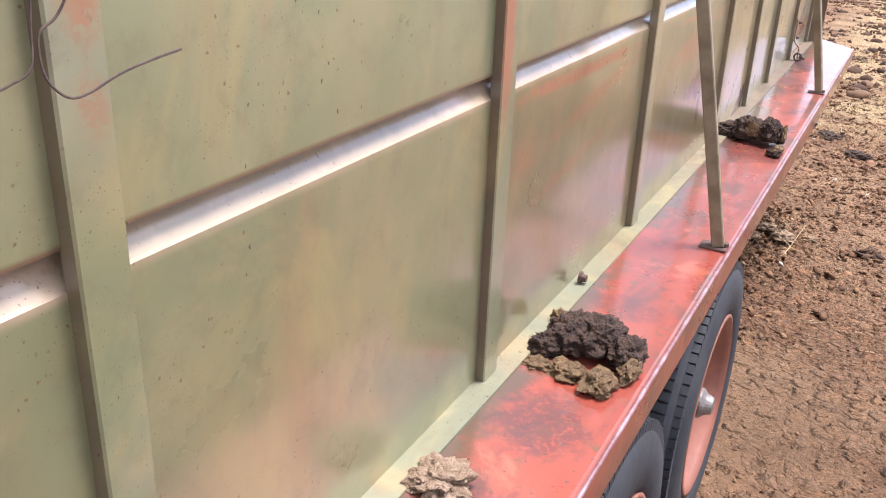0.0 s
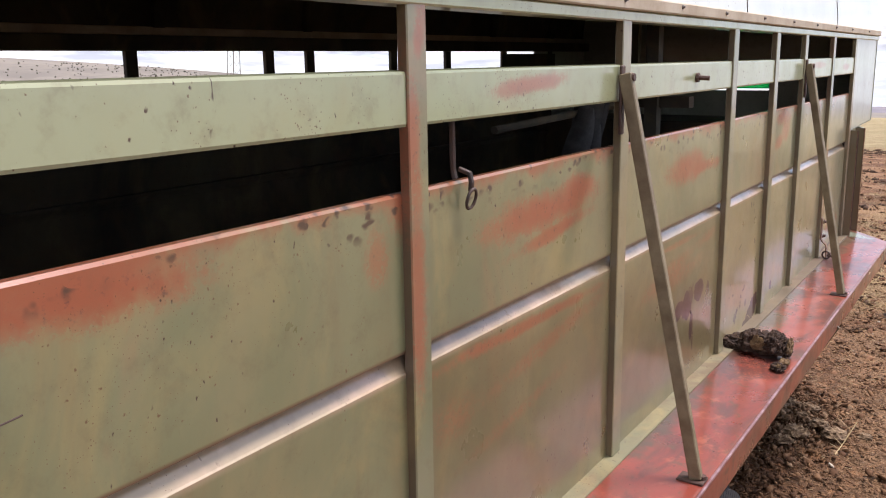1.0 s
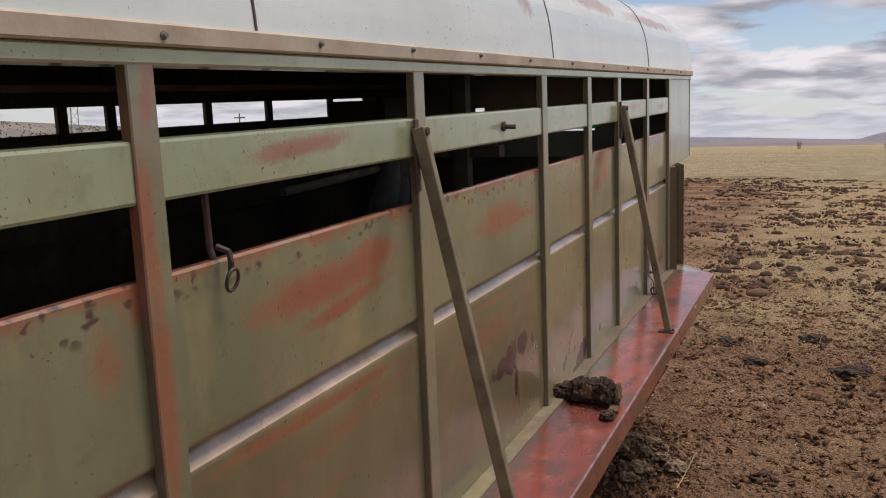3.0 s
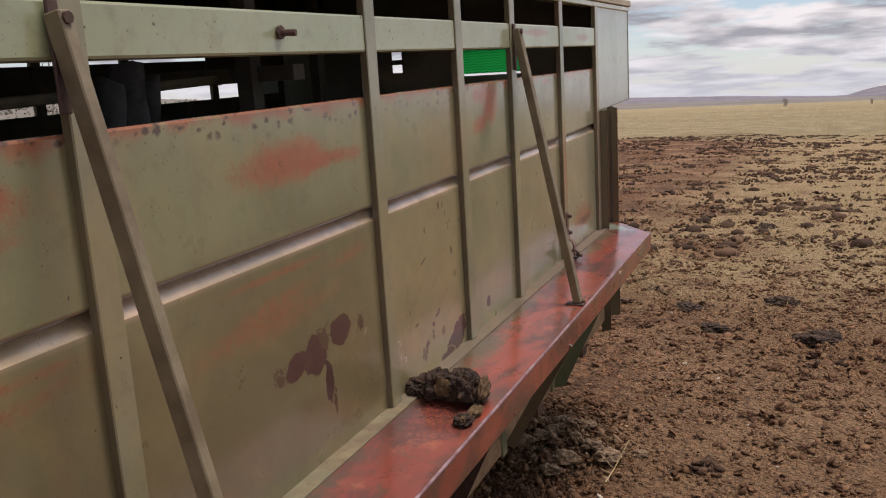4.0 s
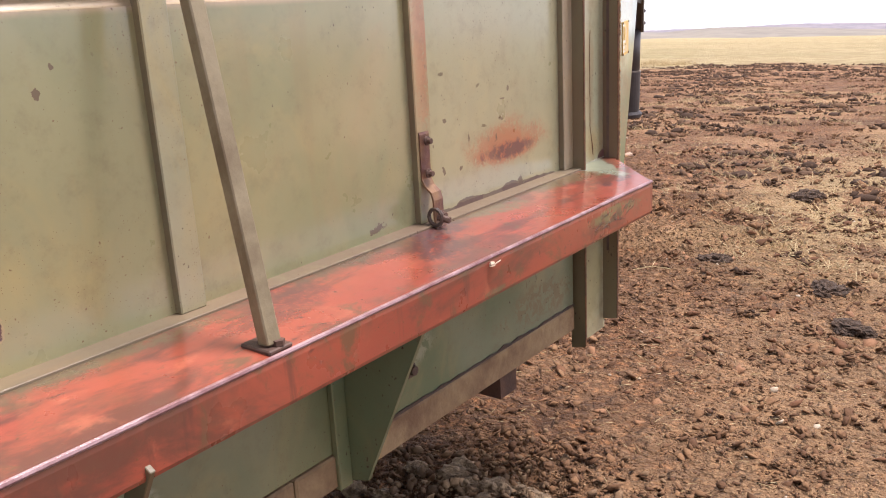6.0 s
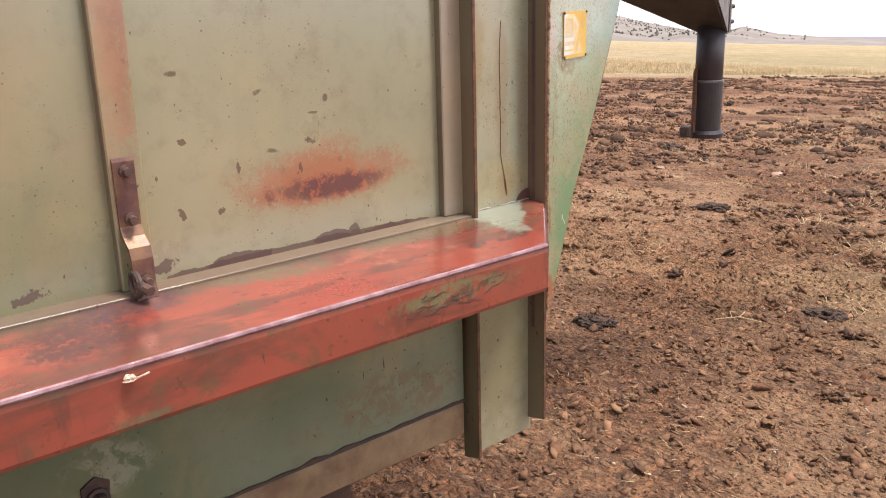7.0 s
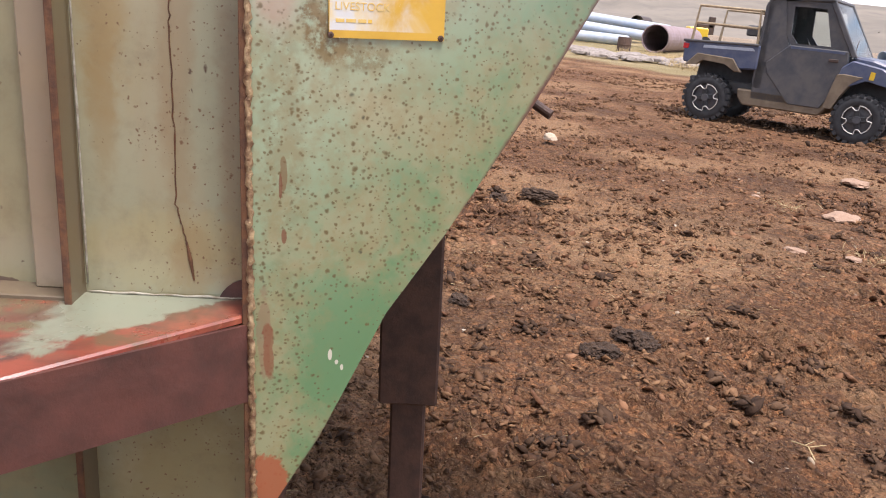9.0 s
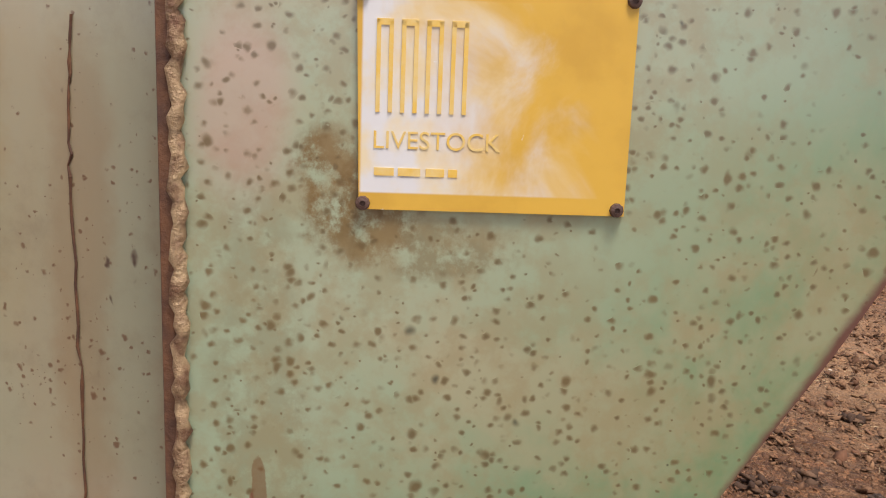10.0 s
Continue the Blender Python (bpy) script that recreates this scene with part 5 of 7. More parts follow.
# blue-grey carries the haze of the distance in the colour itself
M_MESA = simple("haze_blue_mesa", (0.16, 0.15, 0.175), (0.23, 0.205, 0.225), 0.03, 0.95, 0, 0, 0.01)
tagged(from_arrays("mesa_backdrop", mv, np.stack([base, base + 3, base + 4, base + 1], -1), M_MESA, True), "low mesa far behind the field, tinted blue-grey for haze", "mesa", kind="structure")

# junipers on the hills
ico = bmesh.new()
bmesh.ops.create_icosphere(ico, subdivisions=2, radius=1)
ico_v = np.array([v.co[:] for v in ico.verts])
ico_f = np.array([[v.index for v in q.verts] for q in ico.faces])
ico.free()
ico1 = bmesh.new()
bmesh.ops.create_icosphere(ico1, subdivisions=1, radius=1)
ico1_v = np.array([v.co[:] for v in ico1.verts])
ico1_f = np.array([[v.index for v in q.verts] for q in ico1.faces])
ico1.free()


def scatter(name, places, sizes, material, shape=None, rough=0.3, squash=1.0, tilt=True, seed=1):
    """Many uneven lumps in one mesh."""
    v0, f0 = shape or (ico1_v, ico1_f)
    r = np.random.default_rng(seed)
    n = len(places)
    ang = r.uniform(0, math.tau, n)
    lean = r.uniform(-1, 1, (n, 2)) * (0.75 if tilt else 0.0)
    c, s_ = np.cos(ang)[:, None], np.sin(ang)[:, None]
    stretch = r.uniform(0.7, 1.35, (n, 1, 3)) * np.array([1, 1, squash])
    v = v0[None] * stretch * (1 + rough * r.uniform(-1, 1, (n, len(v0), 1)))
    v[..., 2] += v[..., 0] * lean[:, :1] + v[..., 1] * lean[:, 1:]
    v = np.stack([v[..., 0] * c - v[..., 1] * s_, v[..., 0] * s_ + v[..., 1] * c, v[..., 2]], -1)
    v = v * np.asarray(sizes)[:, None, None] + np.asarray(places)[:, None, :]
    f = f0[None] + (np.arange(n) * len(v0))[:, None, None]
    return from_arrays(name, v.reshape(-1, 3), f.reshape(-1, 3), material)


# lightened green, with distance haze painted in
M_JUNIPER = simple("hazed_juniper_green", (0.115, 0.112, 0.085), (0.16, 0.15, 0.115), 0.5, 0.9)
r = np.random.default_rng(8)
n = 1500
ja, js = np.clip(r.normal(44, 7.5, n), 27, 68), r.uniform(0.25, 1.0, n)
keep = fbm(ja * 0.22, js * 4, 1.0, 3, 31) > -0.12
ja, js = np.radians(ja[keep]), js[keep]
jr = near_r + (far_r - near_r) * js
jt = np.tan(np.radians(ridge(np.degrees(ja)))) * far_r + 1.4
jz = jt * js ** 1.2 + 5.0 * fbm(ja * 40, js * 6, 1.0, 4, 21) * np.sin(js * np.pi) * np.clip(jt / 12, 0, 1)
far_trees = scatter("junipers", np.stack([-np.sin(ja) * jr, np.cos(ja) * jr, jz + 0.4], -1), r.uniform(0.25, 0.75, len(ja)) , M_JUNIPER, (ico_v, ico_f), 0.35, 1.0, False, seed=3)
tagged(far_trees, "scattered dark junipers on the hillside", "trees", kind="stuff")


# ---- small parts of the trailer ----
def bolt(name, x, y, z, r, parent, material=None, out=0.006):
    bm = lathe([(0, 0), (r * 1.5, 0), (r * 1.5, out * 0.3), (r, out * 0.35), (r * 0.9, out), (0, out)], "x", (x, y, z), 10)
    return part(name, bm, material or M_STEEL, parent)


for y, z in ((-3.2, 1.845), (-2.87, 1.845), (-2.554, 1.842), (-2.336, 1.845), (-2.053, 1.842), (-1.70, 1.846), (-1.37, 1.848), (-1.017, 1.848), (-0.66, 1.846), (-0.25, 1.846), (0.15, 1.846), (0.55, 1.846), (0.95, 1.846), (1.35, 1.846), (1.85, 1.846)):
    bolt("trim_screw", 0.010, y, z, 0.0036, trailer, M_HUB)
bm = rod([(-0.008, -0.846, 1.684), (0.028, -0.840, 1.682)], 0.006, 8)
part("rail_pin", join(bm, lathe([(0, 0), (0.012, 0), (0.012, 0.006), (0, 0.006)], "x", (-0.003, -0.846, 1.684), 8)), M_STEEL, trailer)
bolt("sill_bolt", 0.0, -1.69, 0.868, 0.008, trailer, out=0.014)
part("bolt_hole", lathe([(0, 0), (0.005, 0), (0.005, 0.0008), (0, 0.0008)], "x", (XS, -0.769, 1.049), 10), M_DARKIRON, trailer)
# tie ring below the opening
part("door_rod", rod([(-0.030, -1.954, 1.6600), (-0.030, -1.952, 1.5690), (-0.026, -1.952, 1.5560)], 0.005, 8), M_DARKIRON, trailer)
ring = [(0.002 + 0.004 * math.sin(a), -1.950 + 0.0125 * math.cos(a), 1.5270 + 0.0155 * math.sin(a)) for a in np.linspace(0, math.tau, 21)[:-1]]
tie_ring = part("tie_ring", rod(ring, 0.0026, 7, closed=True), M_DARKIRON, trailer)
part("ring_hasp", rod([(-0.018, -1.952, 1.5720), (0.000, -1.951, 1.5660), (0.003, -1.951, 1.5520), (0.001, -1.950, 1.5390)], 0.0045, 7), M_DARKIRON, tie_ring)
# latch strap on a post
strap = part("latch_strap", strip([(0.001, 1.035), (0.003, 1.03), (0.003, 0.945), (0.010, 0.932), (0.024, 0.920), (0.029, 0.905), (0.029, 0.872), (0.034, 0.852)], "y", 1.003, 1.032, -0.004), M_STRAP, trailer, "brown rusty bent latch strap")
for x, z in ((0.008, 1.018), (0.008, 0.955), (0.034, 0.876)):
    bolt("strap_bolt", x, 1.017, z, 0.006, strap, M_STEEL, 0.012)
part("latch_pin", rod([(0.034, 1.006, 0.873), (0.058, 1.012, 0.868)], 0.007, 8), M_STEEL, strap)
part("latch_ring", rod([(0.030 + 0.016 * math.cos(a), 1.004, 0.873 + 0.016 * math.sin(a)) for a in np.linspace(0, math.tau, 15)[:-1]], 0.004, 6, closed=True), M_DARKIRON, strap)
# long crack in the column paint
crack = [(-0.0035, 1.7080, 1.1800), (-0.0035, 1.7050, 1.1390), (-0.0035, 1.7040, 1.0980), (-0.0035, 1.7060, 1.0180), (-0.0035, 1.7050, 0.9450), (-0.0035, 1.7120, 0.9170), (-0.0035, 1.7150, 0.9000)]
fine_crack = []
for (x, y, z), (x2, y2, z2) in zip(crack, crack[1:]):
    for i in range(8):
        q = i / 8
        fine_crack.append((x, y + (y2 - y) * q + 0.0030 * noise.noise((z * 140 - q * 6, 2, 5)), z + (z2 - z) * q))
part("rust_crack", rod(fine_crack, [max(0.0003, 0.0007 + 0.0008 * noise.noise((i * 0.9, 1, 1))) for i in range(len(fine_crack))], 5), M_RUSTLINE, trailer)
# cracks in the paint of the board's lip
r_ = random.Random(21)
for i in range(16):
    y, z = r_.uniform(1.30, 1.49), r_.uniform(0.790, 0.822)
    ln, up = r_.uniform(0.008, 0.045), r_.uniform(-0.5, 0.8)
    line = [(0.2158, y + ln * q, z + ln * q * up * 0.4 + 0.0015 * math.sin(q * 9 + i)) for q in (0, 0.25, 0.5, 0.75, 1)]
    if max(p_[2] for p_ in line) < 0.828:
        part("paint_crack", rod(line, [0.0002, 0.0008, 0.0005, 0.0007, 0.0002], 4), M_STEEL, trailer)
part("rust_crack", rod([(-0.0035, 1.7140, 0.9080), (-0.0035, 1.7170, 0.8910), (-0.0035, 1.7200, 0.8700)], [0.0010, 0.0022, 0.0008], 5), M_RUSTLINE, trailer)
# bolt and washer in the skirt
part("skirt_slot", prism([(0.905, 0.56), (0.940, 0.56), (0.944, 0.60), (0.925, 0.612), (0.905, 0.60)], "x", 0.0, 0.004), M_STEEL, trailer)
bolt("skirt_bolt", 0.004, 0.925, 0.58, 0.011, trailer, M_DARKIRON, 0.016)
# torn lower edge of the skirt
bm = bmesh.new()
for i in range(14):
    y = 0.76 + i * 0.06
    join(bm, prism([(y, 0.497), (y + 0.06, 0.497), (y + 0.06, 0.500 + 0.006 * abs(noise.noise((i * 1.7, 0, 0)))), (y + 0.03, 0.503 + 0.008 * abs(noise.noise((i * 2.3, 1, 0)))), (y, 0.500 + 0.006 * abs(noise.noise((i * 1.7 - 1.7, 0, 0))))], "x", 0.0, 0.0035))
part("skirt_seam", bm, M_DARKIRON, trailer)
# name plate
sign = None


def fu(a):
    """Along the plate, to the name plate's own stretch."""
    return 0.0679 + (a - 0.0735) * 0.9823


bm = prism([(fu(0.072) * k, 1.1068), (fu(0.174) * k, 1.1068), (fu(0.174) * k, 1.1921), (fu(0.070) * k, 1.1911)], "x", 0.0005, 0.0022)
bm.transform(PL)
sign = part("name_plate", bm, M_SIGN, trailer, "faded yellow and white metal name plate")


def on_plate(name, outline, x0, x1, material, label=""):
    own = prism([(fu(a) * k, z) for a, z in outline], "x", x0, x1)
    own.transform(PL)
    return part(name, own, material, sign, label)


u0 = 0.0775
for i in range(4):
    a = u0 + i * 0.0092
    on_plate("letter_bar", [(a, 1.1446), (a + 0.0016, 1.1446), (a + 0.0016, 1.1791), (a, 1.1791)], 0.0022, 0.0026, M_LETTER)
    on_plate("letter_bar", [(a + 0.0046, 1.1446), (a + 0.0062, 1.1446), (a + 0.0062, 1.1791), (a + 0.0046, 1.1791)], 0.0022, 0.0026, M_LETTER)
    on_plate("letter_bar", [(a, 1.1772), (a + 0.0062, 1.1772), (a + 0.0062, 1.1796), (a, 1.1796)], 0.0022, 0.0026, M_LETTER)
words = bpy.data.curves.new("plate_text", "FONT")
words.body, words.size, words.extrude = "LIVESTOCK", 0.0098, 0.0001
tmp = bpy.data.objects.new("tmp_text", words)
me = bpy.data.meshes.new_from_object(tmp)
bpy.data.objects.remove(tmp)
me.transform(PL @ Matrix.Translation((0.0024, fu(0.0765) * k, 1.1308)) @ Matrix.Rotation(math.pi / 2, 4, "Z") @ Matrix.Rotation(math.pi / 2, 4, "X"))
me.materials.append(M_LETTER)
ob = new("plate_text", me)
ob.parent = sign
for a, w in ((0.0775, 0.0075), (0.0865, 0.0085), (0.0970, 0.007), (0.1055, 0.0035)):
    on_plate("letter_bar", [(a, 1.1202), (a + w, 1.1202), (a + w, 1.1233), (a, 1.1233)], 0.0022, 0.0025, M_LETTER)
for a, z in ((0.0735, 1.1092), (0.1710, 1.1092), (0.1722, 1.1897), (0.0720, 1.1887)):
    own = lathe([(0, 0.002), (0.0030, 0.002), (0.0026, 0.0036), (0.0012, 0.0040), (0.0011, 0.0030), (0, 0.0030)], "x", (0, fu(a) * k, z), 10)
    own.transform(PL)
    part("rivet", own, M_STEEL, sign)
# inside: gate posts
for x, y, w in ((-0.16, -0.723, 0.035), (-0.60, 0.28, 0.03)):
    part("inner_post", box(x - w / 2, x + w / 2, y - w / 2, y + w / 2, 0.56, 2.12), M_INNER, trailer)
part("inner_bar", box(-WIDE + 0.06, -0.06, -0.72, -0.68, 1.60, 1.63), M_INNER, trailer)
part("far_cover", prism([(1.14, 1.585), (1.78, 1.585), (1.78, 1.766), (1.14, 1.766)], "x", -WIDE + 0.055, -WIDE + 0.06), M_INNER, trailer)


# ---- loose things on and in the trailer ----
def resting(name, label, category, group=""):
    return thing(name, TRAILER, label, category, group)


def dung(name, label, lumps, tan, at):
    root = thing(name, TRAILER @ Matrix.Translation((*at, -0.012)), label, "dung", "dung piles on the running board")
    for i, (x, y, z, sx, sy, sz) in enumerate(lumps):
        part("dark_lump", lump((x, y, z), (sx, sy, sz), i + len(lumps) * 3, 5, 0.30, 2.2, None, 0.45), M_DUNG, root)
    for i, (x, y, z, sx, sy, sz) in enumerate(tan):
        part("straw_lump", lump((x, y, z), (sx, sy, sz), i + 31 + len(tan), 4, 0.42, 2.2, None, 0.45), M_DUNGTAN, root, "dry tan straw lump")
    own = bmesh.new()
    r_ = random.Random(len(lumps))
    for _ in range(130):
        x, y, z, sx, sy, sz = r_.choice(lumps)
        v = Vector((r_.gauss(0, 1), r_.gauss(0, 1), abs(r_.gauss(0, 1)))).normalized()
        a = Vector((x + v.x * sx * 0.9, y + v.y * sy * 0.9, max(0.858, z + v.z * sz * 0.9)))
        rod([a, a + v * r_.uniform(0.002, 0.008) + Vector((r_.uniform(-1, 1), r_.uniform(-1, 1), r_.uniform(-.3, .5))) * 0.007], [0.0009, 0.0004], 3, own)
    tagged(part("fibre", own, M_DUNGTAN if r_.random() < 0.5 else M_DUNG, root, "loose dry fibres"), kind="stuff")
    return root


dung("dung_pile", "dark crumbly dung pile with straw on red running board",
     [(0.085, -1.945, 0.882, 0.040, 0.050, 0.034), (0.130, -1.935, 0.884, 0.045, 0.050, 0.034), (0.180, -1.955, 0.878, 0.030, 0.040, 0.028), (0.055, -1.985, 0.872, 0.028, 0.028, 0.020)],
     [(0.165, -2.045, 0.868, 0.026, 0.034, 0.018), (0.110, -2.035, 0.866, 0.030, 0.026, 0.014), (0.060, -2.035, 0.862, 0.028, 0.020, 0.010), (0.195, -1.985, 0.868, 0.016, 0.035, 0.018), (0.036, -1.885, 0.872, 0.012, 0.016, 0.016)], (-0.014, 0.029))
dung("dung_pile", "dark hairy rolled dung clump on red running board",
     [(0.030, -0.440, 0.876, 0.040, 0.044, 0.026), (0.078, -0.462, 0.892, 0.036, 0.044, 0.040), (0.120, -0.440, 0.886, 0.046, 0.056, 0.034), (0.150, -0.470, 0.894, 0.032, 0.046, 0.042), (0.180, -0.450, 0.882, 0.016, 0.044, 0.030), (0.005, -0.420, 0.868, 0.024, 0.030, 0.016), (0.185, -0.580, 0.866, 0.020, 0.024, 0.014)],
     [(0.192, -0.462, 0.893, 0.007, 0.034, 0.028), (0.105, -0.498, 0.898, 0.020, 0.010, 0.026), (0.190, -0.520, 0.864, 0.016, 0.030, 0.008), (0.190, -0.590, 0.874, 0.008, 0.012, 0.006)], (-0.008, 0.034))
clod = thing("dung_clod", TRAILER @ Matrix.Translation((-0.018, 0.014, -0.012)), "pale dry dung clod on red running board", "dung", "dung piles on the running board")
part("clod", lump((0.070, -2.360, 0.868), (0.040, 0.040, 0.020), 77, 5, 0.45, 2.1, None, 0.5), M_DUNGPALE, clod)
wire = thing("bent_wire", TRAILER @ Matrix.Translation((0, -0.026, 0.024)), "thin bent rusty wire hooked on a post", "wire")
part("wire_strand", rod(bend([(0.020, -2.679, 1.425), (0.022, -2.71, 1.4225), (0.022, -2.737, 1.418), (0.021, -2.76, 1.4105), (0.020, -2.775, 1.4095), (0.016, -2.784, 1.418), (0.012, -2.786, 1.43), (0.010, -2.783, 1.448), (0.010, -2.770, 1.456), (0.012, -2.762, 1.470), (0.010, -2.768, 1.482)]), 0.0009, 6), M_WIRE, wire)
part("wire_strand", rod(bend([(0.010, -2.825, 1.418), (0.012, -2.810, 1.422), (0.014, -2.795, 1.430), (0.010, -2.788, 1.452), (0.006, -2.78, 1.49)]), 0.0008, 6), M_WIRE, wire)
knot = resting("twine_knot", "small knot of pale twine on the board edge", "twine")
part("knot", lump((0.219, 0.913, 0.828), (0.004, 0.007, 0.007), 5, 3, 0.5, 2.5), M_TWINE, knot)
part("twine_end", rod([(0.219, 0.92, 0.828), (0.222, 0.935, 0.832)], 0.0012, 5), M_TWINE, knot)
rag = thing("hanging_cloth", TRAILER @ Matrix.Translation((0, -0.022, 0.016)), "grey cloth hanging over an inside rail", "cloth")
bm = bmesh.new()
bmesh.ops.create_grid(bm, x_segments=14, y_segments=16, size=0.5)
for v in bm.verts:
    a, b = v.co.x, v.co.y
    v.co = Vector((-0.245 + 0.03 * math.sin(a * 14 + b * 2) + 0.02 * b, -0.965 + a * 0.115 * (1.15 - 0.3 * b), 1.520 + b * 0.19 + 0.02 * math.cos(a * 9)))
part("cloth", bm, M_CLOTH, rag, "", True)
rag.children[0].modifiers.new("thick", "SOLIDIFY").thickness = 0.012
part("cloth_rail", rod([(-0.245, -1.45, 1.588), (-0.245, -0.68, 1.61)], 0.009, 8), M_INNER, trailer)
s = Shade("thin_green_plastic")
s.set(Base_Color=(0.02, 0.70, 0.30), Roughness=0.5)
glow = s.t.nodes.new("ShaderNodeBsdfTranslucent")
glow.inputs["Color"].default_value = (0.03, 0.90, 0.40, 1)
both_ = s.t.nodes.new("ShaderNodeMixShader")
both_.inputs[0].default_value = 0.6
s.t.links.new(s.b.outputs[0], both_.inputs[1])
s.t.links.new(glow.outputs[0], both_.inputs[2])
s.t.links.new(both_.outputs[0], s.out.inputs[0])
M_THIN = s.m
mesh_cover = resting("plastic_mesh", "bright green plastic mesh over a small front opening", "mesh cover")
part("mesh_sheet", box(-0.905, -0.550, NOSE - 0.012, NOSE - 0.009, 1.550, 1.674), M_THIN, mesh_cover)
for j in range(9):
    z0 = 1.553 + j * 0.0138
    pts = [(-0.905 + i * 0.0222, NOSE - 0.015, z0 + (0.006 if i % 2 else 0.0)) for i in range(17)]
    part("mesh_strand", rod(pts, 0.0022, 4), M_CRATE, mesh_cover)


# ---- utility vehicle ----
UTV = pose(-12.20, 6.86, 0.0, 0, 0, -33)
M_UTVBLUE = simple("dusty_navy_paint", (0.050, 0.070, 0.135), (0.095, 0.110, 0.165), 6, 0.35)
M_UTVDARK = simple("dusty_dark_plastic", (0.050, 0.054, 0.066), (0.095, 0.092, 0.092), 5, 0.55)
M_UTVDUST = simple("dust_covered_plastic", (0.21, 0.165, 0.115), (0.13, 0.10, 0.07), 5, 0.8)
M_SILVER = simple("silver_rim_edge", (0.62, 0.61, 0.58), (0.45, 0.44, 0.42), 20, 0.4, 0.3)
M_TAIL = simple("red_lens", (0.55, 0.02, 0.03), (0.40, 0.015, 0.02), 20, 0.25)
M_AMBER = simple("yellow_lens", (0.75, 0.50, 0.03), (0.6, 0.4, 0.03), 20, 0.3)
M_RACK = simple("tan_rack_tube", (0.42, 0.33, 0.21), (0.30, 0.23, 0.15), 15, 0.55)
M_DECAL = simple("pale_decal", (0.45, 0.50, 0.58), (0.35, 0.40, 0.48), 20, 0.4)
s = Shade("vehicle_glass")
s.set(Base_Color=(0.85, 0.90, 0.90), Roughness=0.03, Transmission_Weight=1.0, IOR=1.1)
M_GLASS = s.m
utv = thing("utility_vehicle", UTV, "dusty navy side-by-side utility vehicle with closed cab and cargo bed", "vehicle")


def slab(name, outline, x0, x1, material, parent=None, bevel=0.02, label=""):
    return part(name, prism(outline, "x", x0, x1, bevel), material, parent or utv, label)


def utv_wheel(y, side):
    w = new("wheel")
    w.parent = utv
    r, xo, z = 0.33, 0.76 * side, 0.33
    sgn = side
    prof = [(r * 0.55, -0.25), (r * 0.9, -0.25), (r * 0.97, -0.22), (r * 0.97, -0.03), (r * 0.90, 0.0), (r * 0.62, 0.0), (r * 0.55, -0.02)]
    t_ = part("tyre", lathe([(a, b * sgn) for a, b in prof], "x", (xo, y, z), 36), M_TYRE, w, "", True)
    bm = bmesh.new()
    for kk in range(22):
        for row, sh in ((0.005, 0), (-0.115, 0.5)):
            m = Matrix.Translation((xo + (row - 0.06) * sgn, y, z)) @ Matrix.Rotation((kk + sh) * math.tau / 22, 4, "X")
            join(bm, box(-0.06, 0.06, -0.030, 0.030, r * 0.90, r * 1.03), m)
    part("tread_block", bm, M_TYRE, t_)
    rm = part("rim", lathe([(a, b * sgn) for a, b in [(0.0, -0.03), (r * 0.30, -0.03), (r * 0.54, -0.05), (r * 0.60, -0.02), (r * 0.60, -0.10), (0.0, -0.10)]], "x", (xo, y, z), 28), M_UTVDARK, w)
    star = []
    for kk in range(4):
        a0 = kk * math.tau / 4 + 0.4
        star += [(0.57, a0 + 0.12), (0.58, a0 + 0.45), (0.58, a0 + 0.80), (0.57, a0 + 1.15), (0.40, a0 + 1.20), (0.38, a0 + 1.36), (0.40, a0 + 1.52)]
    line = [(xo + 0.006 * sgn, y + r * q * math.cos(a), z + r * q * math.sin(a)) for q, a in star]
    part("rim_edge", rod(line, 0.0075, 5, closed=True), M_SILVER, rm, "pale rim edge")
    for kk in range(4):
        a = kk * math.tau / 4 + 0.4 + 1.36
        m = Matrix.Translation((xo - 0.012 * sgn, y, z)) @ Matrix.Rotation(a, 4, "X")
        part("spoke", join(bmesh.new(), box(-0.02, 0.02, 0.03, r * 0.36, -0.035, 0.035, 0.006), m), M_TYRE, rm)
    part("hub_cap", lathe([(0, 0), (0.055, 0), (0.05, 0.02 * sgn), (0, 0.02 * sgn)], "x", (xo, y, z), 14), M_UTVDARK, rm)


for y in (-1.03, 1.03):
    for side in (1, -1):
        utv_wheel(y, side)
slab("chassis", [(-1.35, 0.42), (1.45, 0.42), (1.50, 0.60), (-1.40, 0.60)], -0.50, 0.50, M_UTVDARK)
slab("rear_suspension", [(-1.32, 0.50), (-1.28, 0.86), (-0.45, 0.92), (-0.40, 0.50)], -0.48, 0.48, M_TYRE)
slab("front_suspension", [(0.62, 0.50), (0.62, 0.90), (1.36, 0.86), (1.40, 0.50)], -0.48, 0.48, M_TYRE)
slab("rocker_panel", [(-0.52, 0.30), (0.52, 0.30), (0.62, 0.42), (0.62, 0.52), (-0.62, 0.52), (-0.60, 0.40)], -0.70, 0.70, M_UTVDUST)
bed = slab("cargo_bed", [(-1.47, 0.80), (-1.49, 1.08), (-1.44, 1.10), (-0.40, 1.14), (-0.40, 0.80), (-0.66, 0.78), (-0.76, 0.86), (-1.20, 0.88), (-1.32, 0.78)], -0.72, 0.72, M_UTVBLUE, label="navy cargo bed")
slab("bed_cap", [(-1.50, 1.08), (-1.50, 1.115), (-0.42, 1.155), (-0.42, 1.12)], -0.74, 0.74, M_UTVDARK, bed, 0.01)
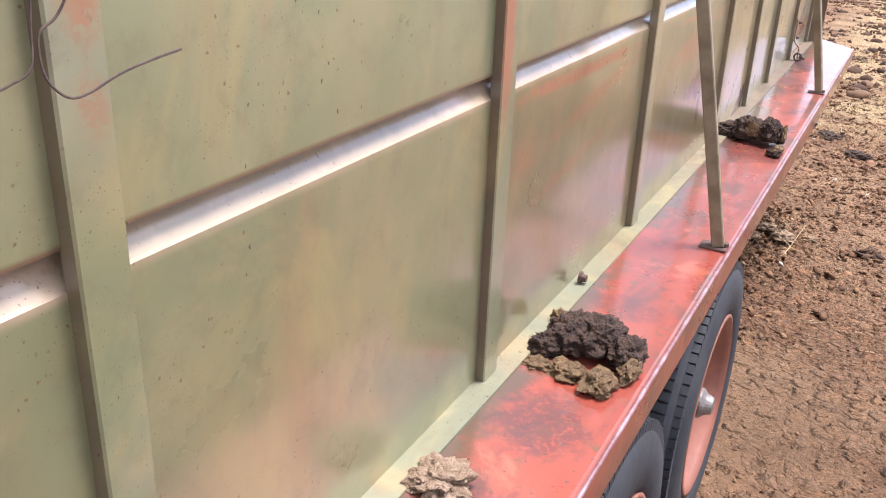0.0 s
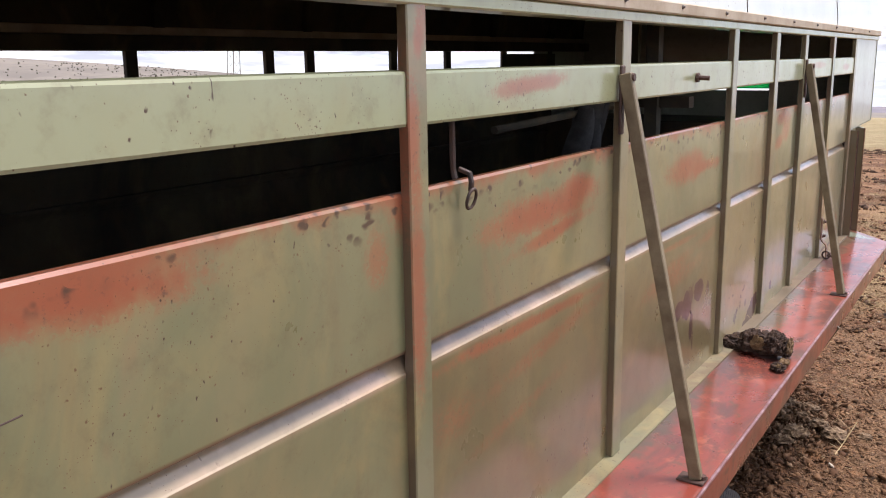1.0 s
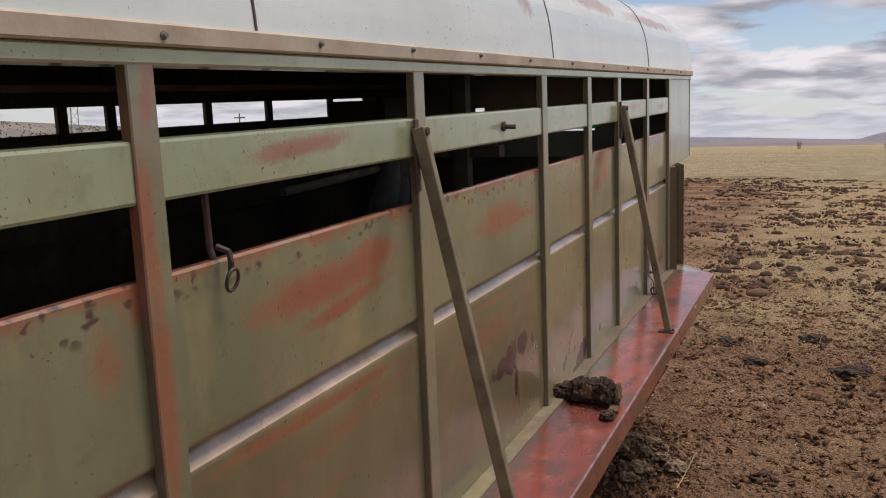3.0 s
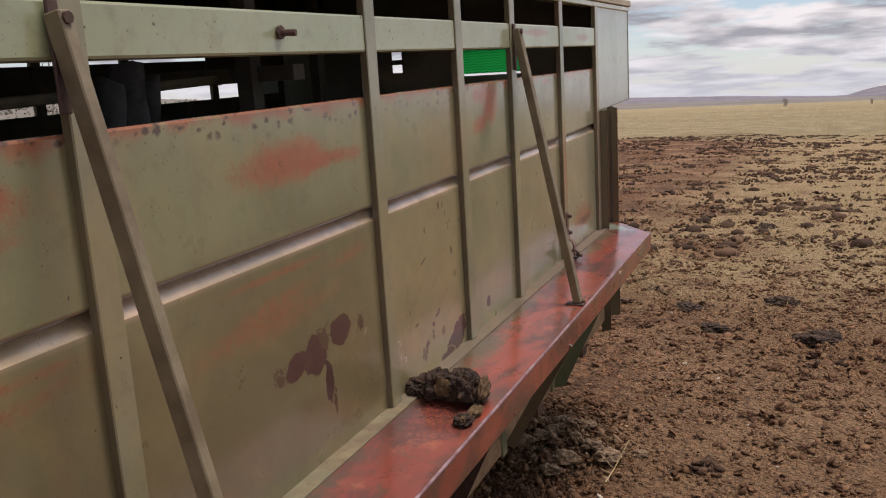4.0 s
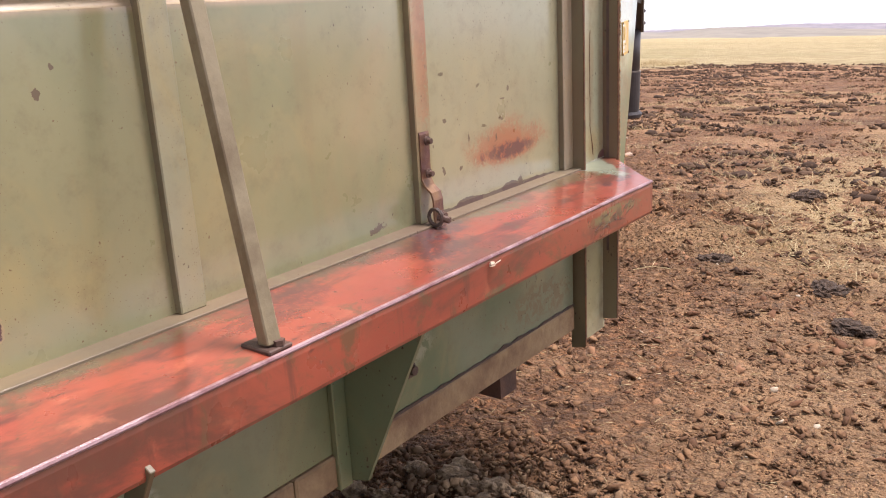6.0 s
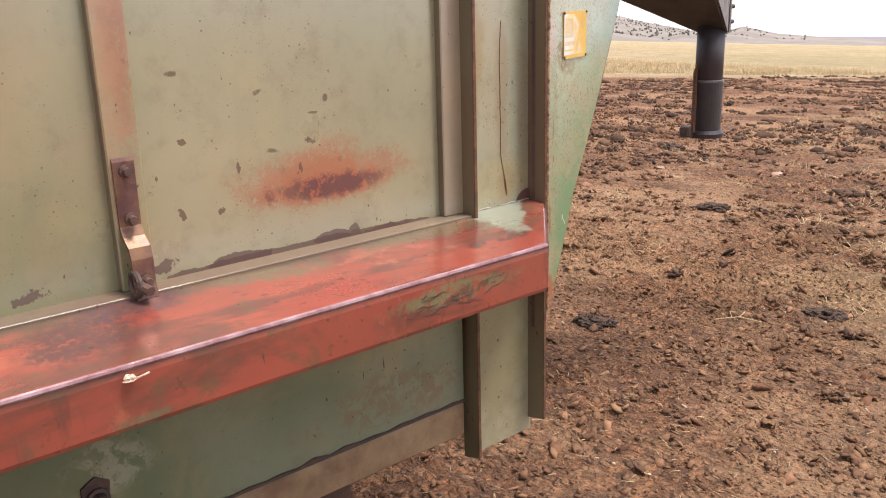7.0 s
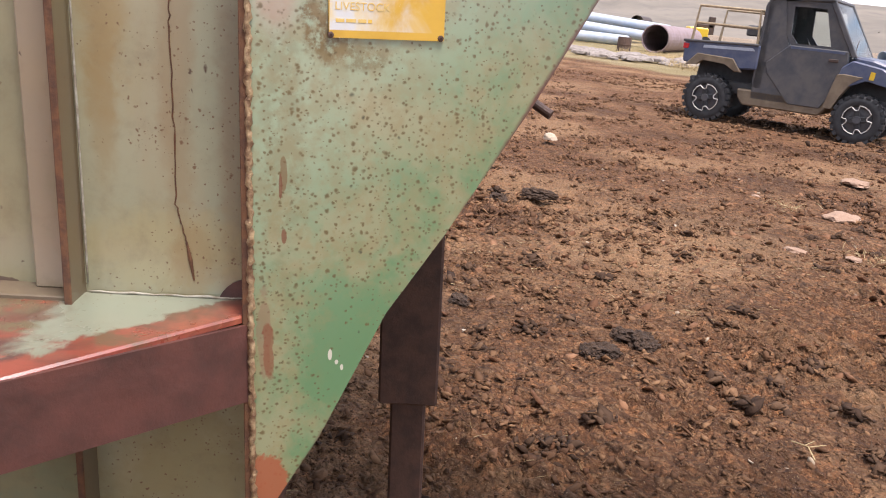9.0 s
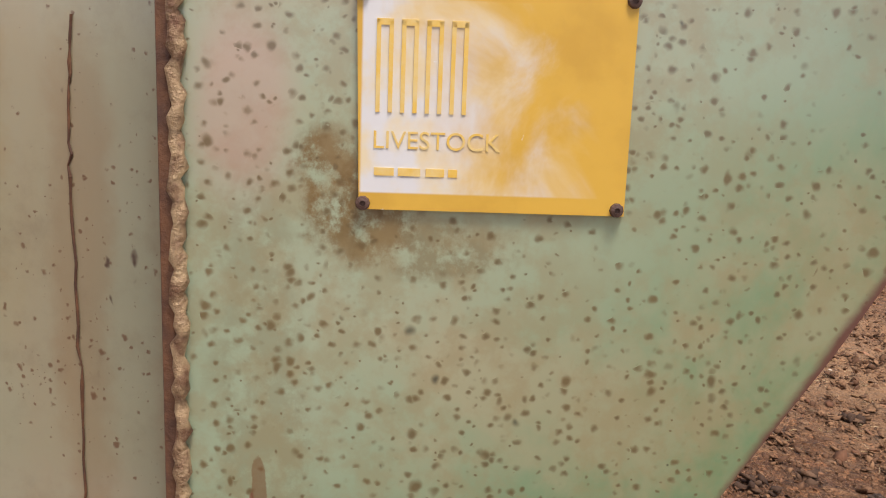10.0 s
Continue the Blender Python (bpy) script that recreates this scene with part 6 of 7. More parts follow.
slab("decal", [(-1.20, 1.02), (-1.19, 1.06), (-0.50, 1.09), (-0.46, 1.05)], 0.721, 0.724, M_DECAL, bed, 0.0)
slab("tail_light", [(-1.495, 0.98), (-1.495, 1.06), (-1.40, 1.06), (-1.41, 0.98)], 0.60, 0.726, M_TAIL, bed, 0.01)
slab("fender_flare", [(-1.42, 0.76), (-1.24, 0.78), (-1.18, 0.86), (-0.84, 0.84), (-0.70, 0.74), (-0.60, 0.74), (-0.74, 0.92), (-1.26, 0.94)], 0.66, 0.745, M_UTVDUST, bed, 0.01)
for x in (0.66, -0.66):
    rack = part("bed_rack", rod([(x, -1.40, 1.11), (x, -1.36, 1.60), (x, -0.50, 1.60), (x, -0.46, 1.13)], 0.022, 8), M_RACK, utv, "tan tubular bed rack")
    part("rack_rail", rod([(x, -1.38, 1.36), (x, -0.48, 1.36)], 0.018, 8), M_RACK, rack)
part("rack_crossbar", rod([(-0.66, -0.50, 1.60), (0.66, -0.50, 1.60)], 0.02, 8), M_RACK, utv)
part("toolbox", box(-0.3, 0.3, -0.75, -0.5, 1.25, 1.40, 0.02), M_UTVDARK, utv)
cab = slab("cab_back", [(-0.44, 0.60), (-0.44, 1.70), (-0.36, 1.80), (-0.30, 1.80), (-0.30, 0.60)], -0.70, 0.70, M_UTVDARK)
for x0, x1 in ((0.62, 0.70), (-0.70, -0.62)):
    slab("rear_pillar", [(-0.42, 0.55), (-0.40, 1.72), (-0.30, 1.80), (-0.18, 1.78), (-0.10, 1.30), (-0.02, 1.16), (-0.30, 0.92), (-0.30, 0.55)], x0, x1, M_UTVDARK, cab, 0.01)
    slab("front_pillar", [(0.36, 1.84), (0.44, 1.83), (0.86, 1.12), (0.78, 1.12)], x0, x1, M_UTVDARK, cab, 0.01)
    slab("rear_quarter", [(-0.42, 0.40), (-0.42, 0.95), (-0.29, 0.94), (-0.25, 0.79), (0.09, 0.41), (0.05, 0.40)], x0, x1, M_UTVDARK, cab, 0.01)
    door = slab("door", [(-0.30, 0.92), (-0.02, 1.19), (0.74, 1.19), (0.76, 1.05), (0.58, 0.52), (0.52, 0.40), (0.10, 0.40), (-0.26, 0.78)], x0 + 0.012 * (1 if x0 > 0 else -1), x1 + 0.012 * (1 if x0 > 0 else -1), M_UTVDARK, utv, 0.012, "dark dusty cab door")
    slab("window_frame", [(-0.02, 1.19), (-0.10, 1.32), (-0.20, 1.76), (0.36, 1.80), (0.40, 1.80), (0.74, 1.19), (0.62, 1.19), (0.50, 1.225), (0.36, 1.70), (-0.06, 1.70), (-0.04, 1.34), (0.06, 1.22), (0.50, 1.22), (0.62, 1.188)], (x0 + x1) / 2 - 0.015, (x0 + x1) / 2 + 0.015, M_UTVDARK, door, 0.0)
    slab("window", [(0.06, 1.22), (0.50, 1.22), (0.36, 1.70), (-0.06, 1.70), (-0.04, 1.34)], (x0 + x1) / 2 - 0.004, (x0 + x1) / 2 + 0.004, M_GLASS, door, 0.0)
    slab("door_stripe", [(0.0, 1.145), (0.70, 1.145), (0.71, 1.175), (0.0, 1.175)], x1 + 0.0125 if x0 > 0 else x0 - 0.0155, x1 + 0.0155 if x0 > 0 else x0 - 0.0125, M_UTVBLUE, door, 0.0)
    part("door_handle", box(x1 + 0.012 if x0 > 0 else x0 - 0.03, x1 + 0.03 if x0 > 0 else x0 - 0.012, 0.52, 0.64, 1.03, 1.07, 0.005), M_DARKIRON, door)
slab("roof", [(-0.44, 1.74), (-0.40, 1.83), (-0.10, 1.88), (0.30, 1.88), (0.46, 1.83), (0.44, 1.79), (-0.38, 1.78)], -0.72, 0.72, M_UTVDARK)
slab("windshield", [(0.42, 1.81), (0.44, 1.81), (0.85, 1.13), (0.83, 1.13)], -0.62, 0.62, M_GLASS, cab, 0.0)
slab("dashboard", [(0.45, 0.8), (0.80, 0.8), (0.80, 1.12), (0.60, 1.14)], -0.62, 0.62, M_UTVDARK, cab)
slab("seat", [(-0.25, 0.62), (0.25, 0.62), (0.25, 0.78), (-0.10, 0.80), (-0.22, 1.22), (-0.32, 1.20)], -0.55, 0.55, M_UTVDARK, cab, 0.03)
hood = slab("hood", [(0.78, 0.88), (0.80, 1.14), (1.05, 1.12), (1.34, 1.04), (1.42, 0.94), (1.38, 0.84), (1.10, 0.90)], -0.60, 0.60, M_UTVBLUE, None, 0.03, "navy hood")
for x0, x1 in ((0.56, 0.74), (-0.74, -0.56)):
    slab("front_fender", [(0.62, 0.60), (0.70, 0.98), (0.82, 1.08), (1.20, 1.02), (1.44, 0.88), (1.40, 0.76), (1.26, 0.80), (1.02, 0.86), (0.80, 0.74), (0.72, 0.56)], x0, x1, M_UTVBLUE, utv, 0.015)
    slab("fender_flare", [(0.56, 0.42), (0.66, 0.88), (0.74, 0.90), (1.00, 0.88), (0.84, 0.78), (0.74, 0.60), (0.68, 0.42)], x0 + (0.01 if x0 > 0 else -0.01), x1 + (0.01 if x0 > 0 else -0.01), M_UTVDUST, utv, 0.01)
    slab("headlight", [(1.20, 0.96), (1.36, 0.92), (1.40, 0.86), (1.24, 0.88)], x0 + 0.02, x1 - 0.02, M_HUB, hood, 0.005)
    slab("marker_lens", [(1.06, 0.86), (1.12, 0.86), (1.13, 0.96), (1.07, 0.97)], (x1 + 0.002) if x0 > 0 else (x0 - 0.008), (x1 + 0.008) if x0 > 0 else (x0 - 0.002), M_AMBER, hood, 0.0)
slab("front_bumper", [(1.36, 0.52), (1.40, 0.86), (1.48, 0.90), (1.54, 0.80), (1.54, 0.60), (1.46, 0.50)], -0.55, 0.55, M_UTVDARK)
part("winch_bar", rod([(-0.45, 1.56, 0.58), (-0.45, 1.60, 0.84), (0.45, 1.60, 0.84), (0.45, 1.56, 0.58)], 0.025, 8), M_DARKIRON, utv)
part("antenna", rod([(0.60, 0.80, 1.14), (0.60, 0.82, 1.34)], 0.006, 5), M_DARKIRON, utv)

# ---- pipes, rocks and bushes behind ----
M_BLUEPIPE = simple("pale_blue_pipe", (0.36, 0.44, 0.54), (0.46, 0.51, 0.57), 2.5, 0.5)
M_CULVERT = simple("mauve_steel_pipe", (0.33, 0.25, 0.27), (0.25, 0.18, 0.18), 2.5, 0.6)
M_RUSTPIPE = simple("rusty_brown_pipe", (0.125, 0.075, 0.055), (0.08, 0.05, 0.04), 3.5, 0.7)
M_ROCK = simple("pale_rock", (0.36, 0.32, 0.29), (0.20, 0.17, 0.145), 3.0, 0.85)


def pipe(name, a, b, r, material, label, group="pipes on the ground"):
    a, b = Vector(a), Vector(b)
    root = thing(name, Matrix.Translation((a + b) / 2), label, "pipe", group)
    m = (b - a).to_track_quat("Z", "Y").to_matrix().to_4x4()
    half_len, w = (b - a).length / 2, r * 0.06
    own = lathe([(r, -half_len), (r, half_len), (r - w, half_len), (r - w, -half_len)], "z", (0, 0, 0), 28)
    own.transform(m)
    part("pipe_wall", own, material, root, "", False)
    return root


def by_bearing(az, dist, z=0.0):
    az -= 1.8
    return (-math.sin(radians(az)) * dist + 0.8, math.cos(radians(az)) * dist + 1.8, z)


pipe("blue_pipe", (-30.81, 19.22, 0.24), (-22.08, 19.82, 0.22), 0.22, M_BLUEPIPE, "long pale blue pipe lying in dry grass")
pipe("rusty_pipe", (-17.82, 15.66, 0.11), (-16.52, 18.52, 0.10), 0.10, M_RUSTPIPE, "rusty brown pipe lying in dry grass")
pipe("rusty_pipe", (-19.91, 16.24, 0.09), (-19.04, 18.11, 0.09), 0.085, M_RUSTPIPE, "rusty brown pipe lying in dry grass")
pipe("rusty_pipe", (-20.91, 13.17, 0.09), (-20.52, 15.76, 0.09), 0.085, M_RUSTPIPE, "dark rusty pipe lying by the dirt")
pipe("rusty_pipe", (-21.98, 14.21, 0.06), (-21.80, 16.40, 0.36), 0.035, M_RUSTPIPE, "dark rusty pipe lying by the dirt")
pipe("culvert_pipe", by_bearing(79.3, 44.5, 0.66), by_bearing(77.2, 57, 0.66), 0.66, M_CULVERT, "wide mauve steel culvert pipe with open mouth")
pipe("blue_pipe", by_bearing(88, 50, 1.52), by_bearing(78.6, 53, 1.10), 0.27, M_BLUEPIPE, "pale blue pipe stacked on others")
pipe("blue_pipe", by_bearing(88, 48.5, 1.00), by_bearing(79.9, 51.5, 0.62), 0.29, M_BLUEPIPE, "pale blue pipe stacked on others")
pipe("blue_pipe", by_bearing(88, 47, 0.36), by_bearing(81, 50, 0.30), 0.28, M_BLUEPIPE, "pale blue pipe lying under a stack")
pipe("black_pipe", by_bearing(80.6, 60, 1.35), by_bearing(80.0, 66, 1.35), 0.42, M_DARKIRON, "wide dark pipe behind a stack")
pipe("blue_pipe", by_bearing(66.5, 52, 0.95), by_bearing(63.6, 56, 0.80), 0.28, M_BLUEPIPE, "pale blue pipe stacked on others")
pipe("blue_pipe", by_bearing(66.5, 51, 0.34), by_bearing(63.8, 55, 0.28), 0.28, M_BLUEPIPE, "pale blue pipe lying under a stack")
rust_drum = thing("steel_drum", Matrix.Translation(by_bearing(81.1, 41)), "small rusty steel drum by the pipes", "drum")
part("drum_shell", lathe([(0, 0), (0.30, 0), (0.31, 0.3), (0.30, 0.62), (0, 0.62)], "z", (0, 0, 0), 20), M_RUSTPIPE, rust_drum)
part("drum_ring", lathe([(0.30, 0.28), (0.325, 0.30), (0.30, 0.32)], "z", (0, 0, 0), 20), M_RUSTPIPE, rust_drum)
loader = thing("small_loader", Matrix.Translation(by_bearing(76.9, 75)), "small yellow and black loader standing far behind the pipes", "loader")
part("engine_body", box(-0.6, 0.6, -0.9, 0.7, 0.5, 1.5, 0.1), M_AMBER, loader)
part("loader_arm", box(-0.2, 0.2, -0.2, 1.1, 1.5, 1.8, 0.05), M_DARKIRON, loader)
part("loader_mast", box(-0.2, 0.2, 0.7, 1.2, 1.0, 2.4, 0.05), M_DARKIRON, loader)
for x in (-0.62, 0.62):
    for y in (-0.6, 0.5):
        part("tyre", lathe([(0, -0.12), (0.42, -0.12), (0.42, 0.12), (0, 0.12)], "x", (x, y, 0.42), 18), M_TYRE, loader)
# pale rocks
r = np.random.default_rng(14)
proto = None
for i in range(46):
    a, d = r.uniform(76.9, 84.4), r.uniform(30.5, 35)
    size = r.uniform(0.14, 0.36)
    if i % 8 == 0:
        proto = part("rock", lump((0, 0, 0), (1, 1, 0.55), 100 + i, 2, 0.35, 1.3), M_ROCK)
        tagged(proto, "pale weathered rock in a low pile", "rock", "rocks in the pile")
        made = proto
    else:
        made = copy_thing(proto, Matrix.Identity(4))
    made.matrix_world = Matrix.Translation(by_bearing(a, d, size * 0.2)) @ Matrix.Rotation(r.uniform(0, 6), 4, "Z") @ Matrix.Diagonal((size * r.uniform(1, 2.0), size, size, 1))


# dry red willow bush and far trees
def bush(name, place, size, tall, stems, material, label, seed):
    root = thing(name, Matrix.Translation(place), label, "bush")
    r_ = random.Random(seed)
    own = bmesh.new()
    for _ in range(stems):
        a, lean = r_.uniform(0, math.tau), r_.uniform(0.1, 1.0)
        x, y = math.cos(a) * size * lean * 0.5, math.sin(a) * size * lean * 0.5
        top_ = (x * 1.9 + r_.uniform(-.2, .2), y * 1.9 + r_.uniform(-.2, .2), tall * r_.uniform(0.5, 1.0))
        rod([(x, y, -0.1), (x * 1.4, y * 1.4, top_[2] * 0.5), top_], [0.010 * tall, 0.006 * tall, 0.002 * tall], 4, own)
        for _ in range(3):
            b = [x * 1.5 + r_.uniform(-.1, .1), y * 1.5, top_[2] * r_.uniform(0.45, 0.7)]
            rod([b, (b[0] + r_.uniform(-.25, .25) * size, b[1] + r_.uniform(-.25, .25) * size, b[2] + tall * r_.uniform(0.1, 0.35))], [0.008 * tall, 0.003 * tall], 3, own)
    part("twig_crown", own, material, root)
    return root


M_WILLOW = simple("red_brown_twigs", (0.30, 0.165, 0.115), (0.24, 0.135, 0.10), 5, 0.85)
M_GREYTWIG = simple("grey_brown_twigs", (0.30, 0.25, 0.205), (0.24, 0.20, 0.165), 5, 0.85)
for i, (x, y, sz, tl) in enumerate(((-25.4, 27.5, 0.55, 0.80), (-25.1, 28.3, 0.50, 0.66), (-24.8, 29.1, 0.40, 0.50), (-26.0, 27.0, 0.30, 0.30))):
    bush("willow_bush", (x, y, 0), sz, tl, 110, M_WILLOW, "leafless reddish willow bush in dry grass", i)
for a, d, tl in ((1.62, 260, 2.6), (-3.1, 240, 1.6)):
    bush("bare_tree", (-math.sin(radians(a)) * d, math.cos(radians(a)) * d - 1.5, 0), 0.42 * tl, tl, 26, M_GREYTWIG, "small bare tree far out on the plain", int(d + tl))
# power poles and lattice tower
for a, d, h in ((41.0, 61, 4.3), (47.0, 330, 9.0)):
    pole = thing("power_pole", Matrix.Translation(by_bearing(a, d)), "thin grey wooden power pole in the field", "pole")
    part("pole_shaft", rod([(0, 0, -0.5), (0, 0, h)], [0.018 * h, 0.012 * h], 8), M_GREYTWIG, pole)
    part("crossarm", box(-0.11 * h, 0.11 * h, -0.006 * h, 0.006 * h, h * 0.92, h * 0.94), M_GREYTWIG, pole)
tower = thing("lattice_tower", Matrix.Translation((-math.sin(radians(46.2)) * 420, math.cos(radians(46.2)) * 420 - 3, 8)), "far grey steel lattice tower on the hill", "tower")
own = bmesh.new()
for sx, sy in ((-1, -1), (1, -1), (1, 1), (-1, 1)):
    rod([(sx * 2.2, sy * 2.2, -4), (sx * 1.7, sy * 1.7, 32)], 0.16, 4, own)
part("tower_frame", own, M_HUB, tower)
own = bmesh.new()
for i in range(9):
    z0, z1 = -3 + i * 3.8, 0.8 + i * 3.8
    for sx, sy, tx, ty in ((-1, -1, 1, -1), (1, -1, 1, 1), (1, 1, -1, 1), (-1, 1, -1, -1)):
        rod([(sx * 1.9, sy * 1.9, z0), (tx * 1.9, ty * 1.9, z1)], 0.09, 3, own)
part("lattice", own, M_HUB, tower)


# ---- clods, crumbs and straw on the ground ----
def shaded_stuff(name, dark, light, rough=0.9):
    s = Shade(name)
    share = s.island()
    tone = s.mix(s.math("MULTIPLY", share, share), dark, light)
    s.set(Base_Color=s.mix(s.math("MULTIPLY", s.noise(40, 4), 0.6), tone, dark), Roughness=rough)
    s.b.inputs["Specular IOR Level"].default_value = 0.2
    s.bump(s.noise(90, 4, 0.6), 0.6, 0.006)
    return s.m


M_CRUMB = shaded_stuff("dirt_crumbs", (0.100, 0.051, 0.028), (0.32, 0.180, 0.094))
M_PIE = shaded_stuff("dark_dung_clods", (0.050, 0.029, 0.019), (0.20, 0.115, 0.065))
M_PALE = shaded_stuff("pale_stones", (0.40, 0.31, 0.22), (0.62, 0.54, 0.44))
s = Shade("dry_straw")
s.set(Base_Color=s.mix(s.island(), (0.36, 0.25, 0.11), (0.62, 0.49, 0.28)), Roughness=0.8)
M_STRAW = s.m


def spread(n, x0, x1, y0, y1, seed, keep=None, near=None):
    """Random places on the dirt; near: density falls off away from the trailer's side."""
    r = np.random.default_rng(seed)
    x, y = r.uniform(x0, x1, n), r.uniform(y0, y1, n)
    ok = np.ones(n, bool)
    if keep is not None:
        ok &= keep(x, y) > r.uniform(-0.35, 0.35, n)
    x, y = x[ok], y[ok]
    return np.stack([x, y, height(x, y)], -1), r


octa = (np.array([(1, 0, 0), (0, 1, 0), (-1, 0, 0), (0, -1, 0), (0, 0, 1), (0, 0, -1)], float), np.array([(0, 1, 4), (1, 2, 4), (2, 3, 4), (3, 0, 4), (1, 0, 5), (2, 1, 5), (3, 2, 5), (0, 3, 5)]))


def clusters(centres, each, radius, r, lift=0.35):
    """Places of small lumps heaped round each centre."""
    n_ = len(centres)
    rad = (radius * r.uniform(0.5, 1.5, n_))[:, None]
    d = r.normal(0, 0.5, (n_, each, 2)) * rad[..., None]
    z = np.clip(1 - np.hypot(d[..., 0], d[..., 1]) / rad, 0, 1) * rad * lift * r.uniform(0.3, 1.0, (n_, each))
    return np.concatenate([centres[:, None, :2] + d, centres[:, None, 2:] + z[..., None]], -1).reshape(-1, 3)


pl, r = spread(85000, -3.6, 1.7, 0.6, 5.2, 41, lambda x, y: fbm(x, y, 1.3, 3, 51) + 0.25)
tagged(scatter("dirt_crumbs", pl, 0.0022 + 0.0085 * r.uniform(0, 1, len(pl)) ** 4, M_CRUMB, octa, 0.6, 0.45, seed=1), "loose brown dirt crumbs on the ground", "crumbs", kind="stuff")
pl, r = spread(26000, 0.15, 2.3, -1.8, 1.3, 49, lambda x, y: fbm(x, y, 1.2, 3, 59) + 0.15)
tagged(scatter("side_crumbs", pl, 0.002 + 0.007 * r.uniform(0, 1, len(pl)) ** 4, M_CRUMB, octa, 0.6, 0.5, seed=18), "loose brown dirt crumbs beside the wheels", "crumbs", kind="stuff")
pl, r = spread(60000, -9.5, 3.2, -2.0, 11.0, 47, lambda x, y: fbm(x, y, 1.0, 3, 57) + 0.15)
tagged(scatter("dirt_bits", pl, 0.003 + 0.011 * r.uniform(0, 1, len(pl)) ** 4, M_CRUMB, octa, 0.6, 0.45, seed=8), "loose brown dirt bits on the ground", "crumbs", kind="stuff")
pl, r = spread(7500, -5.5, 2.0, 0.3, 8.0, 42, lambda x, y: fbm(x, y, 0.9, 4, 52) + 0.1)
pl = clusters(pl, 9, 0.05, r)
size = 0.003 + 0.016 * r.uniform(0, 1, len(pl)) ** 3.2
big = size > 0.0105
tagged(scatter("dirt_clods", pl[~big], size[~big], M_CRUMB, octa, 0.65, 0.5, seed=2), "crumbled brown dirt clods on the ground", "clods", kind="stuff")
tagged(scatter("dirt_lumps", pl[big], size[big], M_CRUMB, (ico1_v, ico1_f), 0.60, 0.38, seed=12), "rough brown dirt lumps on the ground", "clods", kind="stuff")
pl, r = spread(4200, -16, 6, 5, 26, 43, lambda x, y: fbm(x, y, 0.7, 4, 53) + 0.05)
pl = clusters(pl, 7, 0.10, r)
tagged(scatter("far_clods", pl, 0.010 + 0.030 * r.uniform(0, 1, len(pl)) ** 2, M_CRUMB, octa, 0.6, 0.6, seed=3), "brown dirt clods further off", "clods", kind="stuff")
pl, r = spread(5200, -21, -4, -1, 13, 48, lambda x, y: fbm(x, y, 0.8, 4, 58) + 0.12)
pl = clusters(pl, 8, 0.08, r)
tagged(scatter("mid_clods", pl, 0.006 + 0.026 * r.uniform(0, 1, len(pl)) ** 2.4, M_CRUMB, octa, 0.6, 0.6, seed=13), "brown dirt clods round the vehicle", "clods", kind="stuff")
# dark dung, thick in the field ahead
pl, r = spread(900, -6.5, 4.0, 0.8, 11, 44, lambda x, y: fbm(x, y, 0.8, 4, 54) - 0.10)
pl = clusters(pl, 22, 0.060, r, 0.4)
tagged(scatter("dark_dung", pl, 0.007 + 0.018 * r.uniform(0, 1, len(pl)) ** 2, M_PIE, None, 0.6, 0.45, seed=4), "dark crumbled dung on the ground", "dung", kind="stuff")
pl, r = spread(9500, -16, 22, 6.5, 40, 45, lambda x, y: fbm(x, y, 0.55, 4, 55) - 0.02)
pl = pl[dirt_zone(pl[:, 0], pl[:, 1]) > 0.4]
tagged(scatter("dung_mounds", pl, 0.03 + 0.075 * r.uniform(0, 1, len(pl)) ** 2, M_PIE, (ico_v, ico_f), 0.22, 0.60, False, seed=15), "dark dung mounds across the field", "dung", kind="stuff")
pl = clusters(pl, 9, 0.20, r, 0.2)
tagged(scatter("field_dung", pl, 0.010 + 0.032 * r.uniform(0, 1, len(pl)) ** 2, M_PIE, octa, 0.5, 0.8, seed=5), "dark dung clods across the field", "dung", kind="stuff")
pl, r = spread(420, -7, 3.0, 0.3, 10, 46)
tagged(scatter("pale_stones", pl, 0.004 + 0.010 * r.uniform(0, 1, len(pl)) ** 2, M_PALE, None, 0.3, 0.7, seed=6), "pale small stones on the dirt", "stones", kind="stuff")


# broken clods of red earth, and pale flat rocks among them
M_EARTH = shaded_stuff("red_earth_clods", (0.125, 0.058, 0.031), (0.40, 0.215, 0.120))
pl, r = spread(9000, -9.5, 1.4, 1.9, 11.5, 91, lambda x, y: fbm(x, y, 0.7, 4, 92) + 0.10)
tagged(scatter("earth_clods", pl, 0.008 + 0.024 * r.uniform(0, 1, len(pl)) ** 3.5, M_EARTH, (ico1_v, ico1_f), 0.55, 0.42, seed=19), "broken red brown earth clods on the dirt", "clods", kind="stuff")
M_FLATROCK = simple("pale_flat_rock", (0.40, 0.275, 0.195), (0.27, 0.165, 0.11), 22, 0.85)
ROCKS = [(-7.31, 5.74, 0.16), (-5.54, 4.86, 0.15), (-4.40, 4.10, 0.07), (-4.28, 4.40, 0.06), (-6.01, 6.42, 0.09), (-5.22, 6.05, 0.07), (-4.38, 5.97, 0.06), (-4.42, 6.21, 0.11), (-4.29, 6.54, 0.08), (-4.84, 9.34, 0.10), (-3.01, 8.37, 0.08)]
r = np.random.default_rng(93)
ROCKS += [(float(a), float(b), float(c)) for a, b, c in zip(r.uniform(-8.5, -3.2, 20), r.uniform(3.6, 9.0, 20), 0.025 + 0.045 * r.uniform(0, 1, 20) ** 2)]
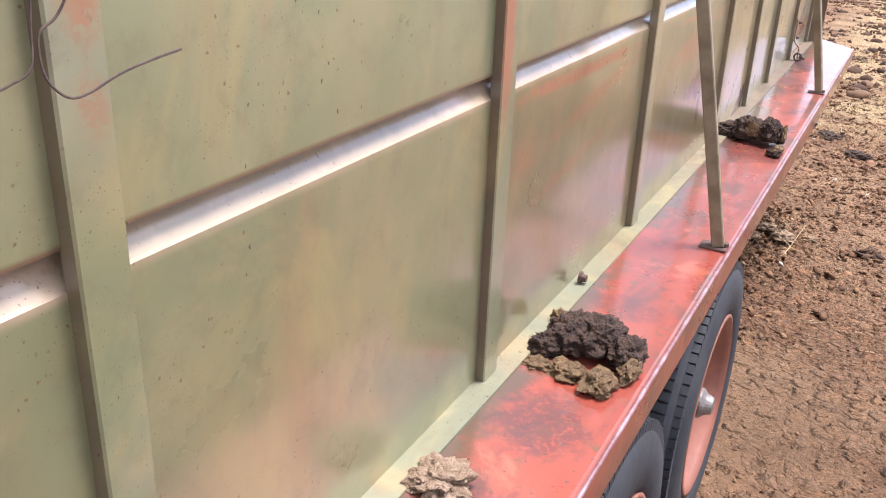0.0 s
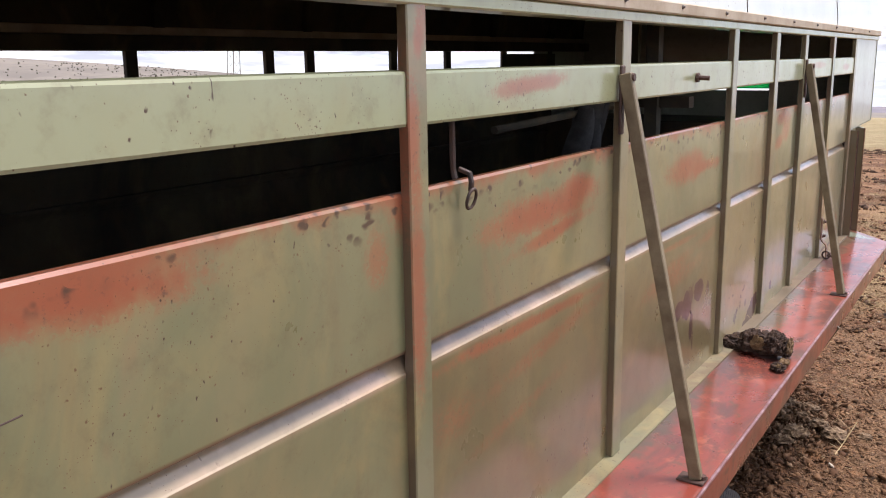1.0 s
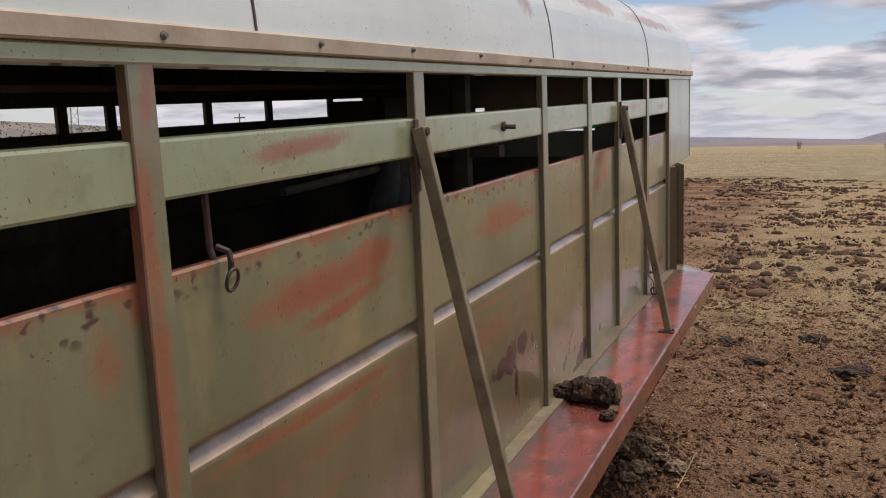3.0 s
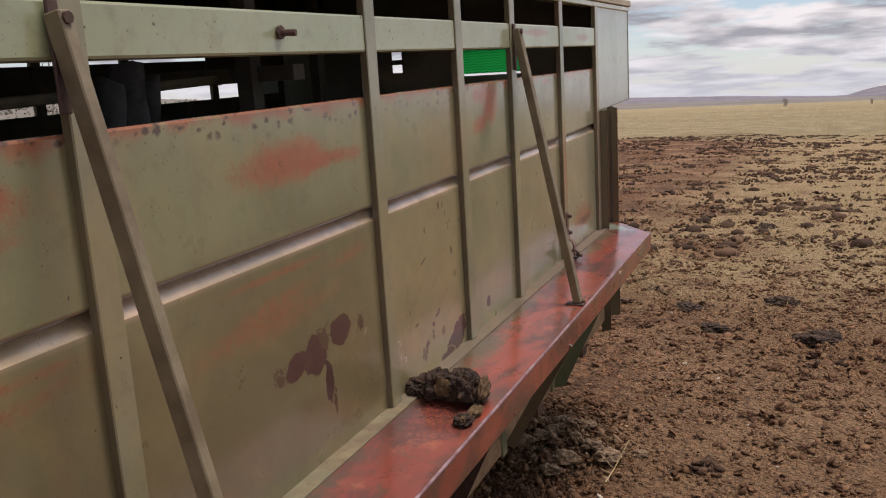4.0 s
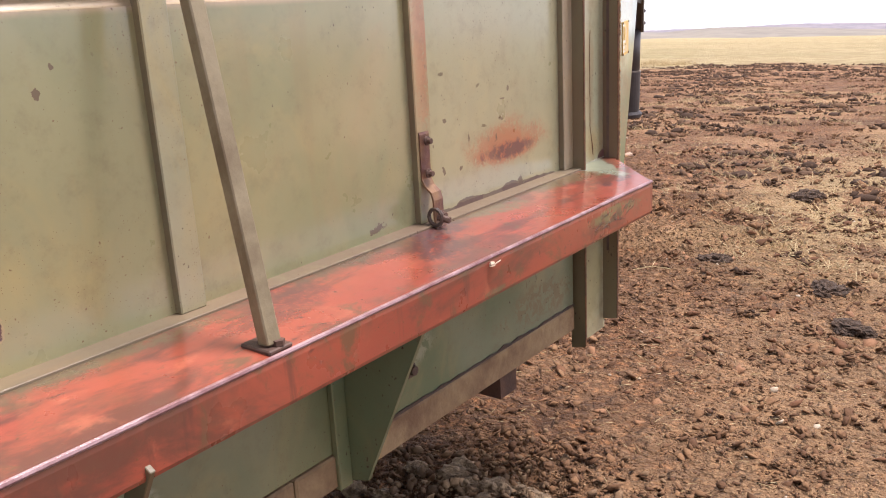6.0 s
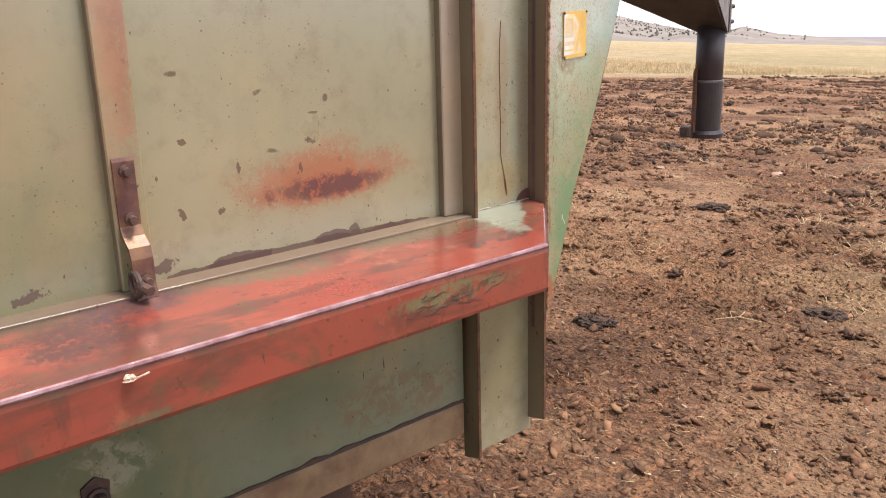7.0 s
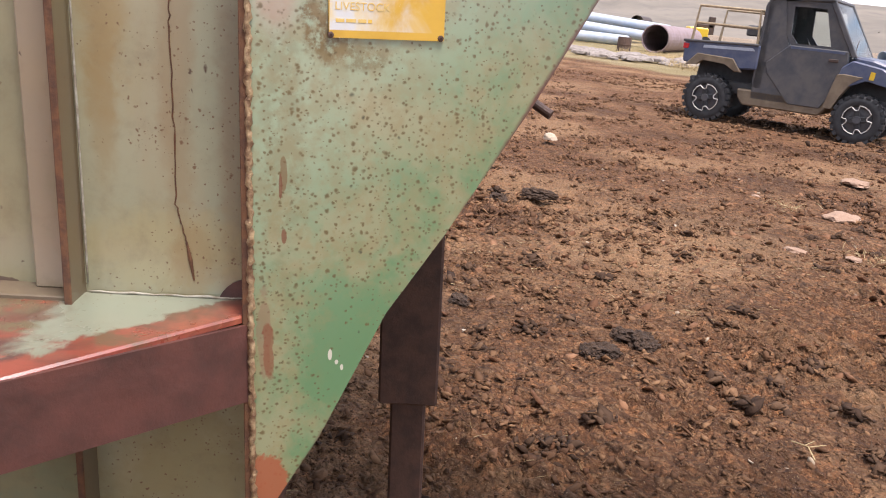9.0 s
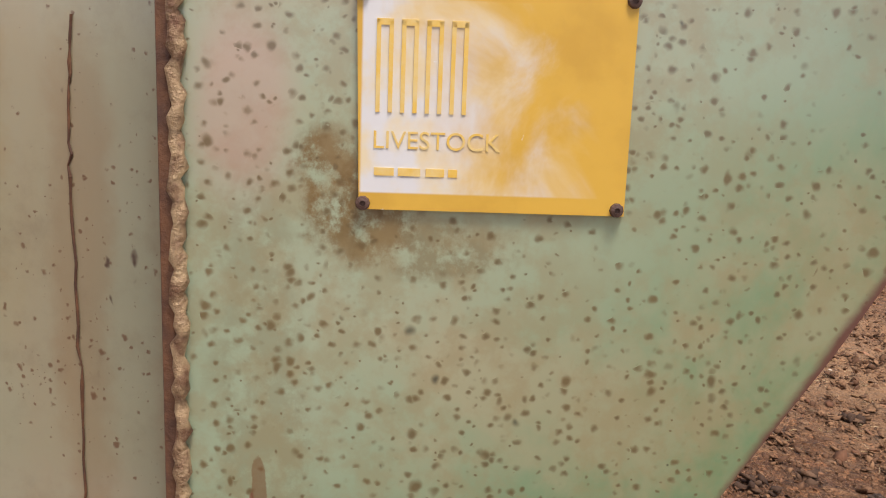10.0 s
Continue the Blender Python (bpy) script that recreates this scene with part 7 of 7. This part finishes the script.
for i, (x, y, size) in enumerate(ROCKS):
    if i % 9 == 0:
        proto = part("flat_rock", lump((0, 0, 0), (1, 0.72, 0.30), 300 + i, 3, 0.34, 1.5), M_FLATROCK)
        tagged(proto, "pale pinkish flat rock half sunk in the dirt", "rock", "flat rocks on the dirt")
        made = proto
    else:
        made = copy_thing(proto, Matrix.Identity(4))
    made.matrix_world = Matrix.Translation((x, y, float(height(np.array(x), np.array(y))) + 0.10 * size)) @ Matrix.Rotation(i * 2.1, 4, "Z") @ Matrix.Diagonal((size, size, size, 1))


# heap of crumbly dirt and dried dung by the skirt
r = np.random.default_rng(77)
n = 4200
hx, hy = r.normal(-0.20, 0.22, n), r.uniform(-0.1, 1.85, n)
pl = np.stack([hx, hy, height(hx, hy) + 0.05 * np.exp(-((hx + 0.2) / 0.25) ** 2) * r.uniform(0, 1, n)], -1)
tagged(scatter("loose_heap", pl, 0.003 + 0.017 * r.uniform(0, 1, n) ** 4, M_CRUMB, octa, 0.65, 0.5, seed=7), "crumbly brown dirt heap beside the skirt", "dirt heap", kind="stuff")
M_HEAPTAN = shaded_stuff("dried_heap_lumps", (0.135, 0.082, 0.048), (0.46, 0.30, 0.175))
n = 2400
hx, hy = r.normal(-0.20, 0.19, n), r.normal(1.22, 0.27, n)
size = 0.003 + 0.014 * r.uniform(0, 1, n) ** 6
pl = np.stack([hx, hy, height(hx, hy) + 0.4 * size + 0.08 * np.exp(-((hx + 0.22) / 0.22) ** 2 - ((hy - 1.28) / 0.30) ** 2) * r.uniform(0.2, 1, n)], -1)
tagged(scatter("heap_lumps", pl, size, M_HEAPTAN, (ico1_v, ico1_f), 0.50, 0.62, seed=17), "dried tan and brown lumps heaped beside the skirt", "dirt heap", kind="stuff")
M_HEAPLUMP = simple("dried_heap_lump", (0.46, 0.32, 0.19), (0.15, 0.095, 0.058), 42, 0.95, 0, 1.0, 0.012)
for i in range(26):
    x, y, size = r.normal(-0.18, 0.17), r.normal(1.25, 0.20), 0.020 + 0.034 * r.uniform() ** 2
    made = part("dried_lump", lump((0, 0, 0), (size * 1.2, size, size * 0.75), 400 + i, 3, 0.42, 2.4), M_HEAPLUMP)
    made.matrix_world = Matrix.Translation((x, y, float(height(np.array(x), np.array(y))) + 0.35 * size + 0.05 * math.exp(-((x + 0.2) / 0.2) ** 2 - ((y - 1.25) / 0.25) ** 2)))
    tagged(made, "dried crumbly tan lump in the heap beside the skirt", "dung", "lumps in the heap")


def blades(name, places, length, width, lie, seed, label):
    """Thin straws: three-sided slivers, standing or lying."""
    r_ = np.random.default_rng(seed)
    n_ = len(places)
    a = r_.uniform(0, math.tau, n_)
    up = np.radians(r_.uniform(*lie, n_))
    d = np.stack([np.cos(a) * np.cos(up), np.sin(a) * np.cos(up), np.sin(up)], -1)
    L = (length * r_.uniform(0.5, 1.3, n_))[:, None]
    side = np.stack([-np.sin(a), np.cos(a), 0 * a], -1) * width
    hi = np.stack([0 * a, 0 * a, 0 * a + width * 1.6], -1)
    bend = np.stack([r_.uniform(-.3, .3, n_), r_.uniform(-.3, .3, n_), -0.15 * np.ones(n_)], -1) * L * 0.5
    p0 = np.asarray(places) + [0, 0, 0.004]
    v = np.stack([p0 - side, p0 + side, p0 + hi, p0 + d * L * 0.6 - side * .7, p0 + d * L * 0.6 + side * .7, p0 + d * L * 0.6 + hi * .7, p0 + d * L + bend], 1)
    f0 = np.array([(0, 1, 4), (0, 4, 3), (1, 2, 5), (1, 5, 4), (2, 0, 3), (2, 3, 5), (3, 4, 6), (4, 5, 6), (5, 3, 6)])
    f = f0[None] + (np.arange(n_) * 7)[:, None, None]
    return tagged(from_arrays(name, v.reshape(-1, 3), f.reshape(-1, 3), M_STRAW), label, "straw", kind="stuff")


pl, r = spread(24000, -6.5, 6.0, 0, 12, 61, lambda x, y: fbm(x, y, 0.8, 3, 62) + 0.06 * x)
blades("loose_straw", pl, 0.042, 0.0011, (-4, 22), 63, "loose bits of straw on the dirt")
c, r = spread(1300, -6, 10, 4.5, 24, 64, lambda x, y: fbm(x, y, 0.2, 3, 65))
pl = np.repeat(c, 22, 0) + np.concatenate([r.normal(0, 0.10, (len(c) * 22, 2)), np.zeros((len(c) * 22, 1))], 1)
blades("grass_tufts", pl, 0.09, 0.0022, (5, 60), 66, "dry yellow grass tufts")
c, r = spread(2600, -38, -14, 9, 40, 67)
c = c[dirt_zone(c[:, 0], c[:, 1]) < 0.6]
pl = np.repeat(c, 14, 0) + np.concatenate([r.normal(0, 0.2, (len(c) * 14, 2)), np.zeros((len(c) * 14, 1))], 1)
blades("dry_grass", pl, 0.28, 0.008, (35, 85), 68, "dry yellow grass round the pipes")
# dung clumps that stand apart
M_CLUMP = simple("crumbly_brown_dung", (0.120, 0.072, 0.045), (0.042, 0.026, 0.018), 48, 0.95, 0, 1.0, 0.014)
CLUMPS = [(-5.14, 2.30, 0.09), (-5.15, 2.57, 0.10), (-4.96, 5.22, 0.12), (-2.55, 2.77, 0.085), (-2.41, 2.58, 0.07), (-2.85, 2.03, 0.05), (-4.64, 7.05, 0.11), (-4.85, 6.30, 0.10), (-1.78, 3.60, 0.085), (-4.33, 5.55, 0.11), (-1.25, 3.51, 0.075), (-4.64, 6.10, 0.10),
          (0.67, 4.52, 0.10), (0.34, 8.62, 0.12), (0.27, 3.55, 0.08), (0.92, 3.41, 0.12), (0.06, 4.12, 0.10), (-0.65, 4.51, 0.08), (-0.74, 6.67, 0.12), (-4.83, 9.30, 0.12), (-2.46, 6.40, 0.10)]
for i, (x, y, sz) in enumerate(CLUMPS):
    root = thing("dung_clump", Matrix.Translation((x, y, float(height(np.array(x), np.array(y))))), "dark crumbly dung clump lying on the dirt", "dung", "dung clumps on the dirt")
    root.rotation_euler = (0, 0, i * 1.3)
    for j, (dx, dy, a_, b_, c_) in enumerate(((0, 0, 1.0, 0.7, 0.42), (0.8, 0.3, 0.6, 0.5, 0.34), (-0.6, 0.5, 0.5, 0.45, 0.30), (0.3, -0.6, 0.45, 0.4, 0.22))):
        part("lump", lump((dx * sz, dy * sz, c_ * sz * 0.35), (a_ * sz, b_ * sz, c_ * sz), i * 5 + j + 40, 4, 0.42, 2.4, None, 0.5), M_CLUMP, root)
# single sticks
for i, (x, y, a, ln) in enumerate(((-0.95, 4.03, 30, 0.20), (-1.78, 3.11, 10, 0.14), (0.14, 0.95, 75, 0.2))):
    own = rod([(0, 0, 0.012), (ln * 0.5, 0.012, 0.03), (ln, -0.005, 0.022 + (0.1 if i == 2 else 0))], 0.0022, 5)
    rod([(ln * 0.5, 0.012, 0.028), (ln * 0.62, 0.06, 0.045)], 0.0016, 5, own)
    rod([(ln * 0.35, 0.008, 0.02), (ln * 0.30, 0.05, 0.035)], 0.0014, 5, own)
    st = part("dry_stick", own, M_STRAW)
    st.matrix_world = pose(x, y, float(height(np.array(x), np.array(y))), 0, 0, a)
    tagged(st, "forked pale dry stick on the dirt", "stick", "sticks")
rk = part("white_stone", lump((0, 0, 0.03), (0.10, 0.07, 0.06), 9, 3, 0.2, 1.5), M_PALE)
rk.matrix_world = Matrix.Translation((-8.0, 2.95, 0.02))
tagged(rk, "smooth white stone on the dirt", "stone")
